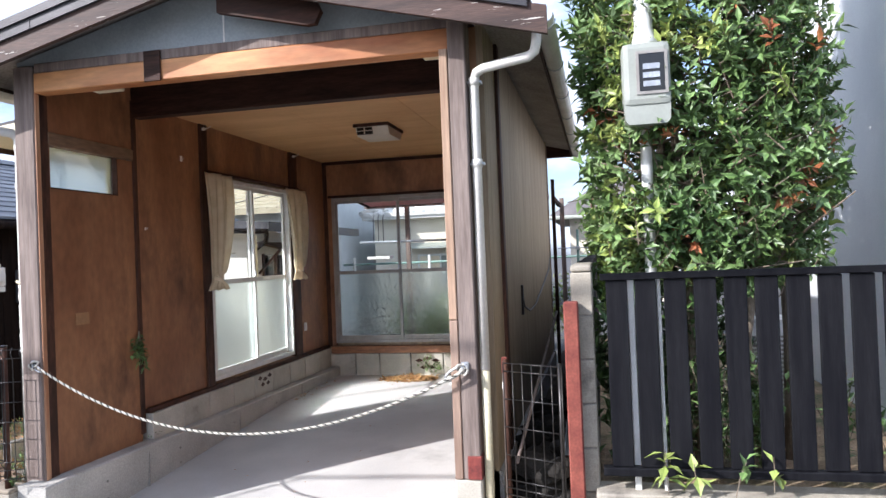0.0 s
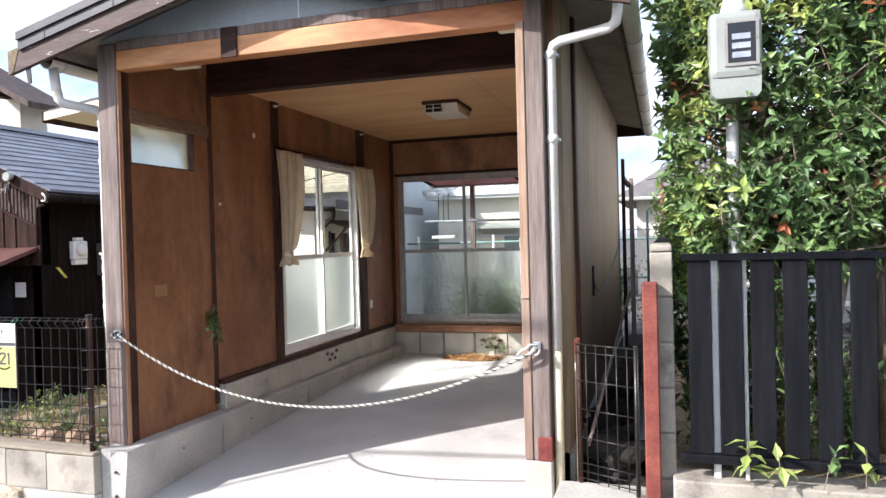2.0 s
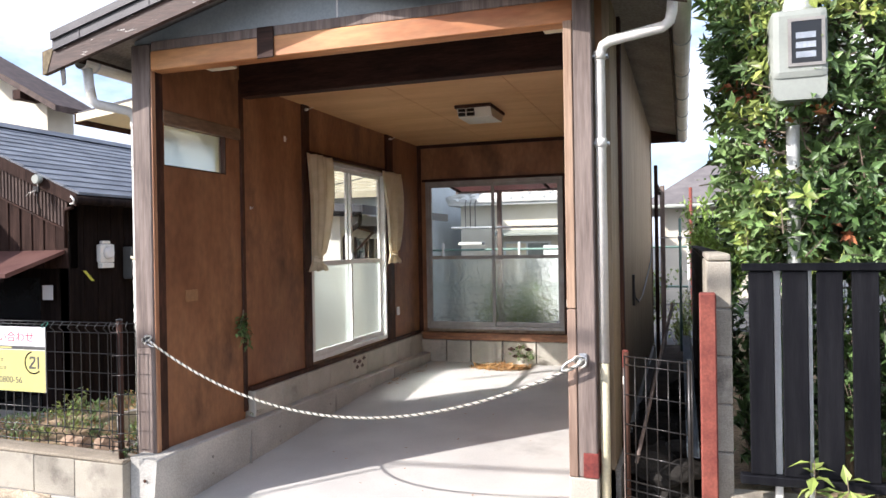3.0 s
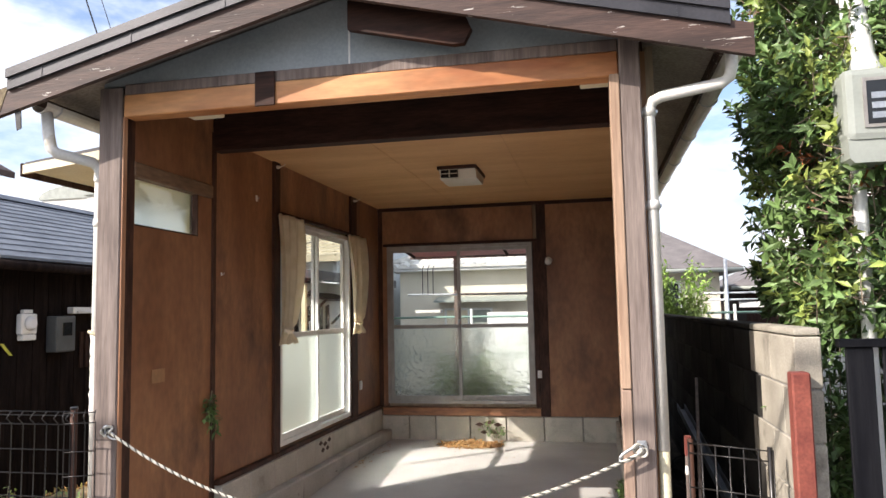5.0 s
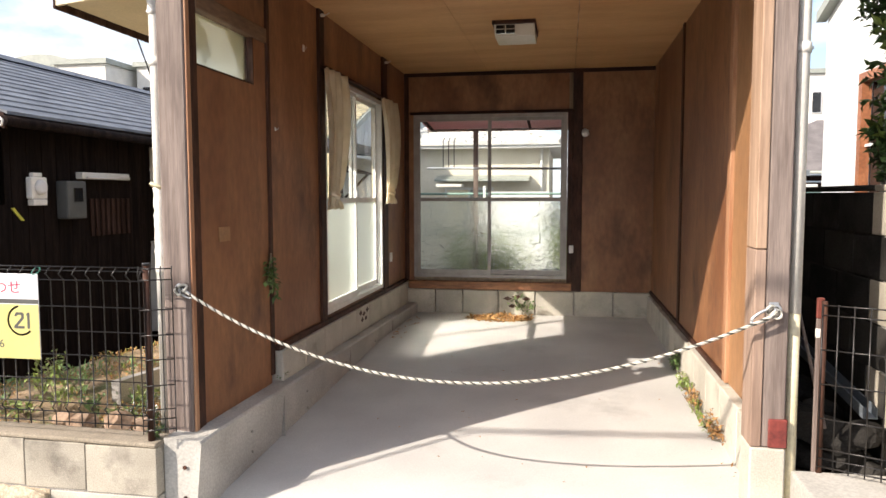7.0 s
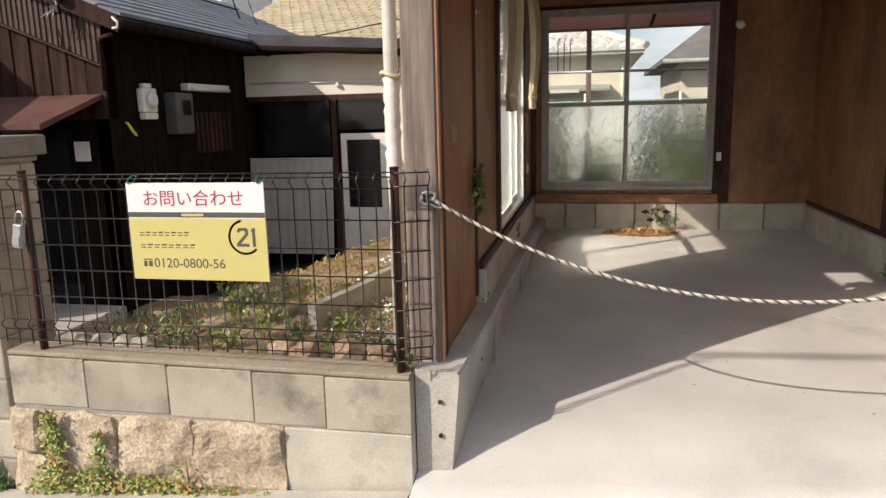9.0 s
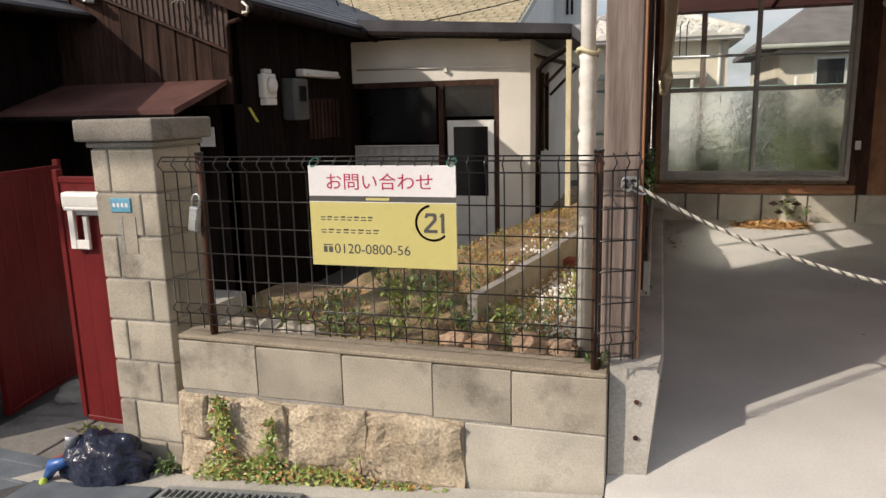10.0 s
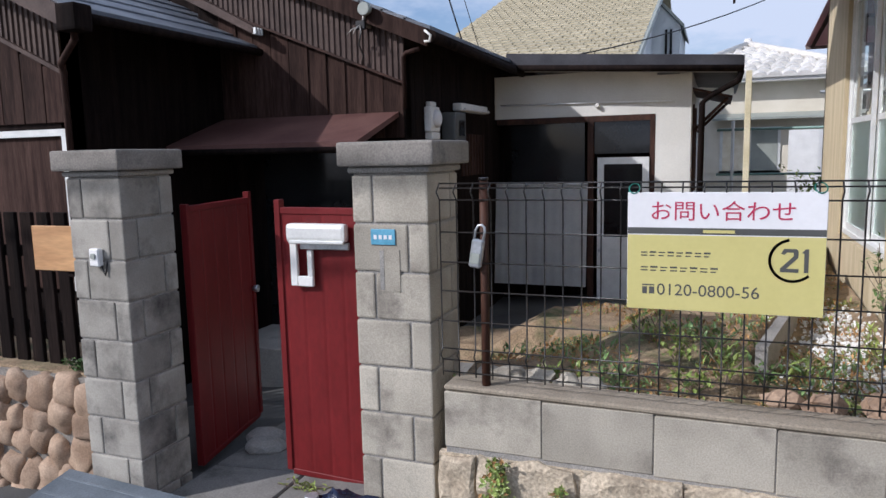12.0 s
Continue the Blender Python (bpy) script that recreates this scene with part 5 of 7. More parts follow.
switch(1.772, 1.818, 4.458, 4.474, 0.67, 0.75, "white plastic socket on the window batten")
switch(0.016, 0.03, 3.73, 3.79, 0.62, 0.71, "white plastic switch on the plywood wall")
for y, z, r in ((1.475, 2.257, 0.022), (0.98, 1.68, 0.011)):
    hk = thing("wall_hook", (0.01, y, z), "small pale hook on the plywood wall", "hook", "wall hooks")
    part("plate", B(0.001, 0.008, y - r * 0.6, y + r * 0.6, z - r, z + r, 0.002), M_WHITEPAINT, hk)
    part("peg", T([(0.008, y, z), (0.02, y, z - 0.004), (0.024, y, z + 0.008)], 0.003, 6), M_STEEL, hk)
for y in (1.78, 3.6):
    hk = thing("cable_clip", (0.02, y, 2.56), "pale insulator knob under the ceiling", "insulator", "insulators")
    part("knob", T([(0.0, y, 2.545), (0.03, y, 2.545), (0.05, y, 2.545)], [0.008, 0.014, 0.008], 10), M_PVC, hk)
    part("wire_tail", T([(0.05, y, 2.545), (0.06, y + 0.02, 2.555), (0.062, y + 0.06, 2.575)], 0.003, 6), M_PVC, hk)
patch = single("wood_patch", B(0.001, 0.006, 0.24, 0.36, 1.045, 1.12), mat("paler_plywood", (0.25, 0.135, 0.06), (0.31, 0.17, 0.08), 0.5, scale=3, fine=30, fine_amt=0.1, bump=0.05), "paler rectangular patch on the plywood wall", "wood patch")


def leaf_cluster(name, label, category, centre, spread, count, size, material, up=0.4, stems=4, flat=False, kind=""):
    """A small plant: stems from the base and leaves scattered round them."""
    p = thing(name, centre, label, category, kind=kind)
    c = Vector(centre)
    sb, lb = bmesh.new(), bmesh.new()
    tips = []
    for k in range(stems):
        tip = c + Vector((random.uniform(-1, 1) * spread[0], random.uniform(-1, 1) * spread[1], random.uniform(0.45, 1.0) * spread[2]))
        mid = c.lerp(tip, 0.5) + Vector((random.gauss(0, 0.1) * spread[0], random.gauss(0, 0.1) * spread[1], 0.1 * spread[2]))
        if stems <= 9 and k:
            part("stem", sb, M_BARK, p)
            sb = bmesh.new()
        tube(sb, [c + Vector((random.gauss(0, 0.05), random.gauss(0, 0.05), 0)) * min(spread[0], 0.3), mid, tip], 0.0022, 4)
        tips.append((c, mid, tip))
    for k in range(count):
        a, m, b = random.choice(tips)
        t = random.uniform(0.25, 1)
        q = (1 - t) ** 2 * a + 2 * t * (1 - t) * m + t * t * b
        q += Vector((random.gauss(0, 0.12) * spread[0], random.gauss(0, 0.12) * spread[1], random.gauss(0, 0.06) * spread[2]))
        leaf(lb, q, rand_dir(up), Vector((0, 0, 1)), size * random.uniform(0.6, 1.25), size * random.uniform(0.35, 0.55))
    part("stem", sb, M_BARK, p)
    part("foliage", lb, material, p)
    return p


leaf_cluster("wall_weed", "small dark green weed growing out of a wall joint", "weed", (0.02, 0.84, 0.94), (0.04, 0.09, -0.26), 120, 0.055, M_LEAF, -0.2, 7)
leaf_cluster("floor_weed", "green weed growing at the foot of the wall", "weed", (1.30, 4.40, 0.0), (0.16, 0.08, 0.24), 90, 0.05, M_LEAF, 0.4, 7)
leaf_cluster("curb_weed", "green weed on the curb by the wall", "weed", (2.54, 2.25, 0.0), (0.05, 0.18, 0.14), 130, 0.05, M_LEAF, 0.4, 14)
leaf_cluster("curb_weed", "dry yellow-green weed along the curb", "weed", (2.53, 1.2, -0.06), (0.04, 0.42, 0.10), 200, 0.032, M_LEAF_YOUNG, 0.3, 34)
leaf_cluster("curb_weed", "thin dry weed at the curb", "weed", (2.52, 0.55, -0.1), (0.04, 0.32, 0.07), 170, 0.03, M_DRYLEAF, 0.3, 20)
for y, n, m in ((1.75, 130, M_LEAF_YOUNG), (1.45, 110, M_DRYLEAF), (0.8, 120, M_DRYLEAF)):
    leaf_cluster("curb_weed", "low straggling weed along the foot of the curb", "weed", (2.525, y, floor_z(2.525, y)), (0.04, 0.22, 0.11), n, 0.036, m, 0.3, 12)
leaf_cluster("curb_weed", "small green weed beside the concrete curb", "weed", (0.03, 1.0, CURB_TOP), (0.03, 0.1, 0.06), 30, 0.03, M_LEAF, 0.3, 5)
leaf_cluster("corner_weed", "small green weed on the end of the wall", "weed", (-0.14, -0.16, 0.147), (0.06, 0.03, 0.06), 60, 0.03, M_LEAF, 0.5, 8)

pile = bmesh.new()
for k in range(900):
    a, r = random.uniform(0, 6.28), math.sqrt(random.random())
    x, y = 1.08 + 0.34 * r * math.cos(a), 4.18 + 0.17 * r * math.sin(a)
    leaf(pile, Vector((x, y, floor_z(x, y) + 0.006 + random.uniform(0, 0.05) * (1 - r))), rand_dir() * Vector((1, 1, 0.25)), Vector((0, 0, 1)) + rand_dir() * 0.5, random.uniform(0.04, 0.08), random.uniform(0.014, 0.026))
single("leaf_litter", pile, M_DRYLEAF, "heap of dry brown leaves on the concrete floor", "leaf litter", "stuff")
twigs = bmesh.new()
for k in range(26):
    x, y = random.uniform(0.16, 0.3), random.uniform(3.0, 4.2)
    leaf(twigs, Vector((x, y, floor_z(x, y) + 0.008)), rand_dir() * Vector((1, 1, 0.1)), Vector((0, 0, 1)), random.uniform(0.04, 0.09), 0.015)
for k in range(30):
    x, y = random.uniform(0.5, 2.5), random.uniform(0.2, 4.3)
    leaf(twigs, Vector((x, y, floor_z(x, y) + 0.006)), rand_dir() * Vector((1, 1, 0.1)), Vector((0, 0, 1)), random.uniform(0.015, 0.03), 0.012)
single("scattered_leaves", twigs, M_DRYLEAF, "dry leaves scattered along the curb", "leaf litter", "stuff")

# hood over the side window
hood = thing("window_hood", (-0.5, 1.5, 2.3), "flat wooden hood with a cream underside over the side window", "window hood")
part("deck", P([(-0.88, 2.30), (-0.11, 2.40), (-0.11, 2.43), (-0.88, 2.335)], "y", 0.27, 3.9), M_ROOFMETAL, hood)
part("underside", P([(-0.87, 2.285), (-0.11, 2.36), (-0.11, 2.372), (-0.87, 2.297)], "y", 0.29, 3.88), M_HOODWHITE, hood, "cream board")
part("front_board", P([(-0.88, 2.265), (-0.11, 2.345), (-0.11, 2.40), (-0.88, 2.318)], "y", 0.255, 0.275), M_HOODWHITE, hood)
part("edge_board", B(-0.90, -0.882, 0.255, 3.9, 2.25, 2.33, 0.004), M_BROWNPLANK, hood, "brown edge board")


# ---- sign and fence fittings ----
def text_mesh(body, size, thick=0.0012):
    cu = bpy.data.curves.new("lettering", "FONT")
    cu.body, cu.size, cu.extrude = body, size, thick
    cu.align_x, cu.align_y = "LEFT", "BOTTOM_BASELINE"
    ob = bpy.data.objects.new("lettering", cu)
    scene.collection.objects.link(ob)
    bpy.context.view_layer.update()
    me = bpy.data.meshes.new_from_object(ob.evaluated_get(bpy.context.evaluated_depsgraph_get()))
    bpy.data.objects.remove(ob)
    return me


def lettering(name, body, parent, x0, x1, z0, z1, y, material):
    """Words fitted to a width and height on a plane that faces -y."""
    me = text_mesh(body, 1.0, 0.01)
    co = np.array([v.co[:] for v in me.vertices])
    lo, hi = co.min(0), co.max(0)
    for v in me.vertices:
        c = v.co.copy()
        v.co = (x0 + (c.x - lo[0]) / (hi[0] - lo[0]) * (x1 - x0), y - 0.0008 * (1 if c.z > 0 else 0), z0 + (c.y - lo[1]) / (hi[1] - lo[1]) * (z1 - z0))
    me.materials.clear()
    me.materials.append(material)
    ob = new(name, me)
    ob.parent = parent
    return ob


sign = thing("notice_board", (0, 0, 0), "white and olive-yellow notice board tied to a mesh fence", "sign")
SX0, SX1, SZ0, SZ1 = -1.268, -0.660, 0.522, 0.922
SW = SX1 - SX0
part("board", B(SX0, SX1, -0.2265, -0.2215, SZ0, SZ1, 0.0015), M_SIGN_WHITE, sign)
part("yellow_field", B(SX0 + 0.001, SX1 - 0.001, -0.2278, -0.2266, SZ0 + 0.001, 0.778), M_SIGN_YELLOW, sign)
part("dark_band", B(SX0 + 0.001, SX1 - 0.001, -0.2278, -0.2266, 0.782, 0.803), M_SIGN_DARK, sign)
part("band_mark", B(SX0 + 0.40 * SW, SX0 + 0.56 * SW, -0.2286, -0.2279, 0.787, 0.797), M_SIGN_YELLOW, sign)
lettering("heading", "お問い合わせ", sign, SX0 + 0.13 * SW, SX1 - 0.15 * SW, 0.828, 0.893, -0.2268, M_SIGN_RED)
# two lines of a trade name, kept as plain marks of its size
for u0, u1, z0, z1, n in ((0.075, 0.455, 0.701, 0.727, 8), (0.075, 0.495, 0.650, 0.676, 8)):
    for i in range(n):
        a, w = SX0 + (u0 + (u1 - u0) * i / n) * SW, (u1 - u0) / n * 0.72 * SW
        mk = bmesh.new()
        box(mk, a, a + w, -0.2286, -0.2279, z0 + 0.0155, z0 + 0.0195 + 0.002 * (i % 2))
        box(mk, a, a + w * (0.8 if i % 3 else 1.0), -0.2286, -0.2279, z0 + 0.005, z0 + 0.009)
        part("name_mark", mk, M_SIGN_DARK, sign)
lettering("telephone_number", "0120-0800-56", sign, SX0 + 0.165 * SW, SX0 + 0.69 * SW, 0.573, 0.612, -0.2279, M_SIGN_DARK)
part("dial_mark", box(box(box(bmesh.new(), SX0 + 0.085 * SW, SX0 + 0.15 * SW, -0.2286, -0.2279, 0.604, 0.609), SX0 + 0.085 * SW, SX0 + 0.11 * SW, -0.2286, -0.2279, 0.576, 0.600), SX0 + 0.122 * SW, SX0 + 0.15 * SW, -0.2286, -0.2279, 0.576, 0.600), M_SIGN_DARK, sign)
cx, cz, cr = SX0 + 0.845 * SW, 0.703, 0.068
arc = bmesh.new()
ang = [radians(100 + i * (215 / 26)) for i in range(27)]
lo = [arc.verts.new((cx + (cr - 0.0055) * math.cos(a), -0.2284, cz + (cr - 0.0055) * math.sin(a))) for a in ang]
hi = [arc.verts.new((cx + (cr + 0.0035) * math.cos(a), -0.2284, cz + (cr + 0.0035) * math.sin(a))) for a in ang]
for i in range(26):
    arc.faces.new((lo[i], lo[i + 1], hi[i + 1], hi[i]))
bmesh.ops.solidify(arc, geom=arc.faces[:], thickness=0.0007)
part("emblem_arc", arc, M_SIGN_DARK, sign)
mark = bmesh.new()
for poly in ([(-0.034, 0.022), (-0.026, 0.038), (0.010, 0.038), (0.016, 0.030), (0.016, 0.010), (-0.018, -0.026), (0.018, -0.026), (0.018, -0.038), (-0.036, -0.038), (-0.036, -0.026), (0.002, 0.014), (0.002, 0.026), (-0.018, 0.026), (-0.024, 0.018)],
             [(0.026, 0.026), (0.036, 0.038), (0.046, 0.038), (0.046, -0.038), (0.033, -0.038), (0.033, 0.022)]):
    prism(mark, [(cx + u, cz + v) for u, v in poly], "y", -0.2286, -0.2279)
part("emblem_strokes", mark, M_SIGN_DARK, sign)
for x in (SX0 + 0.02, SX1 - 0.02):
    part("cable_tie", T([(x + 0.018 * math.cos(t), -0.21 + 0.018 * math.sin(t), SZ1 + 0.012 + 0.016 * math.sin(t)) for t in (2 * math.pi * k / 12 for k in range(13))], 0.0025, 5), mat("green_tie", (0.02, 0.16, 0.12), (0.03, 0.2, 0.15), 0.5), sign, "green cable tie")
sign.matrix_basis = pose(0, 0, 0)

lock = thing("key_safe", (-1.83, -0.21, 0.63), "silver key safe hanging from the mesh fence by its shackle", "key safe")
part("body", B(-1.868, -1.822, -0.232, -0.202, 0.635, 0.742, 0.006), M_STEEL, lock)
part("shackle", T([(-1.862, -0.215, 0.735), (-1.862, -0.215, 0.775), (-1.855, -0.215, 0.792), (-1.842, -0.215, 0.797), (-1.83, -0.215, 0.79), (-1.826, -0.215, 0.772), (-1.828, -0.215, 0.735)], 0.005, 8), M_STEEL, lock)
part("dial", B(-1.862, -1.828, -0.236, -0.232, 0.65, 0.69, 0.001), M_BOXGREY, lock)
lock.matrix_basis = pose(-1.81, -0.212, 0.635, 0, 9, 0)

plate = thing("house_number_plate", (-2.22, -0.185, 0.74), "small faded blue enamel number plate on the pillar", "number plate")
part("plate", B(-2.272, -2.165, -0.186, -0.1805, 0.712, 0.775, 0.002), M_BLUEPLATE, plate)
for i in range(4):
    part("mark", B(-2.258 + i * 0.022, -2.245 + i * 0.022, -0.1875, -0.1862, 0.735, 0.752), M_SIGN_WHITE, plate)

btn = thing("door_buzzer", (-3.71, -0.2, 0.62), "white plastic buzzer fixed to the pillar", "door buzzer")
part("case", B(-3.745, -3.685, -0.215, -0.181, 0.575, 0.66, 0.006), M_WHITEPAINT, btn)
part("button", T([(-3.715, -0.222, 0.625), (-3.715, -0.215, 0.625)], 0.014, 12), M_BOXGREY, btn)
part("wire", T([(-3.69, -0.195, 0.58), (-3.675, -0.19, 0.53), (-3.665, -0.182, 0.60)], 0.004, 6), M_WIRE, btn)

mail = thing("mailbox", (-2.75, 0.24, 0.6), "white mail slot with a metal flap on a red gate", "mailbox")
part("hood", B(-2.92, -2.595, 0.185, 0.235, 0.662, 0.752, 0.022), M_ALU_WHITE, mail, "rounded glossy white hood")
part("hood_lip", B(-2.90, -2.60, 0.178, 0.19, 0.655, 0.672, 0.004), M_ALU_WHITE, mail)
part("flap", B(-2.86, -2.595, 0.215, 0.235, 0.625, 0.66, 0.004), M_STEEL, mail, "brassy metal flap")
part("side_plate", B(-2.925, -2.885, 0.225, 0.245, 0.44, 0.66, 0.004), M_WHITEPAINT, mail)
part("lower_plate", B(-2.885, -2.80, 0.225, 0.245, 0.44, 0.49, 0.004), M_WHITEPAINT, mail)
part("side_plate", B(-2.83, -2.80, 0.225, 0.245, 0.49, 0.62, 0.004), M_WHITEPAINT, mail)

# ---- left of the gate ----
def build_cobble_wall():
    w = thing("wall_cobble", (-5, -0.05, -0.6), "low retaining wall of rounded tan cobbles", "wall", kind="structure")
    part("core", B(-6.6, -3.93, -0.03, 0.16, -0.95, -0.06), M_CAP, w)
    # irregular courses of fitted stones, each leaning its own way
    rnd = random.Random(31)
    z, row = -0.99, 0
    while z < -0.10:
        ht = rnd.uniform(0.125, 0.175)
        x = -3.93 - rnd.uniform(0.0, 0.08)
        while x > -6.4:
            wd = rnd.uniform(0.10, 0.21)
            tall = ht * rnd.uniform(0.95, 1.35)
            bm = bmesh.new()
            bmesh.ops.create_icosphere(bm, subdivisions=3, radius=1)
            sd, lean = rnd.uniform(0, 50), rnd.gauss(0, 0.35)
            cz = z + ht / 2 + rnd.gauss(0, 0.022)
            for v in bm.verts:
                k = 1 + 0.26 * noise.noise(v.co * 1.3 + Vector((sd, 0, 0))) + 0.09 * noise.noise(v.co * 3.5 + Vector((0, sd, 0)))
                u, w2 = [math.copysign(abs(c) ** 0.72, c) for c in (v.co.x, v.co.z)]
                u, w2 = u * k * wd * 0.555, w2 * k * tall * 0.56
                v.co = Vector((x - wd / 2 + u * math.cos(lean) - w2 * math.sin(lean), -0.022 + v.co.y * k * 0.062, min(cz + u * math.sin(lean) + w2 * math.cos(lean), -0.045 + 0.05 * noise.noise(Vector((x, z, 3))))))
            for f in bm.faces:
                f.smooth = True
            part("cobble", bm, M_COBBLE, w)
            x -= wd * 0.98
        z += ht
        row += 1
    part("earth_cap", B(-6.6, -3.93, 0.0, 0.5, -0.10, -0.045, 0.01), M_SOIL, w)
    return w


build_cobble_wall()
pf = thing("picket_fence", (-4.8, 0.15, -0.05), "dark brown wooden picket fence above cobbles", "fence")
x = -3.99
while x > -6.3:
    part("picket", B(x - 0.085, x, 0.10, 0.125, -0.05, 0.80, 0.004), M_DARKPLANK, pf)
    x -= 0.125
for z in (0.12, 0.55):
    part("rail", B(-6.35, -3.93, 0.126, 0.16, z, z + 0.06, 0.004), M_DARKPLANK, pf)
board = thing("wooden_board", (-4.05, -0.1, 0.6), "bare pale wooden board fixed beside the pillar", "board")
part("plank", B(-4.20, -3.91, -0.135, -0.115, 0.53, 0.755, 0.003), mat("fresh_pine", (0.42, 0.22, 0.09), (0.56, 0.32, 0.14), 0.6, scale=3, stretch=(0.7, 4, 4), fine=20, fine_amt=0.12, bump=0.1), board)
part("batten", B(-4.0, -3.96, -0.114, 0.099, 0.5, 0.56), M_DARKPLANK, board)
leaf_cluster("grass_tuft", "green weeds on the cobble wall", "weed", (-4.1, 0.02, -0.05), (0.22, 0.05, 0.07), 120, 0.04, M_LEAF, 0.5, 14)
leaf_cluster("grass_tuft", "green weed at the pillar's foot", "weed", (-3.95, -0.22, road(-3.95)), (0.1, 0.05, 0.12), 110, 0.045, M_LEAF, 0.5, 12)
leaf_cluster("grass_tuft", "sparse weed at the gate's foot", "weed", (-2.85, 0.12, -0.57), (0.12, 0.04, 0.05), 60, 0.035, M_LEAF_YOUNG, 0.5, 9)
leaf_cluster("grass_tuft", "green weed at the pillar's foot", "weed", (-2.05, -0.25, road(-2.05)), (0.05, 0.04, 0.1), 70, 0.035, M_LEAF, 0.5, 9)

# entrance paving
ent = thing("pavement", (-3, 0.5, -0.55), "broken concrete slabs and rubble inside the gate", "paving", kind="structure")
for x0, x1, y0, y1 in ((-3.54, -2.95, -0.36, 0.32), (-2.945, -2.38, -0.36, 0.32), (-3.54, -2.9, 0.326, 1.0), (-2.895, -2.0, 0.326, 1.0), (-3.54, -3.0, 1.006, 2.4), (-2.995, -2.0, 1.006, 2.4)):
    s = B(x0 + 0.004, x1 - 0.004, y0 + 0.004, y1 - 0.004, -0.8, -0.572, 0.008)
    for v in s.verts:
        v.co.z += 0.07 * (v.co.x + 3.0) * (v.co.z > -0.7) + 0.008 * noise.noise(v.co * 2.3)
    part("slab", s, M_PAVE, ent)
part("step", B(-4.6, -3.3, 1.75, 2.44, -0.7, -0.38, 0.01), M_CURB, ent)
for k in range(16):
    bm = bmesh.new()
    bmesh.ops.create_icosphere(bm, subdivisions=2, radius=random.uniform(0.05, 0.11))
    c = Vector((random.uniform(-3.5, -2.7), random.uniform(0.55, 1.6), -0.58))
    for v in bm.verts:
        v.co = c + Vector((v.co.x * 1.3, v.co.y, v.co.z * 0.55)) * (1 + 0.25 * noise.noise(v.co * 9 + c))
    part("rubble", bm, M_MORTAR, ent)

# ---- street gutter: gratings, plate, litter ----
def build_grating(x0, x1):
    g = thing("drain_grating", ((x0 + x1) / 2, -0.55, road(x0)), "grey steel drain grating set in the street gutter", "drain grating", "drain gratings")
    sl = 0.085
    def zz(x):
        return road(x) + 0.004
    def bar(y0, y1, a, b):
        bm = bmesh.new()
        box(bm, a, b, y0, y1, 0, 0.02)
        for v in bm.verts:
            v.co.z += zz(v.co.x)
        return bm
    part("frame_bar", bar(-0.40, -0.375, x0, x1), M_GRATE, g)
    part("frame_bar", bar(-0.735, -0.71, x0, x1), M_GRATE, g)
    part("frame_bar", bar(-0.71, -0.40, x0, x0 + 0.02), M_GRATE, g)
    part("frame_bar", bar(-0.71, -0.40, x1 - 0.02, x1), M_GRATE, g)
    # shallow black slab under the bars stands in for the dark depth
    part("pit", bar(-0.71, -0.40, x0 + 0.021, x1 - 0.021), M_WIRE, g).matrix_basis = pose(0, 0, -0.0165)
    x = x0 + 0.05
    while x < x1 - 0.03:
        part("bar", bar(-0.71, -0.40, x, x + 0.008), M_GRATE, g)
        x += 0.033
    for y in (-0.64, -0.555, -0.47):
        part("cross_bar", bar(y - 0.004, y + 0.004, x0 + 0.02, x1 - 0.02), M_GRATE, g)
    return g


for x0, x1 in ((-1.96, -1.3), (-0.95, 0.05), (0.06, 1.06), (1.07, 2.07)):
    build_grating(x0, x1)
kerb = bmesh.new()
for y0, y1 in ((-0.372, -0.25),):
    box(kerb, -3.5, -0.1, y0, y1, -0.1, 0.012)
for v in kerb.verts:
    v.co.z += road(v.co.x)
single("gutter_edge", kerb, M_CURB, "concrete gutter edging along the street wall", "kerb", "structure")
mp = thing("steel_plate", (-3.5, -0.5, road(-4)), "blue-grey ribbed steel ramp over the street gutter", "steel plate")


def ramp_bar(x0, x1, y0, y1, za, zb):
    """A bar of the ramp, whose top falls to the street."""
    bm = B(x0, x1, y0, y1, za, zb, 0.002)
    for v in bm.verts:
        v.co.z += -0.515 + 0.16 * min(0.0, v.co.y + 0.20) - 0.05 * (v.co.x + 3.6)
    return bm


part("plate", ramp_bar(-4.02, -2.75, -0.80, -0.195, 0.0, 0.016), M_GREYPLATE, mp)
for k in range(5):
    part("rib", ramp_bar(-3.99, -2.78, -0.75 + k * 0.12, -0.738 + k * 0.12, 0.016, 0.0185), M_GREYPLATE, mp)
for x in (-4.02, -2.77):
    part("side_flange", ramp_bar(x, x + 0.02, -0.80, -0.195, -0.10, -0.001), M_GREYPLATE, mp)
mp2 = thing("steel_plate", (-2.9, -0.5, road(-2.9)), "grey steel gutter cover before the gate", "steel plate")
pb = B(-2.72, -2.0, -0.72, -0.38, 0.004, 0.016, 0.003)
for v in pb.verts:
    v.co.z += road(v.co.x)
part("plate", pb, M_GREYPLATE, mp2)

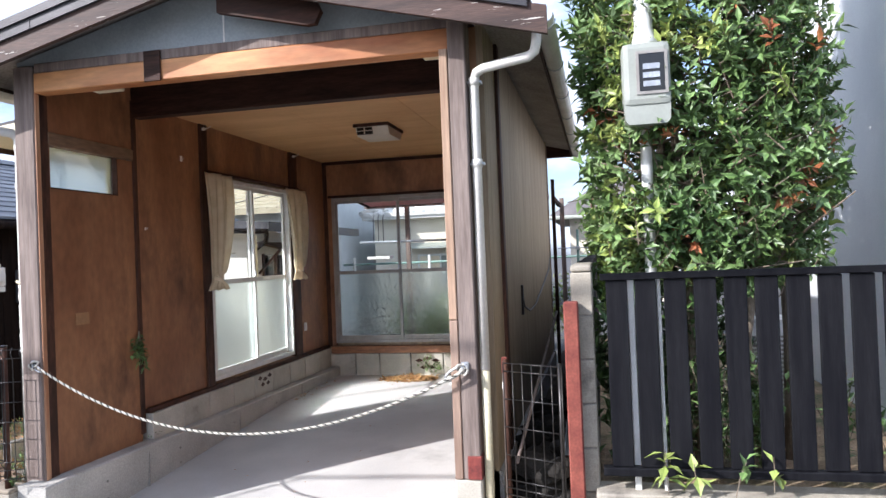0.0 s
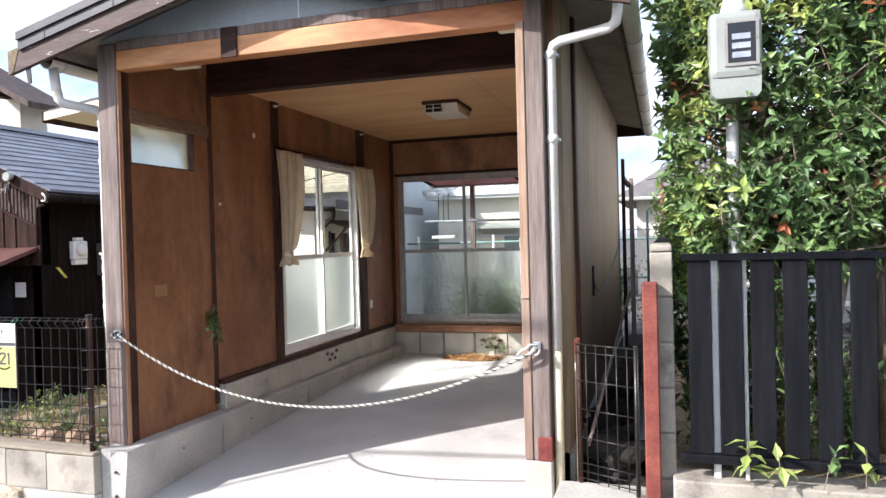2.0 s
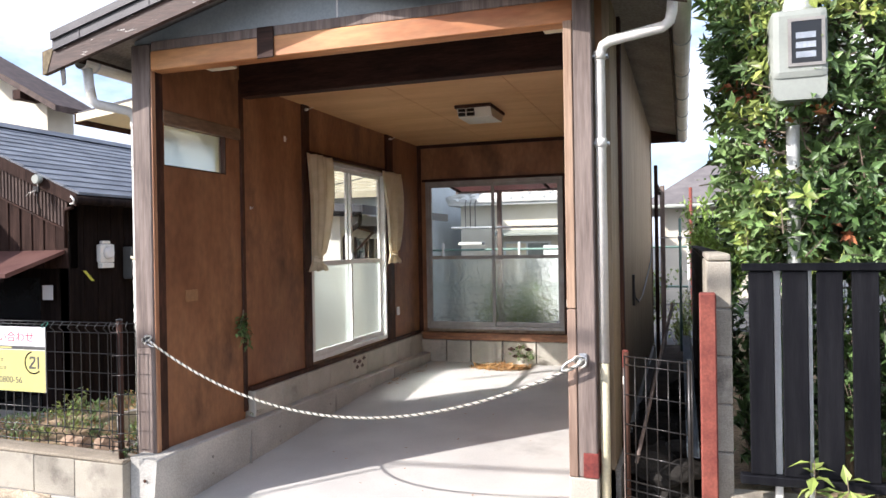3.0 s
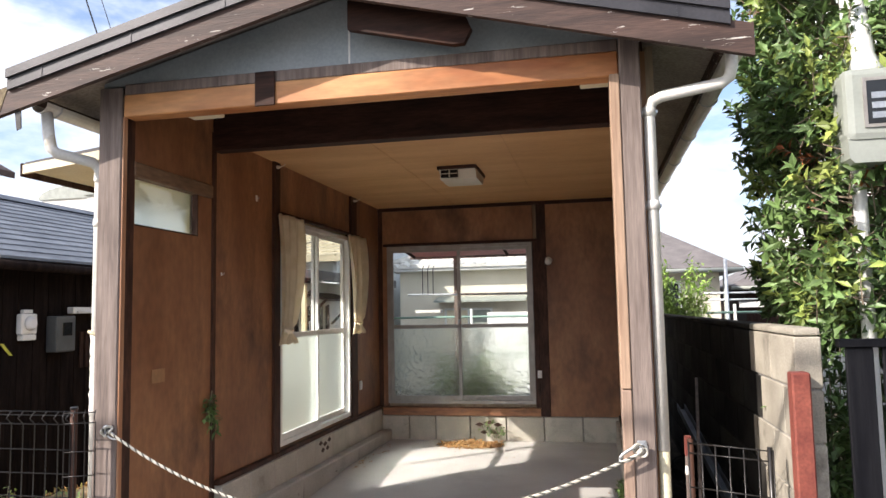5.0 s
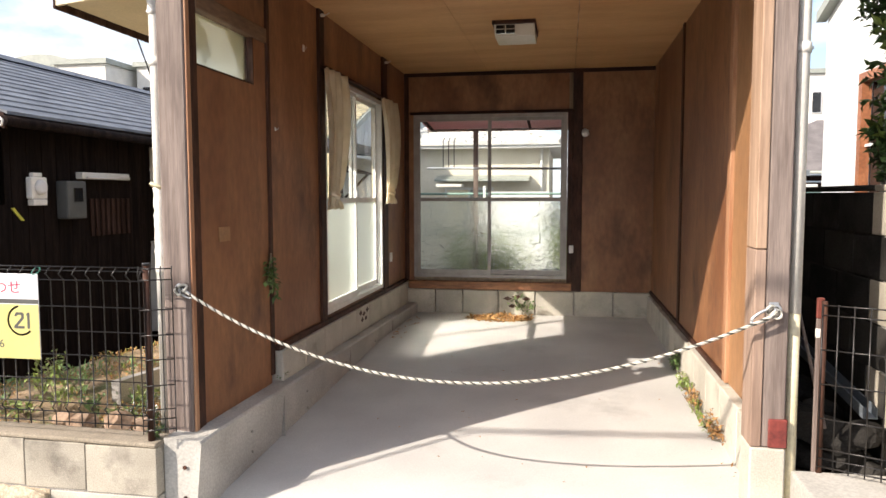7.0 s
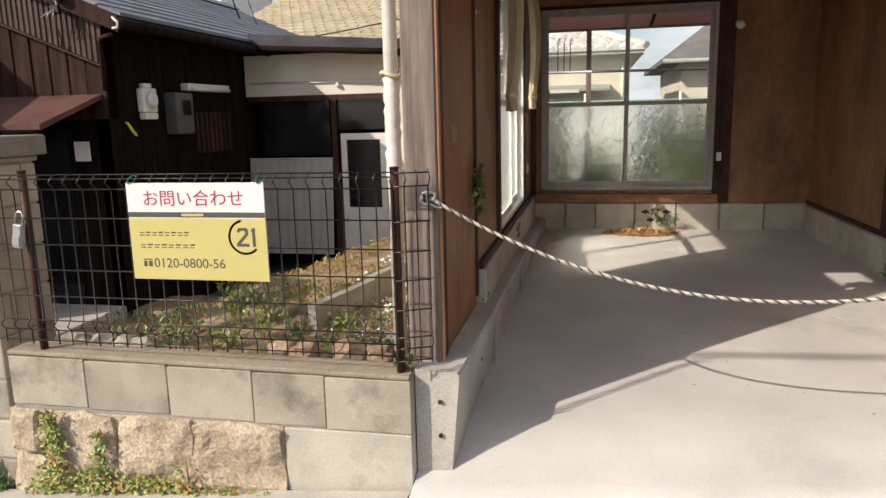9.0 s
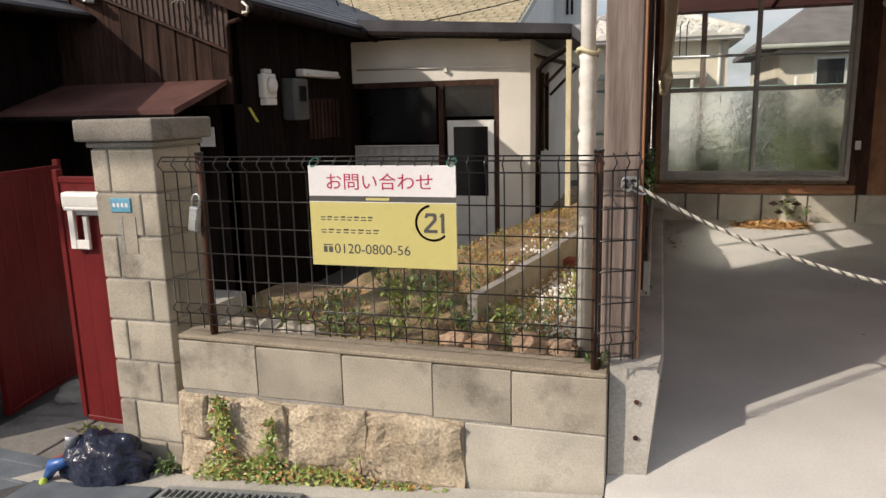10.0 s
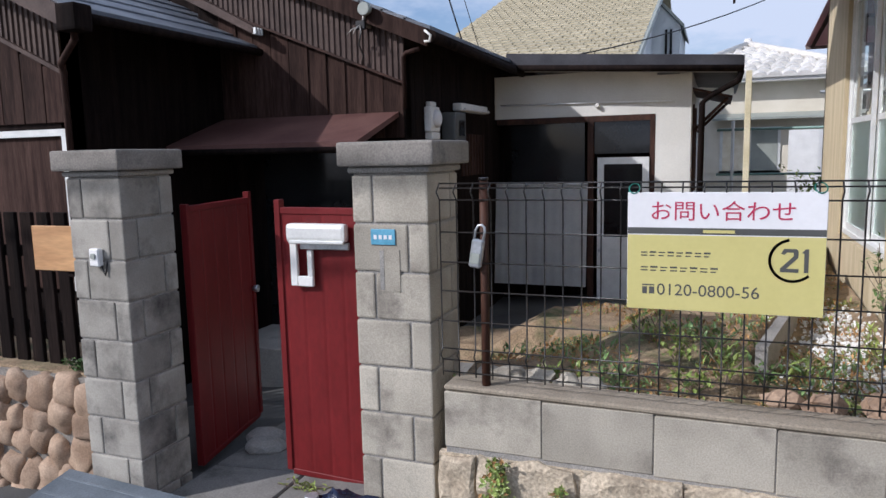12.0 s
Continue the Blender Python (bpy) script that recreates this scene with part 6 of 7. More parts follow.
bag = thing("rubbish_bag", (-2.42, -0.32, road(-2.4)), "crumpled navy plastic bag with blue and white litter", "rubbish bag")
bm = bmesh.new()
bmesh.ops.create_icosphere(bm, subdivisions=4, radius=1)
for v in bm.verts:
    n3 = noise.noise(v.co * 2.2) * 0.20 - abs(noise.noise(v.co * 3.5 + Vector((3, 0, 0)))) * 0.30 + abs(noise.noise(v.co * 8 + Vector((1, 5, 0)))) * 0.14 + 0.08
    v.co *= 1 + n3
    z = max(v.co.z, -0.35)
    v.co = Vector((-2.36 + v.co.x * 0.215, -0.30 + v.co.y * 0.11, road(-2.4) + 0.065 + z * 0.16))
for f in bm.faces:
    f.smooth = True
part("sack", bm, M_BAG, bag)
part("blue_scrap", T([(-2.66, -0.36, road(-2.66) + 0.02), (-2.6, -0.37, road(-2.6) + 0.09), (-2.5, -0.36, road(-2.5) + 0.12)], [0.02, 0.035, 0.015], 7), M_BLUE, bag, "blue plastic scrap")
part("red_scrap", T([(-2.63, -0.33, road(-2.6) + 0.10), (-2.55, -0.33, road(-2.6) + 0.13)], 0.010, 6), M_REDPOST, bag)
part("can", T([(-2.52, -0.33, road(-2.5) + 0.17), (-2.515, -0.325, road(-2.5) + 0.22), (-2.515, -0.325, road(-2.5) + 0.225)], [0.03, 0.03, 0.026], 12), M_STEEL, bag, "silver can")
part("ball", T([(-2.64, -0.40, road(-2.64) + 0.02 + 0.02 * math.sin(a)) for a in (-1.5, -0.8, 0, 0.8, 1.5)], [0.003, 0.015, 0.021, 0.015, 0.003], 12), M_LIME, bag, "lime green ball")

# creeper on the granite stones
creeper = thing("creeper", (-1.7, -0.26, 0.1), "yellowing creeper hanging over granite stones", "creeper")
cl, cl2 = bmesh.new(), bmesh.new()
for x, z0, z1, wd, n in ((-1.73, -0.08, -0.56, 0.075, 430), (-1.50, -0.16, -0.5, 0.05, 200), (-1.55, -0.35, -0.46, 0.24, 300), (-1.25, -0.36, -0.44, 0.32, 330), (-0.90, -0.38, -0.43, 0.26, 190), (-1.1, -0.28, -0.5, 0.02, 40), (-1.78, -0.40, -0.6, 0.14, 170)):
    part("stem", T([(x, -0.25, z0), (x + 0.02, -0.268, (z0 + z1) / 2), (x - 0.01, -0.262, z1)], 0.004, 5), M_BARK, creeper)
    for k in range(n):
        t = random.random()
        p = Vector((x + random.gauss(0, 0.5) * wd * (0.5 + 0.7 * t), -0.268 - abs(random.gauss(0, 0.014)), z0 + (z1 - z0) * t))
        leaf(cl if random.random() < 0.78 else cl2, p, rand_dir() * Vector((1, 0.5, 1)) + Vector((0, -0.4, 0)), Vector((0, -1, 0.3)), random.uniform(0.018, 0.034), random.uniform(0.012, 0.02))
part("foliage", cl, M_LEAF_YOUNG, creeper)
part("foliage", cl2, M_DRYLEAF, creeper)


# ---- yard behind the fence ----
def yard_z(x, y):
    kx = -0.93 + 0.21 * y
    n = 0.03 * noise.noise(Vector((x * 2.1, y * 2.1, 0))) + 0.016 * noise.noise(Vector((x * 7, y * 7, 2))) + 0.010 * noise.noise(Vector((x * 17, y * 17, 5)))
    if x > kx:
        z = 0.09
    else:
        z = 0.11 + 0.11 * min(max((y - 0.1) / 0.8, 0), 1)
        z -= 0.40 * min(max((kx - 0.55 - x) / 0.6, 0), 1) * min(max((y - 0.3) / 0.8, 0), 1)
        z -= 0.45 * min(max((y - 3.0) / 1.0, 0), 1) * min(max((-1.35 - x) / 0.3, 0), 1)
    return z + n


def build_yard():
    bm = bmesh.new()
    nx, ny = 110, 190
    xs = [-3.25 + 3.13 * i / nx for i in range(nx + 1)]
    ys = [-0.066 + 9.0 * j / ny for j in range(ny + 1)]
    g = [[bm.verts.new((x, y, yard_z(x, y) - (0.9 if x < -2.0 and y < 2.4 else 0.25 * (1 - min(max((x + 2.6) / 0.4, 0), 1))))) for x in xs] for y in ys]
    for a, b in zip(g, g[1:]):
        for i in range(nx):
            f = bm.faces.new((a[i], a[i + 1], b[i + 1], b[i]))
            f.smooth = True
    single("yard_soil", bm, M_SOIL, "dry brown yard soil with patches of weeds", "soil", "structure")


build_yard()
yk = thing("garden_kerb", (-0.75, 1.2, 0.2), "pale concrete garden kerb dividing the yard", "kerb")
for k in range(4):
    a, b = 0.5 + k * 0.6, 0.5 + (k + 1) * 0.6 - 0.006
    bm = bmesh.new()
    prism(bm, [(-0.92 + 0.21 * a, a), (-0.87 + 0.21 * a, a), (-0.87 + 0.21 * b, b), (-0.92 + 0.21 * b, b)], "z", 0.0, 0.225 + 0.02 * k)
    part("kerb_stone", bm, M_MORTAR, yk)


def grass(name, label, region, count, size, material, height):
    bm = bmesh.new()
    for k in range(count):
        x, y = random.uniform(region[0], region[1]), random.uniform(region[2], region[3])
        if noise.noise(Vector((x * 3.1, y * 3.1, 7))) < -0.02:
            continue
        z = yard_z(x, y)
        d = rand_dir(0.9)
        leaf(bm, Vector((x, y, z + random.uniform(0, height))), d, Vector((0, 0, 1)) + rand_dir() * 0.4, size * random.uniform(0.5, 1.4), size * random.uniform(0.18, 0.45))
    single(name, bm, material, label, "weeds", "stuff")


grass("green_weeds", "low green weeds over the yard soil", (-1.9, -0.2, 0.0, 0.9), 1300, 0.04, M_LEAF, 0.06)
grass("yellow_weeds", "yellow-green weeds and grass in the yard", (-2.0, -0.15, -0.02, 3.6), 3600, 0.032, M_LEAF_YOUNG, 0.025)
grass("dry_grass", "dry brown grass and leaves in the yard", (-2.0, -0.15, -0.03, 3.6), 11000, 0.030, M_DRYLEAF, 0.02)
for x, y, s, n in ((-1.32, 0.10, 0.16, 120), (-1.05, 0.12, 0.12, 90), (-0.98, 0.45, 0.2, 150), (-0.78, 0.3, 0.14, 120), (-1.55, 0.05, 0.1, 90), (-0.3, 0.8, 0.16, 110), (-0.16, 0.25, 0.3, 120), (-0.16, 1.4, 0.5, 160), (-0.5, 0.1, 0.1, 70), (-1.12, 0.34, 0.2, 112), (-0.93, 0.22, 0.17, 114), (-1.25, 0.6, 0.16, 105), (-0.62, 0.55, 0.12, 110)):
    leaf_cluster("yard_weed", "bushy green weed in dry yard soil", "weed", (x, y, yard_z(x, y)), (0.11, 0.09, s), int(n * 0.6), 0.042, M_LEAF if n > 115 else M_LEAF_YOUNG, 0.5, 9)
chips = bmesh.new()
for k in range(900):
    x, y = random.gauss(-0.38, 0.11), random.uniform(0.2, 1.9)
    if k % 3 == 0:
        x, y = random.uniform(-0.75, -0.2), random.uniform(0.05, 2.4)
    s = random.uniform(0.006, 0.017)
    bmesh.ops.create_cube(chips, size=s, matrix=pose(x, y, yard_z(x, y) + s * 0.3, random.uniform(0, 360), random.uniform(0, 360), 0))
single("white_gravel", chips, M_WHITEPAINT, "white gravel chips scattered on the soil", "gravel", "stuff")
for k, (x, y, s) in enumerate(((-1.74, -0.02, 0.055), (-1.64, 0.0, 0.05), (-1.52, -0.02, 0.045), (-1.42, -0.01, 0.04), (-1.84, 0.02, 0.04), (-0.62, -0.02, 0.05), (-0.42, 0.0, 0.06), (-0.28, -0.01, 0.05), (-0.75, 0.02, 0.045))):
    bm = bmesh.new()
    bmesh.ops.create_icosphere(bm, subdivisions=2, radius=s)
    for v in bm.verts:
        v.co = Vector((x, y, 0.15 + s * 0.35)) + Vector((v.co.x * 1.3, v.co.y, v.co.z * 0.75)) * (1 + 0.7 * noise.noise(v.co * 22 + Vector((k, 0, 0))))
    single("garden_stone", bm, M_BLOCK if x < -1.3 else M_COBBLE, "pale broken stone lying behind the fence" if x < -1.3 else "tan broken stone lying behind the fence", "stone", group="garden stones")
single("terracotta_slab", B(-1.42, -1.20, 2.05, 2.25, yard_z(-1.3, 2.15) - 0.01, yard_z(-1.3, 2.15) + 0.05, 0.006), M_REDPOST, "broken terracotta slab lying on the yard soil", "slab")
single("brick", B(-0.62, -0.42, 1.75, 1.85, yard_z(-0.5, 1.8), yard_z(-0.5, 1.8) + 0.06, 0.004), M_REDPOST, "loose red brick lying on the soil", "brick")

# fittings on the dark house
m1 = thing("electric_meter", (-3.22, 2.92, 1.2), "white electricity meter on a dark plank wall", "electric meter")
part("case", B(-3.268, -3.20, 2.82, 3.03, 1.25, 1.46, 0.02), M_WHITEPAINT, m1)
part("dome", T([(-3.20, 2.93, 1.36), (-3.175, 2.93, 1.36), (-3.16, 2.93, 1.36)], [0.075, 0.07, 0.045], 16), M_SIGN_WHITE, m1)
part("terminal_cover", B(-3.268, -3.20, 2.84, 3.02, 1.19, 1.248, 0.01), M_WHITEPAINT, m1)
part("top_clip", B(-3.268, -3.22, 2.87, 2.99, 1.462, 1.50, 0.006), M_WHITEPAINT, m1)
m2 = thing("breaker_box", (-3.2, 3.4, 1.05), "dark grey plastic breaker box with a dark window", "breaker box")
part("case", B(-3.268, -3.13, 3.22, 3.50, 1.05, 1.43, 0.02), M_DARKBOX, m2)
part("window", B(-3.128, -3.122, 3.30, 3.44, 1.22, 1.36, 0.003), M_DARKGLASS, m2)
m3 = thing("wall_light", (-3.2, 3.9, 1.45), "white tubular wall light fixture", "wall light")
part("casing", B(-3.268, -3.18, 3.52, 4.32, 1.455, 1.525, 0.008), M_WHITEPAINT, m3)
part("tube", T([(-3.16, 3.56, 1.47), (-3.16, 4.28, 1.47)], 0.014, 8), M_SIGN_WHITE, m3)
single("yellow_tag", P([(2.62, 1.17), (2.66, 1.17), (2.78, 1.05), (2.74, 1.05)], "x", -3.262, -3.255), M_YELLOWTAG, "yellow plastic tag on the dark wall", "tag")
single("notice_sheet", B(-3.60, -3.46, 2.40, 2.41, 0.86, 1.02), M_SIGN_WHITE, "white paper notice on the dark house wall", "notice")
vent = thing("slatted_vent", (-3.25, 4.2, 1.0), "dark slatted wall vent", "vent")
for k in range(8):
    part("slat", B(-3.266, -3.245, 3.72 + k * 0.09, 3.77 + k * 0.09, 0.85, 1.25, 0.003), M_BROWNPLANK, vent)
spot = thing("gable_lamp", (-3.65, 2.3, 2.1), "old pale spotlight and antenna bracket on the gable", "spotlight")
part("head", T([(-3.50, 2.33, 2.165), (-3.50, 2.30, 2.165), (-3.50, 2.26, 2.16), (-3.50, 2.24, 2.16)], [0.02, 0.045, 0.052, 0.046], 14), M_BOXGREY, spot)
part("arm", T([(-3.53, 2.44, 2.05), (-3.55, 2.33, 2.06), (-3.52, 2.30, 2.13)], 0.014, 6), M_ALU, spot)
part("bracket", B(-3.60, -3.52, 2.30, 2.33, 2.02, 2.09, 0.006), M_WIRE, spot)
for dx in (-0.09, -0.04, 0.03):
    part("prong", T([(-3.56, 2.30, 2.05), (-3.56 + dx * 0.6, 2.27, 2.02), (-3.56 + dx, 2.26, 1.985)], 0.005, 5), M_ALU, spot)
part("wire", T([(-3.56, 2.32, 2.02), (-3.61, 2.37, 1.92), (-3.58, 2.38, 1.84), (-3.60, 2.39, 1.77)], 0.007, 6), M_WIRE, spot)
sheet = thing("white_panel", (-2.75, 4.75, -0.3), "white corrugated panel leaning against the annex", "panel")
bm = bmesh.new()
prev = None
for i in range(61):
    x = -3.25 + i * (1.0 / 60)
    y = 4.76 + 0.0022 * math.sin(i * 1.05)
    v = (bm.verts.new((x, y - 0.05, -0.36)), bm.verts.new((x, y + 0.06, 0.71)))
    if prev:
        bm.faces.new((prev[0], v[0], v[1], prev[1]))
    prev = v
bmesh.ops.solidify(bm, geom=bm.faces[:], thickness=0.004)
part("sheet", bm, M_WHITEPAINT, sheet)
part("top_edge", B(-3.25, -2.25, 4.80, 4.835, 0.712, 0.728, 0.003), M_ALU_WHITE, sheet, "folded pale metal edge")
single("clothes_post", B(-0.775, -0.725, 4.1, 4.15, 0.05, 1.72, 0.004), M_PVC_CREAM, "pale square timber post in the yard", "post")


# ---- right neighbour: hedge, meter pole, passage ----
def build_hedge():
    h = thing("hedge_tree", (3.85, 0.2, 0.2), "tall dense evergreen hedge with glossy green leaves behind a fence", "tree")
    tb = bmesh.new()
    rnd = random.Random(5)
    stems = ((3.75, 0.15), (4.05, 0.2), (4.2, 0.4), (3.55, 0.35))
    for x, y in stems:
        tube(tb, [(x, y, 0.15), (x + rnd.gauss(0, 0.04), y, 0.9), (x + rnd.gauss(0, 0.08), y + rnd.gauss(0, 0.05), 2.0), (x + rnd.gauss(0, 0.1), y + rnd.gauss(0, 0.08), 3.4)], [0.035, 0.03, 0.022, 0.008], 8)
    part("trunk", tb, M_BARK, h)
    for k in range(150):
        x, y = rnd.choice(stems)
        z = rnd.uniform(1.1, 3.4)
        e = Vector((rnd.uniform(3.25, 4.4), rnd.uniform(-0.22, 0.7), z + rnd.uniform(0.0, 0.5)))
        s = Vector((x, y, z))
        part("limb", tube(bmesh.new(), [s, s.lerp(e, 0.5) + Vector((rnd.gauss(0, 0.04), rnd.gauss(0, 0.04), 0.03)), e], [0.010, 0.007, 0.003], 5), M_BARK, h)
    # twigs near the surface, each ending in a whorl of leaves
    crowns = [bmesh.new(), bmesh.new(), bmesh.new()]
    twig = bmesh.new()
    made = 0
    while made < 5600:
        u, v, w = rnd.uniform(-1, 1), rnd.uniform(-1, 1), rnd.uniform(-1, 1)
        r = (abs(u) ** 5 + abs(v) ** 5 + abs(w) ** 6) ** 0.2
        if r > 1 or r < 0.35 + 0.57 * rnd.random():
            continue
        p = Vector((3.81 + 0.60 * u, 0.40 + 0.62 * v, 2.54 + 1.34 * w))
        p.x -= 0.05 * (w + 1) * 0.5
        q = noise.noise(p * 2.2) * 0.6 + noise.noise(p * 5.5) * 0.4
        if q < -0.16 and r > 0.6:
            continue
        out = Vector((u * abs(u) ** 2, v * abs(v) ** 2, 0.2 * w)).normalized() if abs(u) + abs(v) > 0.1 else Vector((0, -1, 0))
        p += out * (0.13 * q + rnd.gauss(0, 0.025))
        axis = (out * 0.8 + Vector((rnd.gauss(0, 0.45), rnd.gauss(0, 0.45), 0.45 + rnd.gauss(0, 0.4)))).normalized()
        s1 = axis.orthogonal().normalized()
        s2 = axis.cross(s1)
        if made % 2 == 0:
            tube(twig, [p - axis * rnd.uniform(0.08, 0.2), p], [0.0035, 0.002], 4)
        tint = noise.noise(p * 3.4 + Vector((9, 0, 0))) + rnd.gauss(0, 0.22)
        k = 1 if tint > 0.36 else (2 if tint < -0.74 else 0)
        n = rnd.randint(6, 9)
        big = rnd.uniform(0.75, 1.15)
        for i in range(n):
            a = 2.4 * i + rnd.uniform(-0.4, 0.4)
            side = s1 * math.cos(a) + s2 * math.sin(a)
            opening = rnd.uniform(0.35, 1.25)
            d = (axis * math.cos(opening) + side * math.sin(opening) + Vector((0, 0, -0.18))).normalized()
            leaf(crowns[k], p - axis * (0.012 * (n - i)), d, axis, big * rnd.uniform(0.048, 0.080), big * rnd.uniform(0.024, 0.034))
        made += 1
    tagged(part("twig", twig, M_BARK, h), "pale bare twigs among the leaves", kind="stuff")
    part("crown", crowns[0], M_LEAF, h, "glossy dark green leaves")
    part("crown", crowns[1], M_LEAF_YOUNG, h, "yellow-green young leaves")
    part("crown", crowns[2], M_LEAF_RED, h, "reddish new leaves")
    return h


build_hedge()

mt = thing("meter_pole", (3.52, -0.17, 0.2), "grey electric meter box on a slim service pole in the hedge", "electric meter")
part("pole", T([(3.50, -0.02, 0.2), (3.50, -0.02, 3.6)], 0.028, 12), M_ALU_WHITE, mt)
bx = B(3.392, 3.61, -0.255, -0.08, 2.05, 2.345, 0.03)
bx2 = P([(3.396, 2.075), (3.606, 2.075), (3.602, 1.985), (3.585, 1.965), (3.417, 1.965), (3.40, 1.985)], "y", -0.242, -0.08)
part("case", bx, M_BOXGREY, mt, "grey plastic case")
part("lower_case", bx2, M_BOXGREY, mt)
part("window_frame", box(box(box(box(bmesh.new(), 3.455, 3.468, -0.262, -0.256, 2.10, 2.30), 3.582, 3.595, -0.262, -0.256, 2.10, 2.30), 3.468, 3.582, -0.262, -0.256, 2.287, 2.30), 3.468, 3.582, -0.262, -0.256, 2.10, 2.113), M_ALU, mt)
part("window", B(3.468, 3.582, -0.259, -0.2555, 2.113, 2.287), M_DARKGLASS, mt)
for z0, z1 in ((2.215, 2.24), (2.175, 2.20), (2.135, 2.16)):
    part("dial_strip", B(3.485, 3.56, -0.2615, -0.2595, z0, z1), M_STEEL, mt)
part("cable_neck", T([(3.505, -0.16, 2.335), (3.503, -0.158, 2.375), (3.503, -0.155, 2.42), (3.50, -0.14, 2.55), (3.50, -0.10, 2.66)], [0.075, 0.058, 0.044, 0.042, 0.036], 14), M_ALU_WHITE, mt)
part("band", B(3.47, 3.57, -0.145, -0.06, 2.50, 2.53, 0.004), M_YELLOWTAG, mt)

for x, z, n, m in ((3.50, 0.33, 11, M_LEAF_YOUNG), (3.63, 0.33, 6, M_LEAF_YOUNG), (3.77, 0.33, 5, M_LEAF), (3.92, 0.36, 7, M_LEAF_YOUNG)):
    leaf_cluster("fence_shoot", "fresh yellow-green shoot growing through the slat fence", "shrub", (x, -0.49, z), (0.05, 0.02, 0.2), n, 0.08, m, 0.1, 1)
for x, n in ((3.6, 260), (3.95, 260), (4.3, 90), (4.55, 70), (3.4, 220), (3.78, 240)):
    leaf_cluster("shrub", "green undergrowth behind the slat fence", "shrub", (x, 0.0, 0.25), (0.16, 0.16, 0.6), n, 0.06, M_LEAF, 0.3, 7)
for x, y, n in ((3.32, 0.02, 700), (3.5, 0.12, 700), (3.7, 0.22, 600), (3.95, 0.25, 600)):
    leaf_cluster("shrub", "dense evergreen undergrowth below the hedge", "shrub", (x, y, 0.22), (0.15, 0.2, 1.15), n, 0.075, M_LEAF, 0.2, 12)
garden = B(3.2, 4.94, -0.30, 6.0, -0.3, 0.25)
single("garden_soil", garden, M_SOIL, "dark soil bed behind the slat fence", "soil", "structure")
ac = thing("air_conditioner", (4.3, 0.9, 0.25), "white outdoor air-conditioning unit with slatted side", "air conditioner")
part("case", B(4.02, 4.42, 0.75, 1.05, 0.33, 0.95, 0.012), M_WHITEPAINT, ac)
for k in range(20):
    part("fin", B(4.04, 4.40, 0.742, 0.749, 0.37 + k * 0.025, 0.382 + k * 0.025), M_ALU, ac)
for x in (4.05, 4.34):
    part("foot", B(x, x + 0.05, 0.76, 1.04, 0.25, 0.33), M_BOXGREY, ac)

# side passage
pg = mesh_panel("mesh_gate", (2.755, -0.085), (3.055, -0.235), 0.165, 0.845, 0.055, "low black wire mesh gate closing the side passage", (0.84, 0.80, 0.66, 0.52, 0.38, 0.255, 0.215, 0.18), False)
part("post", T([(2.765, -0.075, 0.1), (2.765, -0.075, 0.855)], 0.012, 8), M_DARKWOOD, pg)
part("post", T([(3.045, -0.225, 0.1), (3.045, -0.225, 0.855)], 0.010, 8), M_WIRE, pg)
bat = thing("leaning_bar", (2.73, -0.05, 0.0), "old rusty red and white bar tied by the gate", "bar")
part("bar", B(2.745, 2.772, -0.055, -0.04, 0.06, 0.78, 0.004), M_POST, bat)
part("red_end", B(2.744, 2.773, -0.056, -0.039, 0.78, 0.865, 0.004), M_REDPOST, bat)
part("tape", B(2.744, 2.773, -0.0565, -0.0385, 0.70, 0.74, 0.003), M_PVC, bat)
plk = thing("steel_channel", (3.05, 0.2, 0.3), "galvanised steel channel leaning along the passage wall", "steel channel")
chan = P([(-0.03, 0), (0.03, 0), (0.03, 0.05), (0.025, 0.05), (0.025, 0.005), (-0.025, 0.005), (-0.025, 0.05), (-0.03, 0.05)], "y", 0, 2.55)
for v in chan.verts:
    v.co = Vector((3.06 + v.co.x - 0.008 * v.co.y, 0.2 + v.co.y, 0.30 + v.co.z + 0.112 * v.co.y))
part("channel", chan, M_GREYPLATE, plk)
stk = thing("thin_stick", (2.80, 0.0, 0.3), "thin pale-flecked stick leaning in the passage", "stick")
part("rod", T([(2.80, -0.02, 0.32), (2.87, 0.5, 0.62), (2.96, 1.15, 0.99)], 0.009, 6), M_POST, stk)
single("gate_threshold", B(2.66, 3.085, -0.36, -0.062, -0.35, 0.15, 0.012), M_CURB, "pale concrete threshold under the mesh gate", "threshold", "structure")
rub = thing("rubble_heap", (2.9, 1.2, 0), "heap of dark broken stones in the side passage", "rubble")
rr = random.Random(9)
for k in range(70):
    bm = bmesh.new()
    s = rr.uniform(0.05, 0.11)
    bmesh.ops.create_icosphere(bm, subdivisions=2, radius=s)
    c = Vector((rr.uniform(2.78, 3.04), rr.uniform(0.1, 2.6), 0.05 + rr.uniform(0, 0.20)))
    for v in bm.verts:
        v.co = c + Vector((v.co.x * 1.2, v.co.y, v.co.z * 0.7)) * (1 + 0.4 * noise.noise(v.co * 14 + c * 5))
    # stones take the shade-darkened block colour of the passage wall
    part("stone", bm, M_BLOCK_SHADED, rub)
# earth several times darker than the yard soil
single("passage_ground", B(2.72, 3.12, -0.06, 6.0, -0.35, 0.06), mat("dark_passage_soil", (0.035, 0.028, 0.022), (0.07, 0.056, 0.044), 0.95, spec=0.1, scale=6, fine=90, fine_amt=0.3, bump=0.8), "earth floor of the narrow side passage", "soil", "structure")
cab = thing("wall_cable", (2.7, 2.5, 1.1), "dark cable looped along the outer siding", "cable")
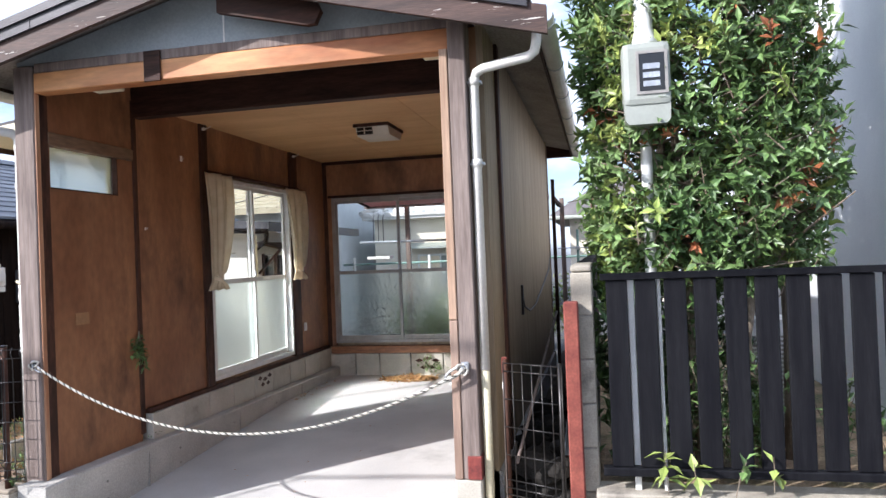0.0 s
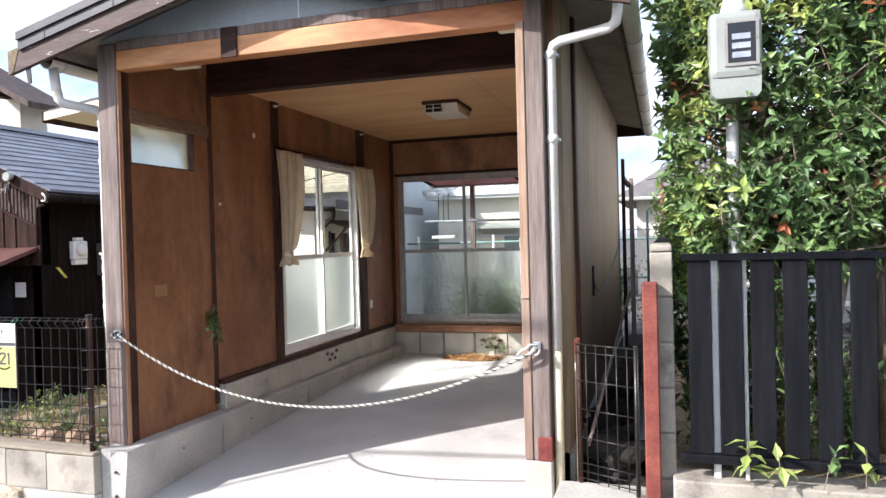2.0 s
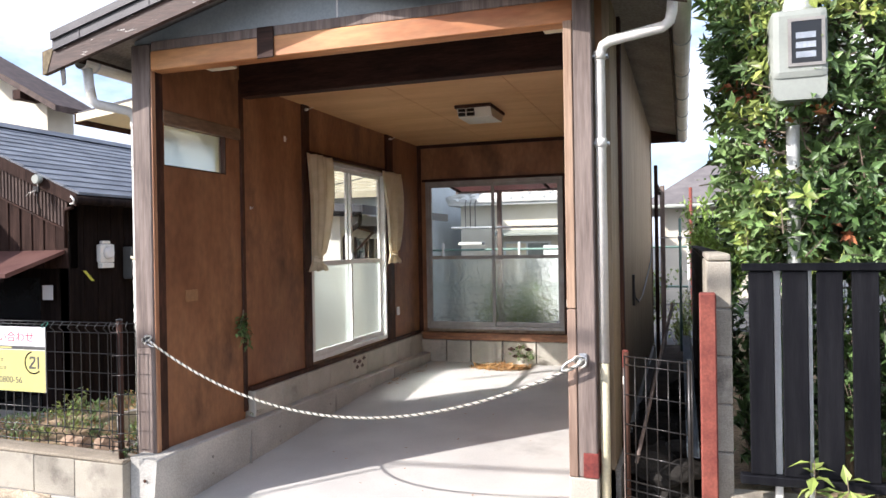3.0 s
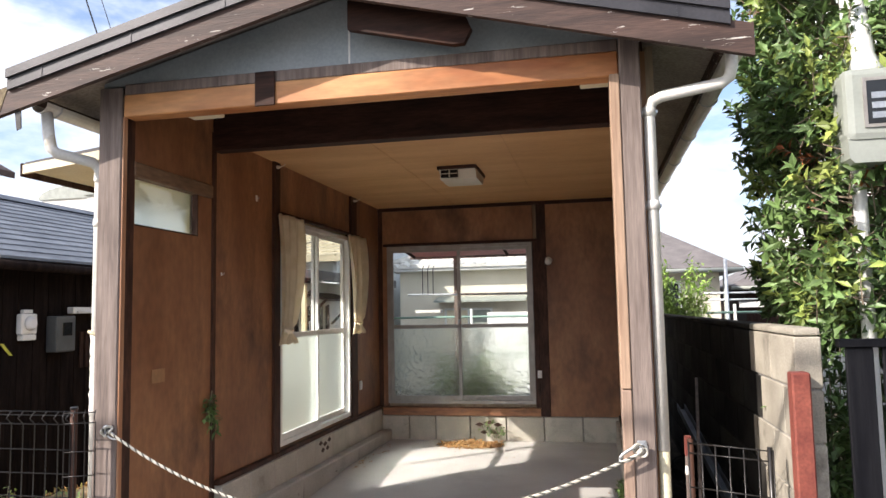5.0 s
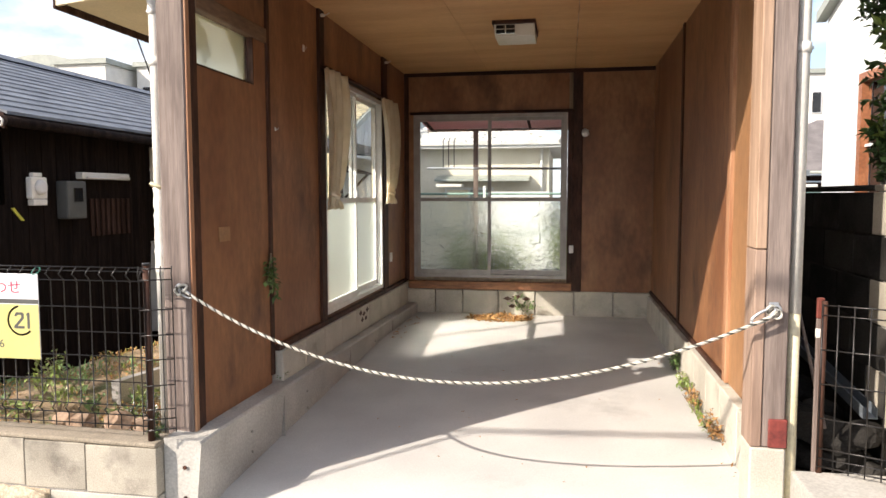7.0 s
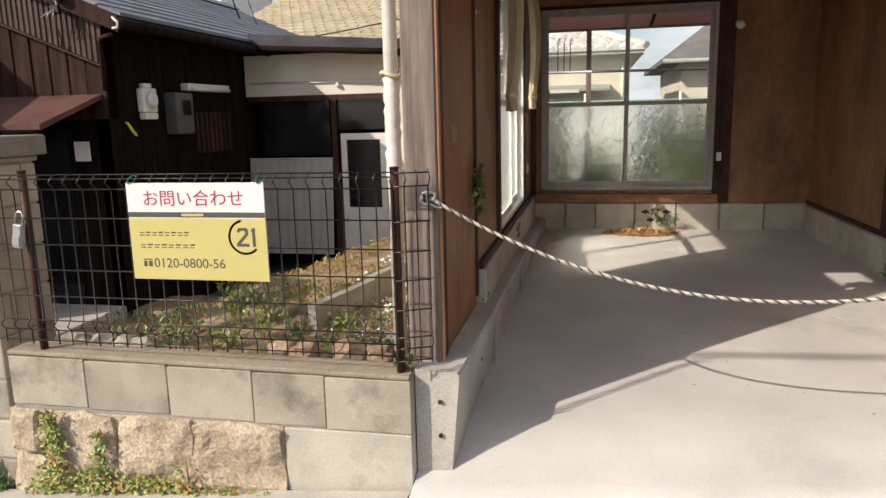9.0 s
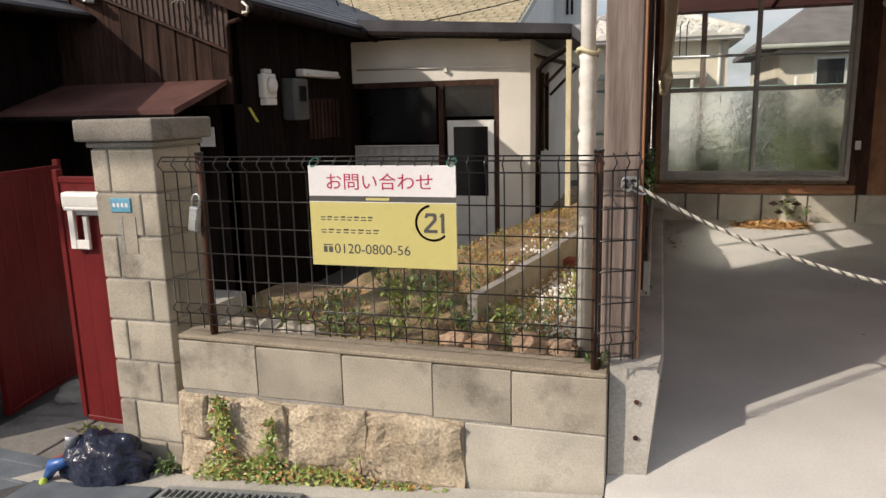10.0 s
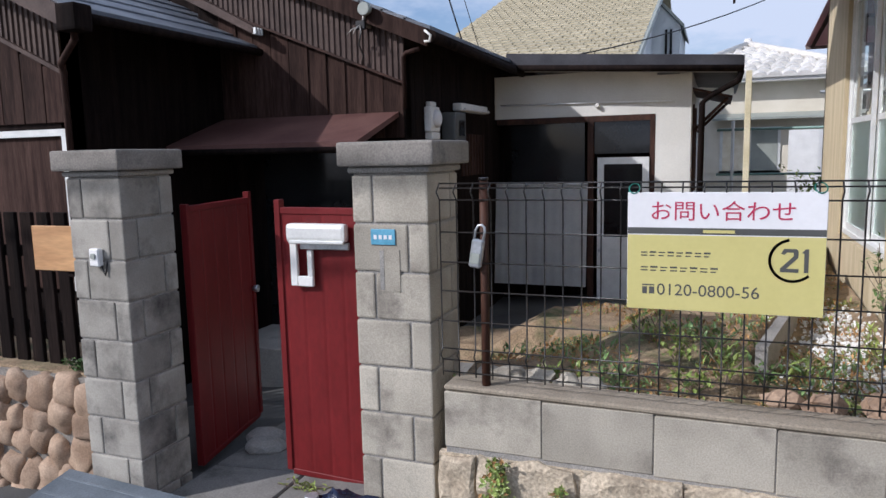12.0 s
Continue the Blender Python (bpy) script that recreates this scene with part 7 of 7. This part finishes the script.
part("cable", T([(2.70, 1.45, 1.13), (2.705, 1.55, 1.0), (2.71, 1.9, 0.94), (2.71, 2.4, 0.95), (2.71, 3.2, 1.06), (2.705, 4.2, 1.2), (2.70, 4.5, 1.32)], 0.006, 6), M_WIRE, cab)
part("clip", B(2.696, 2.712, 1.43, 1.46, 0.95, 1.16), M_WIRE, cab)


def build_right_house():
    h = thing("pale_house", (6.5, 3, 0), "pale grey stucco house with a brown-framed window", "house", kind="structure")
    X = 4.95
    part("wall", B(X, X + 0.15, 0.5, 4.1, -0.3, 5.5), M_BLUEHOUSE, h)
    part("wall", B(X, X + 0.15, 5.5, 6.7, -0.3, 5.5), M_BLUEHOUSE, h)
    part("wall", B(X, X + 0.15, 4.1, 5.5, -0.3, 1.2), M_BLUEHOUSE, h)
    part("wall", B(X, X + 0.15, 4.1, 5.5, 2.6, 5.5), M_BLUEHOUSE, h)
    part("front_wall", B(X + 0.15, 10, 0.5, 0.65, -0.3, 5.5), M_BLUEHOUSE, h)
    part("back_wall", B(X + 0.15, 10, 6.55, 6.7, -0.3, 5.5), M_BLUEHOUSE, h)
    fr = box(box(box(box(bmesh.new(), X - 0.05, X + 0.05, 5.4, 5.5, 1.2, 2.6), X - 0.05, X + 0.05, 4.1, 4.2, 1.2, 2.6), X - 0.05, X + 0.05, 4.2, 5.4, 2.5, 2.6), X - 0.05, X + 0.05, 4.2, 5.4, 1.2, 1.28)
    wf = part("window", fr, mat("brown_window_frame", (0.26, 0.10, 0.045), (0.36, 0.15, 0.07), 0.5, scale=5, fine=30, bump=0.1), h, "brown wooden window frame")
    part("pane", B(X + 0.06, X + 0.07, 4.2, 5.4, 1.28, 2.5), M_DARKGLASS, wf)
    part("bar", B(X + 0.0, X + 0.04, 4.2, 5.4, 1.80, 1.83), M_WHITEPAINT, wf)
    part("roof", B(X - 0.3, 10.2, 0.2, 7.0, 5.5, 5.62), M_GREYROOF, h)
    part("eave_trim", P([(5.9, 3.75), (6.75, 3.45), (6.75, 3.57), (5.9, 3.87)], "x", X - 0.12, X), M_BOXGREY, h)
    return h


build_right_house()


# ---- behind the carport ----
def tile_rows(parent, x0, x1, y0, z0, y1, z1, rows, width, material, in0=0.0, in1=0.0):
    """Courses of round pan tiles on a slope from (y0, z0) up to (y1, z1), drawn in at the hips, joined by course."""
    for j in range(rows):
        bm = bmesh.new()
        ya, za = y0 + (y1 - y0) * j / rows, z0 + (z1 - z0) * j / rows
        yb, zb = y0 + (y1 - y0) * (j + 1.12) / rows, z0 + (z1 - z0) * (j + 1.12) / rows
        a, b = x0 + in0 * j / rows, x1 - in1 * j / rows
        cols = max(1, round((b - a) / width))
        w = (b - a) / cols
        for i in range(cols):
            x = a + w * i
            prof = [(0, 0.0), (0.22, 0.045), (0.5, 0.06), (0.78, 0.045), (1.0, 0.0)]
            lo = [bm.verts.new((x + u * w, ya, za + 0.03 + v)) for u, v in prof]
            hi = [bm.verts.new((x + u * w, yb, zb + v)) for u, v in prof]
            fl = [bm.verts.new((x + u * w, ya, za - 0.01)) for u, v in prof]
            for k in range(4):
                bm.faces.new((lo[k], lo[k + 1], hi[k + 1], hi[k]))
                bm.faces.new((fl[k], fl[k + 1], lo[k + 1], lo[k]))
        part("tile_course", bm, material, parent)


def build_tile_house():
    h = thing("cream_house", (0, 14, 0), "cream stucco house with a pale clay tile hip roof", "house", kind="structure")
    X0, X1, Y, PX = -2.0, 1.36, 12.7, -0.42
    part("wall", B(X0, X1, Y, Y + 4.4, -0.5, 2.34), M_CREAMWALL, h)
    part("eave", B(X0 - 0.2, X1 + 0.25, Y - 0.35, Y + 4.6, 2.30, 2.38), M_WHITEPAINT, h)
    tile_rows(h, X0 - 0.2, X1 + 0.28, Y - 0.4, 2.37, 14.75, 3.24, 10, 0.25, M_TILE, PX - 0.05 - X0 + 0.2, X1 + 0.28 - PX - 0.05)
    slopes = bmesh.new()
    v = [slopes.verts.new(p) for p in ((X0 - 0.2, Y - 0.4, 2.38), (X1 + 0.28, Y - 0.4, 2.38), (X1 + 0.28, Y + 4.7, 2.38), (X0 - 0.2, Y + 4.7, 2.38), (PX, 14.75, 3.22))]
    for f in ((0, 3, 2, 1), (0, 1, 4), (1, 2, 4), (2, 3, 4), (3, 0, 4)):
        slopes.faces.new([v[k] for k in f])
    part("roof_body", slopes, M_TILE, h)
    for xe in (X0 - 0.2, X1 + 0.28):
        part("hip_ridge", T([(xe, Y - 0.4, 2.44), (PX, 14.75, 3.30)], 0.075, 8), M_TILE, h)
    part("finial", T([(PX, 14.75, 3.25), (PX, 14.75, 3.42)], [0.12, 0.07], 10), M_TILE, h)
    wn2 = part("window", B(-0.95, 0.15, Y - 0.03, Y, 0.55, 1.45), M_ALU_WHITE, h, "white-framed window with curtains")
    part("pane", B(-0.90, -0.42, Y - 0.04, Y - 0.03, 0.6, 1.40), M_CURTAIN, wn2)
    part("pane", B(-0.38, 0.10, Y - 0.04, Y - 0.03, 0.6, 1.40), M_BOXGREY, wn2)
    part("window_hood", P([(Y, 1.72), (Y - 0.5, 1.62), (Y - 0.5, 1.58), (Y, 1.66)], "x", -1.1, 0.95), M_BOXGREY, h, "grey metal window hood")
    part("block_screen", B(0.2, 1.4, Y - 1.2, Y - 1.1, -0.4, 1.35), M_WHITEPAINT, h)
    for z in (0.35, 0.55):
        part("clapboard", B(X0, X1, Y - 0.03, Y - 0.005, z, z + 0.05), M_CREAMWALL, h)
    part("drain", T([(1.2, Y - 0.06, 2.3), (1.2, Y - 0.06, 0.5)], 0.03, 8), M_PVC, h)
    return h


build_tile_house()


def build_tan_house():
    h = thing("tan_roofed_house", (-5, 16, 0), "large house with a tan shingle roof and grey gable", "house", kind="structure")
    Y, YR, ZE, ZR = 10.0, 18.4, 2.518, 5.693
    X0, X1 = -6.78, -2.356
    rows = 34
    for j in range(rows):
        t0, t1 = j / rows, (j + 1.06) / rows
        bm = bmesh.new()
        n = 20
        for i in range(n):
            w = (X1 - X0) / n
            xs = X0 + w * i + (w / 2 if j % 2 else 0)
            a, b = xs + 0.01, min(xs + w - 0.01, X1)
            y0, z0, y1, z1 = Y + (YR - Y) * t0, ZE + (ZR - ZE) * t0, Y + (YR - Y) * t1, ZE + (ZR - ZE) * t1
            v = [bm.verts.new(p) for p in ((a, y0, z0 + 0.035), (b, y0, z0 + 0.035), (b, y1, z1 + 0.005), (a, y1, z1 + 0.005), (a, y0, z0), (b, y0, z0))]
            bm.faces.new(v[:4])
            bm.faces.new((v[4], v[5], v[1], v[0]))
        part("shingle_course", bm, M_TANROOF, h)
    part("roof_deck", P([(Y, ZE), (YR, ZR), (YR + 8, ZE), (YR + 8, ZE - 0.1), (YR, ZR - 0.1), (Y, ZE - 0.1)], "x", X0, X1), M_TANROOF, h)
    part("gable", P([(Y + 0.3, ZE - 0.1), (YR, ZR - 0.3), (YR + 7.7, ZE - 0.1), (YR + 7.7, -0.5), (Y + 0.3, -0.5)], "x", X1 - 0.4, X1 - 0.3), M_BLUEHOUSE, h)
    part("wall", B(X0 + 0.2, X1 - 0.45, Y + 0.4, Y + 0.5, -0.5, ZE), M_BLUEHOUSE, h)
    part("verge", P([(Y - 0.05, ZE - 0.02), (YR, ZR + 0.05), (YR, ZR - 0.08), (Y - 0.05, ZE - 0.14)], "x", X1 - 0.02, X1 + 0.05), M_BOXGREY, h)
    part("wing_wall", P([(-2.9, -0.5), (-1.96, -0.5), (-1.96, 4.18), (-2.51, 4.79), (-2.9, 4.79)], "y", 17.0, 20.0), M_BLUEHOUSE, h)
    part("wing_verge", P([(-2.56, 4.87), (-1.86, 4.09), (-1.86, 4.19), (-2.56, 4.97)], "y", 16.9, 20.0), M_BOXGREY, h)
    for x in (-2.33, -2.21):
        part("slit_window", B(x, x + 0.06, 16.96, 17.0, 3.45, 4.1), M_DARKGLASS, h)
    return h


build_tan_house()


def build_hip_house(x0, x1, y, ze, zr, label, wall=M_CREAMWALL, depth=6.0, hip=1.6):
    h = thing("hip_roofed_house", ((x0 + x1) / 2, y + depth / 2, 0), label, "house", kind="structure")
    part("wall", B(x0 + 0.45, x1 - 0.45, y + 0.45, y + depth - 0.45, -0.5, ze + 0.02), wall, h)
    bm = bmesh.new()
    e = [bm.verts.new(p) for p in ((x0, y, ze), (x1, y, ze), (x1, y + depth, ze), (x0, y + depth, ze))]
    e2 = [bm.verts.new(p) for p in ((x0, y, ze + 0.1), (x1, y, ze + 0.1), (x1, y + depth, ze + 0.1), (x0, y + depth, ze + 0.1))]
    mid = (x0 + x1) / 2
    r = [bm.verts.new((max(x0 + hip, x0 + 0.1) if x0 + hip < mid else mid - 0.05, y + depth / 2, zr)), bm.verts.new((x1 - hip if x1 - hip > mid else mid + 0.05, y + depth / 2, zr))]
    bm.faces.new(e[::-1])
    for i in range(4):
        bm.faces.new((e[i], e[(i + 1) % 4], e2[(i + 1) % 4], e2[i]))
    bm.faces.new((e2[0], e2[1], r[1], r[0]))
    bm.faces.new((e2[1], e2[2], r[1]))
    bm.faces.new((e2[2], e2[3], r[0], r[1]))
    bm.faces.new((e2[3], e2[0], r[0]))
    part("roof", bm, M_GREYROOF, h, "dark grey roof")
    part("gutter", T([(x0, y - 0.05, ze + 0.03), (x1, y - 0.05, ze + 0.03)], 0.05, 8), M_BOXGREY, h)
    part("downpipe", T([(x1 - 0.35, y + 0.35, ze), (x1 - 0.35, y + 0.35, -0.4)], 0.04, 8), M_BOXGREY, h)
    w = part("window", B(mid - 0.7, mid + 0.5, y + 0.41, y + 0.46, 0.9, 2.0), M_ALU_WHITE, h)
    part("pane", B(mid - 0.64, mid - 0.12, y + 0.40, y + 0.41, 0.96, 1.94), M_DARKGLASS, w)
    part("pane", B(mid - 0.06, mid + 0.44, y + 0.40, y + 0.41, 0.96, 1.94), M_DARKGLASS, w)
    return h


build_hip_house(2.1, 5.75, 14.0, 2.18, 3.5, "single-storey house with a dark grey hipped roof")
build_hip_house(6.0, 12.5, 17.0, 1.82, 3.5, "far house with a brown-grey hipped roof", M_BROWNPLANK, 6.0, 3.1)


def build_gable_house():
    h = thing("cream_gabled_house", (-16, 12, 0), "two-storey cream house with brown eaves", "house", kind="structure")
    part("wall", B(-20.6, -11.8, 10.0, 10.8, -0.6, 5.2), M_CREAMWALL, h)
    part("gable", P([(-20.6, 5.2), (-11.8, 5.2), (-16.2, 7.4)], "y", 10.0, 10.2), M_CREAMWALL, h)
    part("roof", P([(-16.2, 7.65), (-10.9, 4.85), (-10.9, 4.7), (-16.2, 7.5)], "y", 9.4, 10.9), M_CORR, h)
    part("roof", P([(-16.2, 7.65), (-21.5, 4.85), (-21.5, 4.7), (-16.2, 7.5)], "y", 9.4, 10.9), M_CORR, h)
    for x, z in ((-12.1, 5.2), (-13.5, 5.9), (-14.8, 6.6)):
        part("purlin", B(x - 0.12, x + 0.12, 9.4, 10.0, z - 0.12, z + 0.1), M_BROWNPLANK, h)
    part("band", B(-20.6, -11.8, 9.94, 10.0, 3.9, 4.05), M_BROWNPLANK, h)
    return h


build_gable_house()


def build_far_blocks():
    for x0, x1, y, z, lab in ((-23.4, -20.6, 29, 7.75, "far pale flat-roofed building with a parapet"), (-20.2, -17.4, 31, 7.9, "far white block with a parapet"), (14, 17, 40, 8, "far white apartment block")):
        b = thing("far_building", ((x0 + x1) / 2, y + 3, 0), lab, "building", kind="structure")
        part("wall", B(x0, x1, y, y + 6, -1, z), M_WHITEWALL, b)
        part("parapet", B(x0 - 0.15, x1 + 0.15, y - 0.15, y + 6.15, z, z + 0.25), M_BOXGREY, b)
        for k in range(3):
            xw = x0 + 0.3 + k * (x1 - x0 - 0.5) / 3
            w = part("window", B(xw, xw + (x1 - x0) * 0.18, y - 0.06, y, z - 2.2, z - 1.0), M_ALU_WHITE, b)
            part("pane", B(xw + 0.05, xw + (x1 - x0) * 0.18 - 0.05, y - 0.075, y - 0.06, z - 2.15, z - 1.05), M_DARKGLASS, w)
    b = thing("vaulted_building", (-26, 34, 0), "far building with a low vaulted grey roof", "building", kind="structure")
    part("wall", B(-28.3, -24.3, 31.5, 38, -1, 8.1), M_WHITEWALL, b)
    part("vault", P([(-28.5 + 2.2 * (1 - math.cos(a)), 8.1 + 0.75 * math.sin(a)) for a in (math.pi * k / 12 for k in range(13))], "y", 31.4, 38), M_BOXGREY, b)


build_far_blocks()

# a street of plain houses behind the camera closes the place
for x0, x1, z in ((-30, -20, 3.0), (8, 20, 4.2)):
    hh = thing("street_house", ((x0 + x1) / 2, -14, 0), "plain pale house across the street", "house", kind="structure")
    part("wall", B(x0, x1, -20, -12, -1, z), M_CREAMWALL, hh)
    part("roof", P([(-20.5, z), (-11.5, z), (-16, z + 1.6)], "x", x0 - 0.4, x1 + 0.4), M_GREYROOF, hh)

# terrace roof and yard things seen through the back window
tr = thing("terrace_roof", (1, 5.6, 2.2), "pink translucent terrace roof on pale posts", "terrace roof")
part("sheet", P([(4.66, 2.36), (6.4, 2.175), (6.4, 2.16), (4.66, 2.345)], "x", -0.1, 2.6), M_PINK, tr)
for x in (-0.05, 1.25, 2.5):
    part("purlin", P([(4.66, 2.34), (6.4, 2.155), (6.4, 2.13), (4.66, 2.31)], "x", x, x + 0.03), M_BROWNPLANK, tr)
part("beam", B(-0.1, 2.6, 6.32, 6.36, 2.125, 2.155), M_POST, tr)
for x in (0.52, 2.74):
    part("post", B(x, x + 0.06, 6.3, 6.36, -0.3, 2.124), M_POST, tr)
part("lattice", box(box(bmesh.new(), 2.72, 2.76, 4.9, 4.94, 0.0, 2.25), 2.72, 2.76, 4.94, 6.3, 2.0, 2.05), M_BROWNPLANK, tr)
leaf_cluster("back_shrub", "light green shrub behind the back window", "shrub", (2.1, 7.35, -0.2), (0.75, 0.3, 1.25), 3000, 0.08, M_LEAF_YOUNG, 0.3, 34)
leaf_cluster("back_shrub", "loose yellow-green shrub behind the back window", "shrub", (0.6, 7.4, -0.2), (0.8, 0.25, 1.0), 2200, 0.08, M_LEAF_YOUNG, 0.5, 30)
leaf_cluster("bamboo", "feathery light green bamboo clump beyond the wall", "bamboo", (3.46, 6.42, 0.2), (0.40, 0.3, 1.75), 7500, 0.085, M_LEAF_BAMBOO, 0.2, 46)
leaf_cluster("far_shrub", "light green shrub at the passage's end", "shrub", (2.95, 7.0, -0.2), (0.3, 0.3, 0.9), 700, 0.07, M_LEAF_YOUNG, 0.3, 18)
nf = thing("net_fence", (1, 7.8, -0.3), "green chain-link fence with thin rails", "fence")
for z in (1.3, 0.7):
    part("rail", T([(-1, 7.8, z), (6, 7.8, z)], 0.018, 6), mat("green_rail", (0.16, 0.26, 0.22), (0.22, 0.33, 0.28), 0.5), nf)
for k in range(6):
    part("post", T([(-0.8 + k * 1.3, 7.8, -0.4), (-0.8 + k * 1.3, 7.8, 1.42)], 0.022, 8), M_PVC, nf)
dp = thing("laundry_pole", (0.3, 5.7, 0), "pale laundry pole with hanging pegs under the terrace roof", "laundry pole")
part("pole", T([(0.0, 5.8, 1.62), (2.4, 5.8, 1.60)], 0.015, 8), M_STEEL, dp)
for x in (0.2, 0.27, 0.34):
    part("hanger", T([(x, 5.8, 1.61), (x, 5.8, 1.95), (x + 0.02, 5.8, 2.0)], 0.006, 6), M_WIRE, dp)
part("peg_rack", B(0.12, 0.45, 5.72, 5.88, 1.38, 1.42, 0.004), M_WHITEPAINT, dp)
gp = thing("garden_pole", (2.99, 5.5, -0.04), "green steel garden pole with a thin cross wire", "pole")
M_GREENPOLE = mat("faded_green_steel", (0.13, 0.24, 0.20), (0.20, 0.31, 0.26), 0.5, scale=9, fine=60, bump=0.1)
part("pole", T([(2.99, 5.5, -0.05), (2.99, 5.5, 1.66)], 0.016, 8), M_GREENPOLE, gp)
part("clamp", B(2.965, 3.015, 5.475, 5.525, 1.40, 1.45, 0.006), M_STEEL, gp)
part("cross_wire", T([(2.74, 5.5, 1.43), (3.12, 5.5, 1.425)], 0.006, 6), M_STEEL, gp)
single("red_pole", T([(3.16, 10.0, -0.4), (3.16, 10.0, 2.35)], 0.03, 8), M_REDPOST, "thin red pole standing in the far garden", "pole")
sc = thing("scaffold_rail", (4.68, 10.0, -0.4), "galvanised pole with rails and clamps in the far garden", "rail")
part("pole", T([(4.68, 10.0, -0.4), (4.68, 10.0, 2.22)], 0.03, 8), M_STEEL, sc)
for z in (1.62, 1.50):
    part("rail", T([(4.3, 10.0, z), (6.4, 10.2, z)], 0.018, 6), M_STEEL, sc)
for x in (5.15, 5.75):
    part("clamp", B(x, x + 0.08, 9.97, 10.08, 1.60, 1.70, 0.01), M_STEEL, sc)
    part("white_board", B(x - 0.25, x + 0.25, 10.1, 10.13, 1.36, 1.46), M_WHITEPAINT, sc)
# cables
def cable(name, label, pts, r):
    c = thing(name, pts[0], label, "cable")
    part("wire", T(pts, r, 6), M_WIRE, c)


def sag(a, b, drop, n=14):
    a, b = Vector(a), Vector(b)
    return [a.lerp(b, k / n) - Vector((0, 0, drop * 4 * (k / n) * (1 - k / n))) for k in range(n + 1)]


cable("service_cable", "thin service cable slung from the annex eave", sag((-2.3, 4.60, 2.02), (1.6, 10.5, 4.4), 0.25), 0.007)
cable("power_cable", "twin power cable dropping steeply behind the roof", sag((-6.05, 5.6, 9.5), (-4.35, 7.1, 2.45), 0.05), 0.012)
cable("power_cable", "thin power cable beside the twin cable", sag((-5.85, 5.75, 9.5), (-4.15, 7.2, 2.4), 0.05), 0.006)
cable("overhead_cable", "heavy overhead street cable that shades the slab", sag((-14, -4.6, 5.3), (12, -4.2, 5.2), 0.05), 0.022)
for x, y in ((-14, -4.6), (12, -4.2)):
    up = thing("utility_pole", (x, y, road(x)), "grey concrete utility pole carrying the street cable", "utility pole", "utility poles")
    part("shaft", T([(x, y, road(x) - 0.2), (x, y, 7.5)], [0.16, 0.11], 14), M_CURB, up)
    part("crossarm", B(x - 0.05, x + 0.05, y - 0.7, y + 0.7, 6.6, 6.7, 0.006), M_STEEL, up)
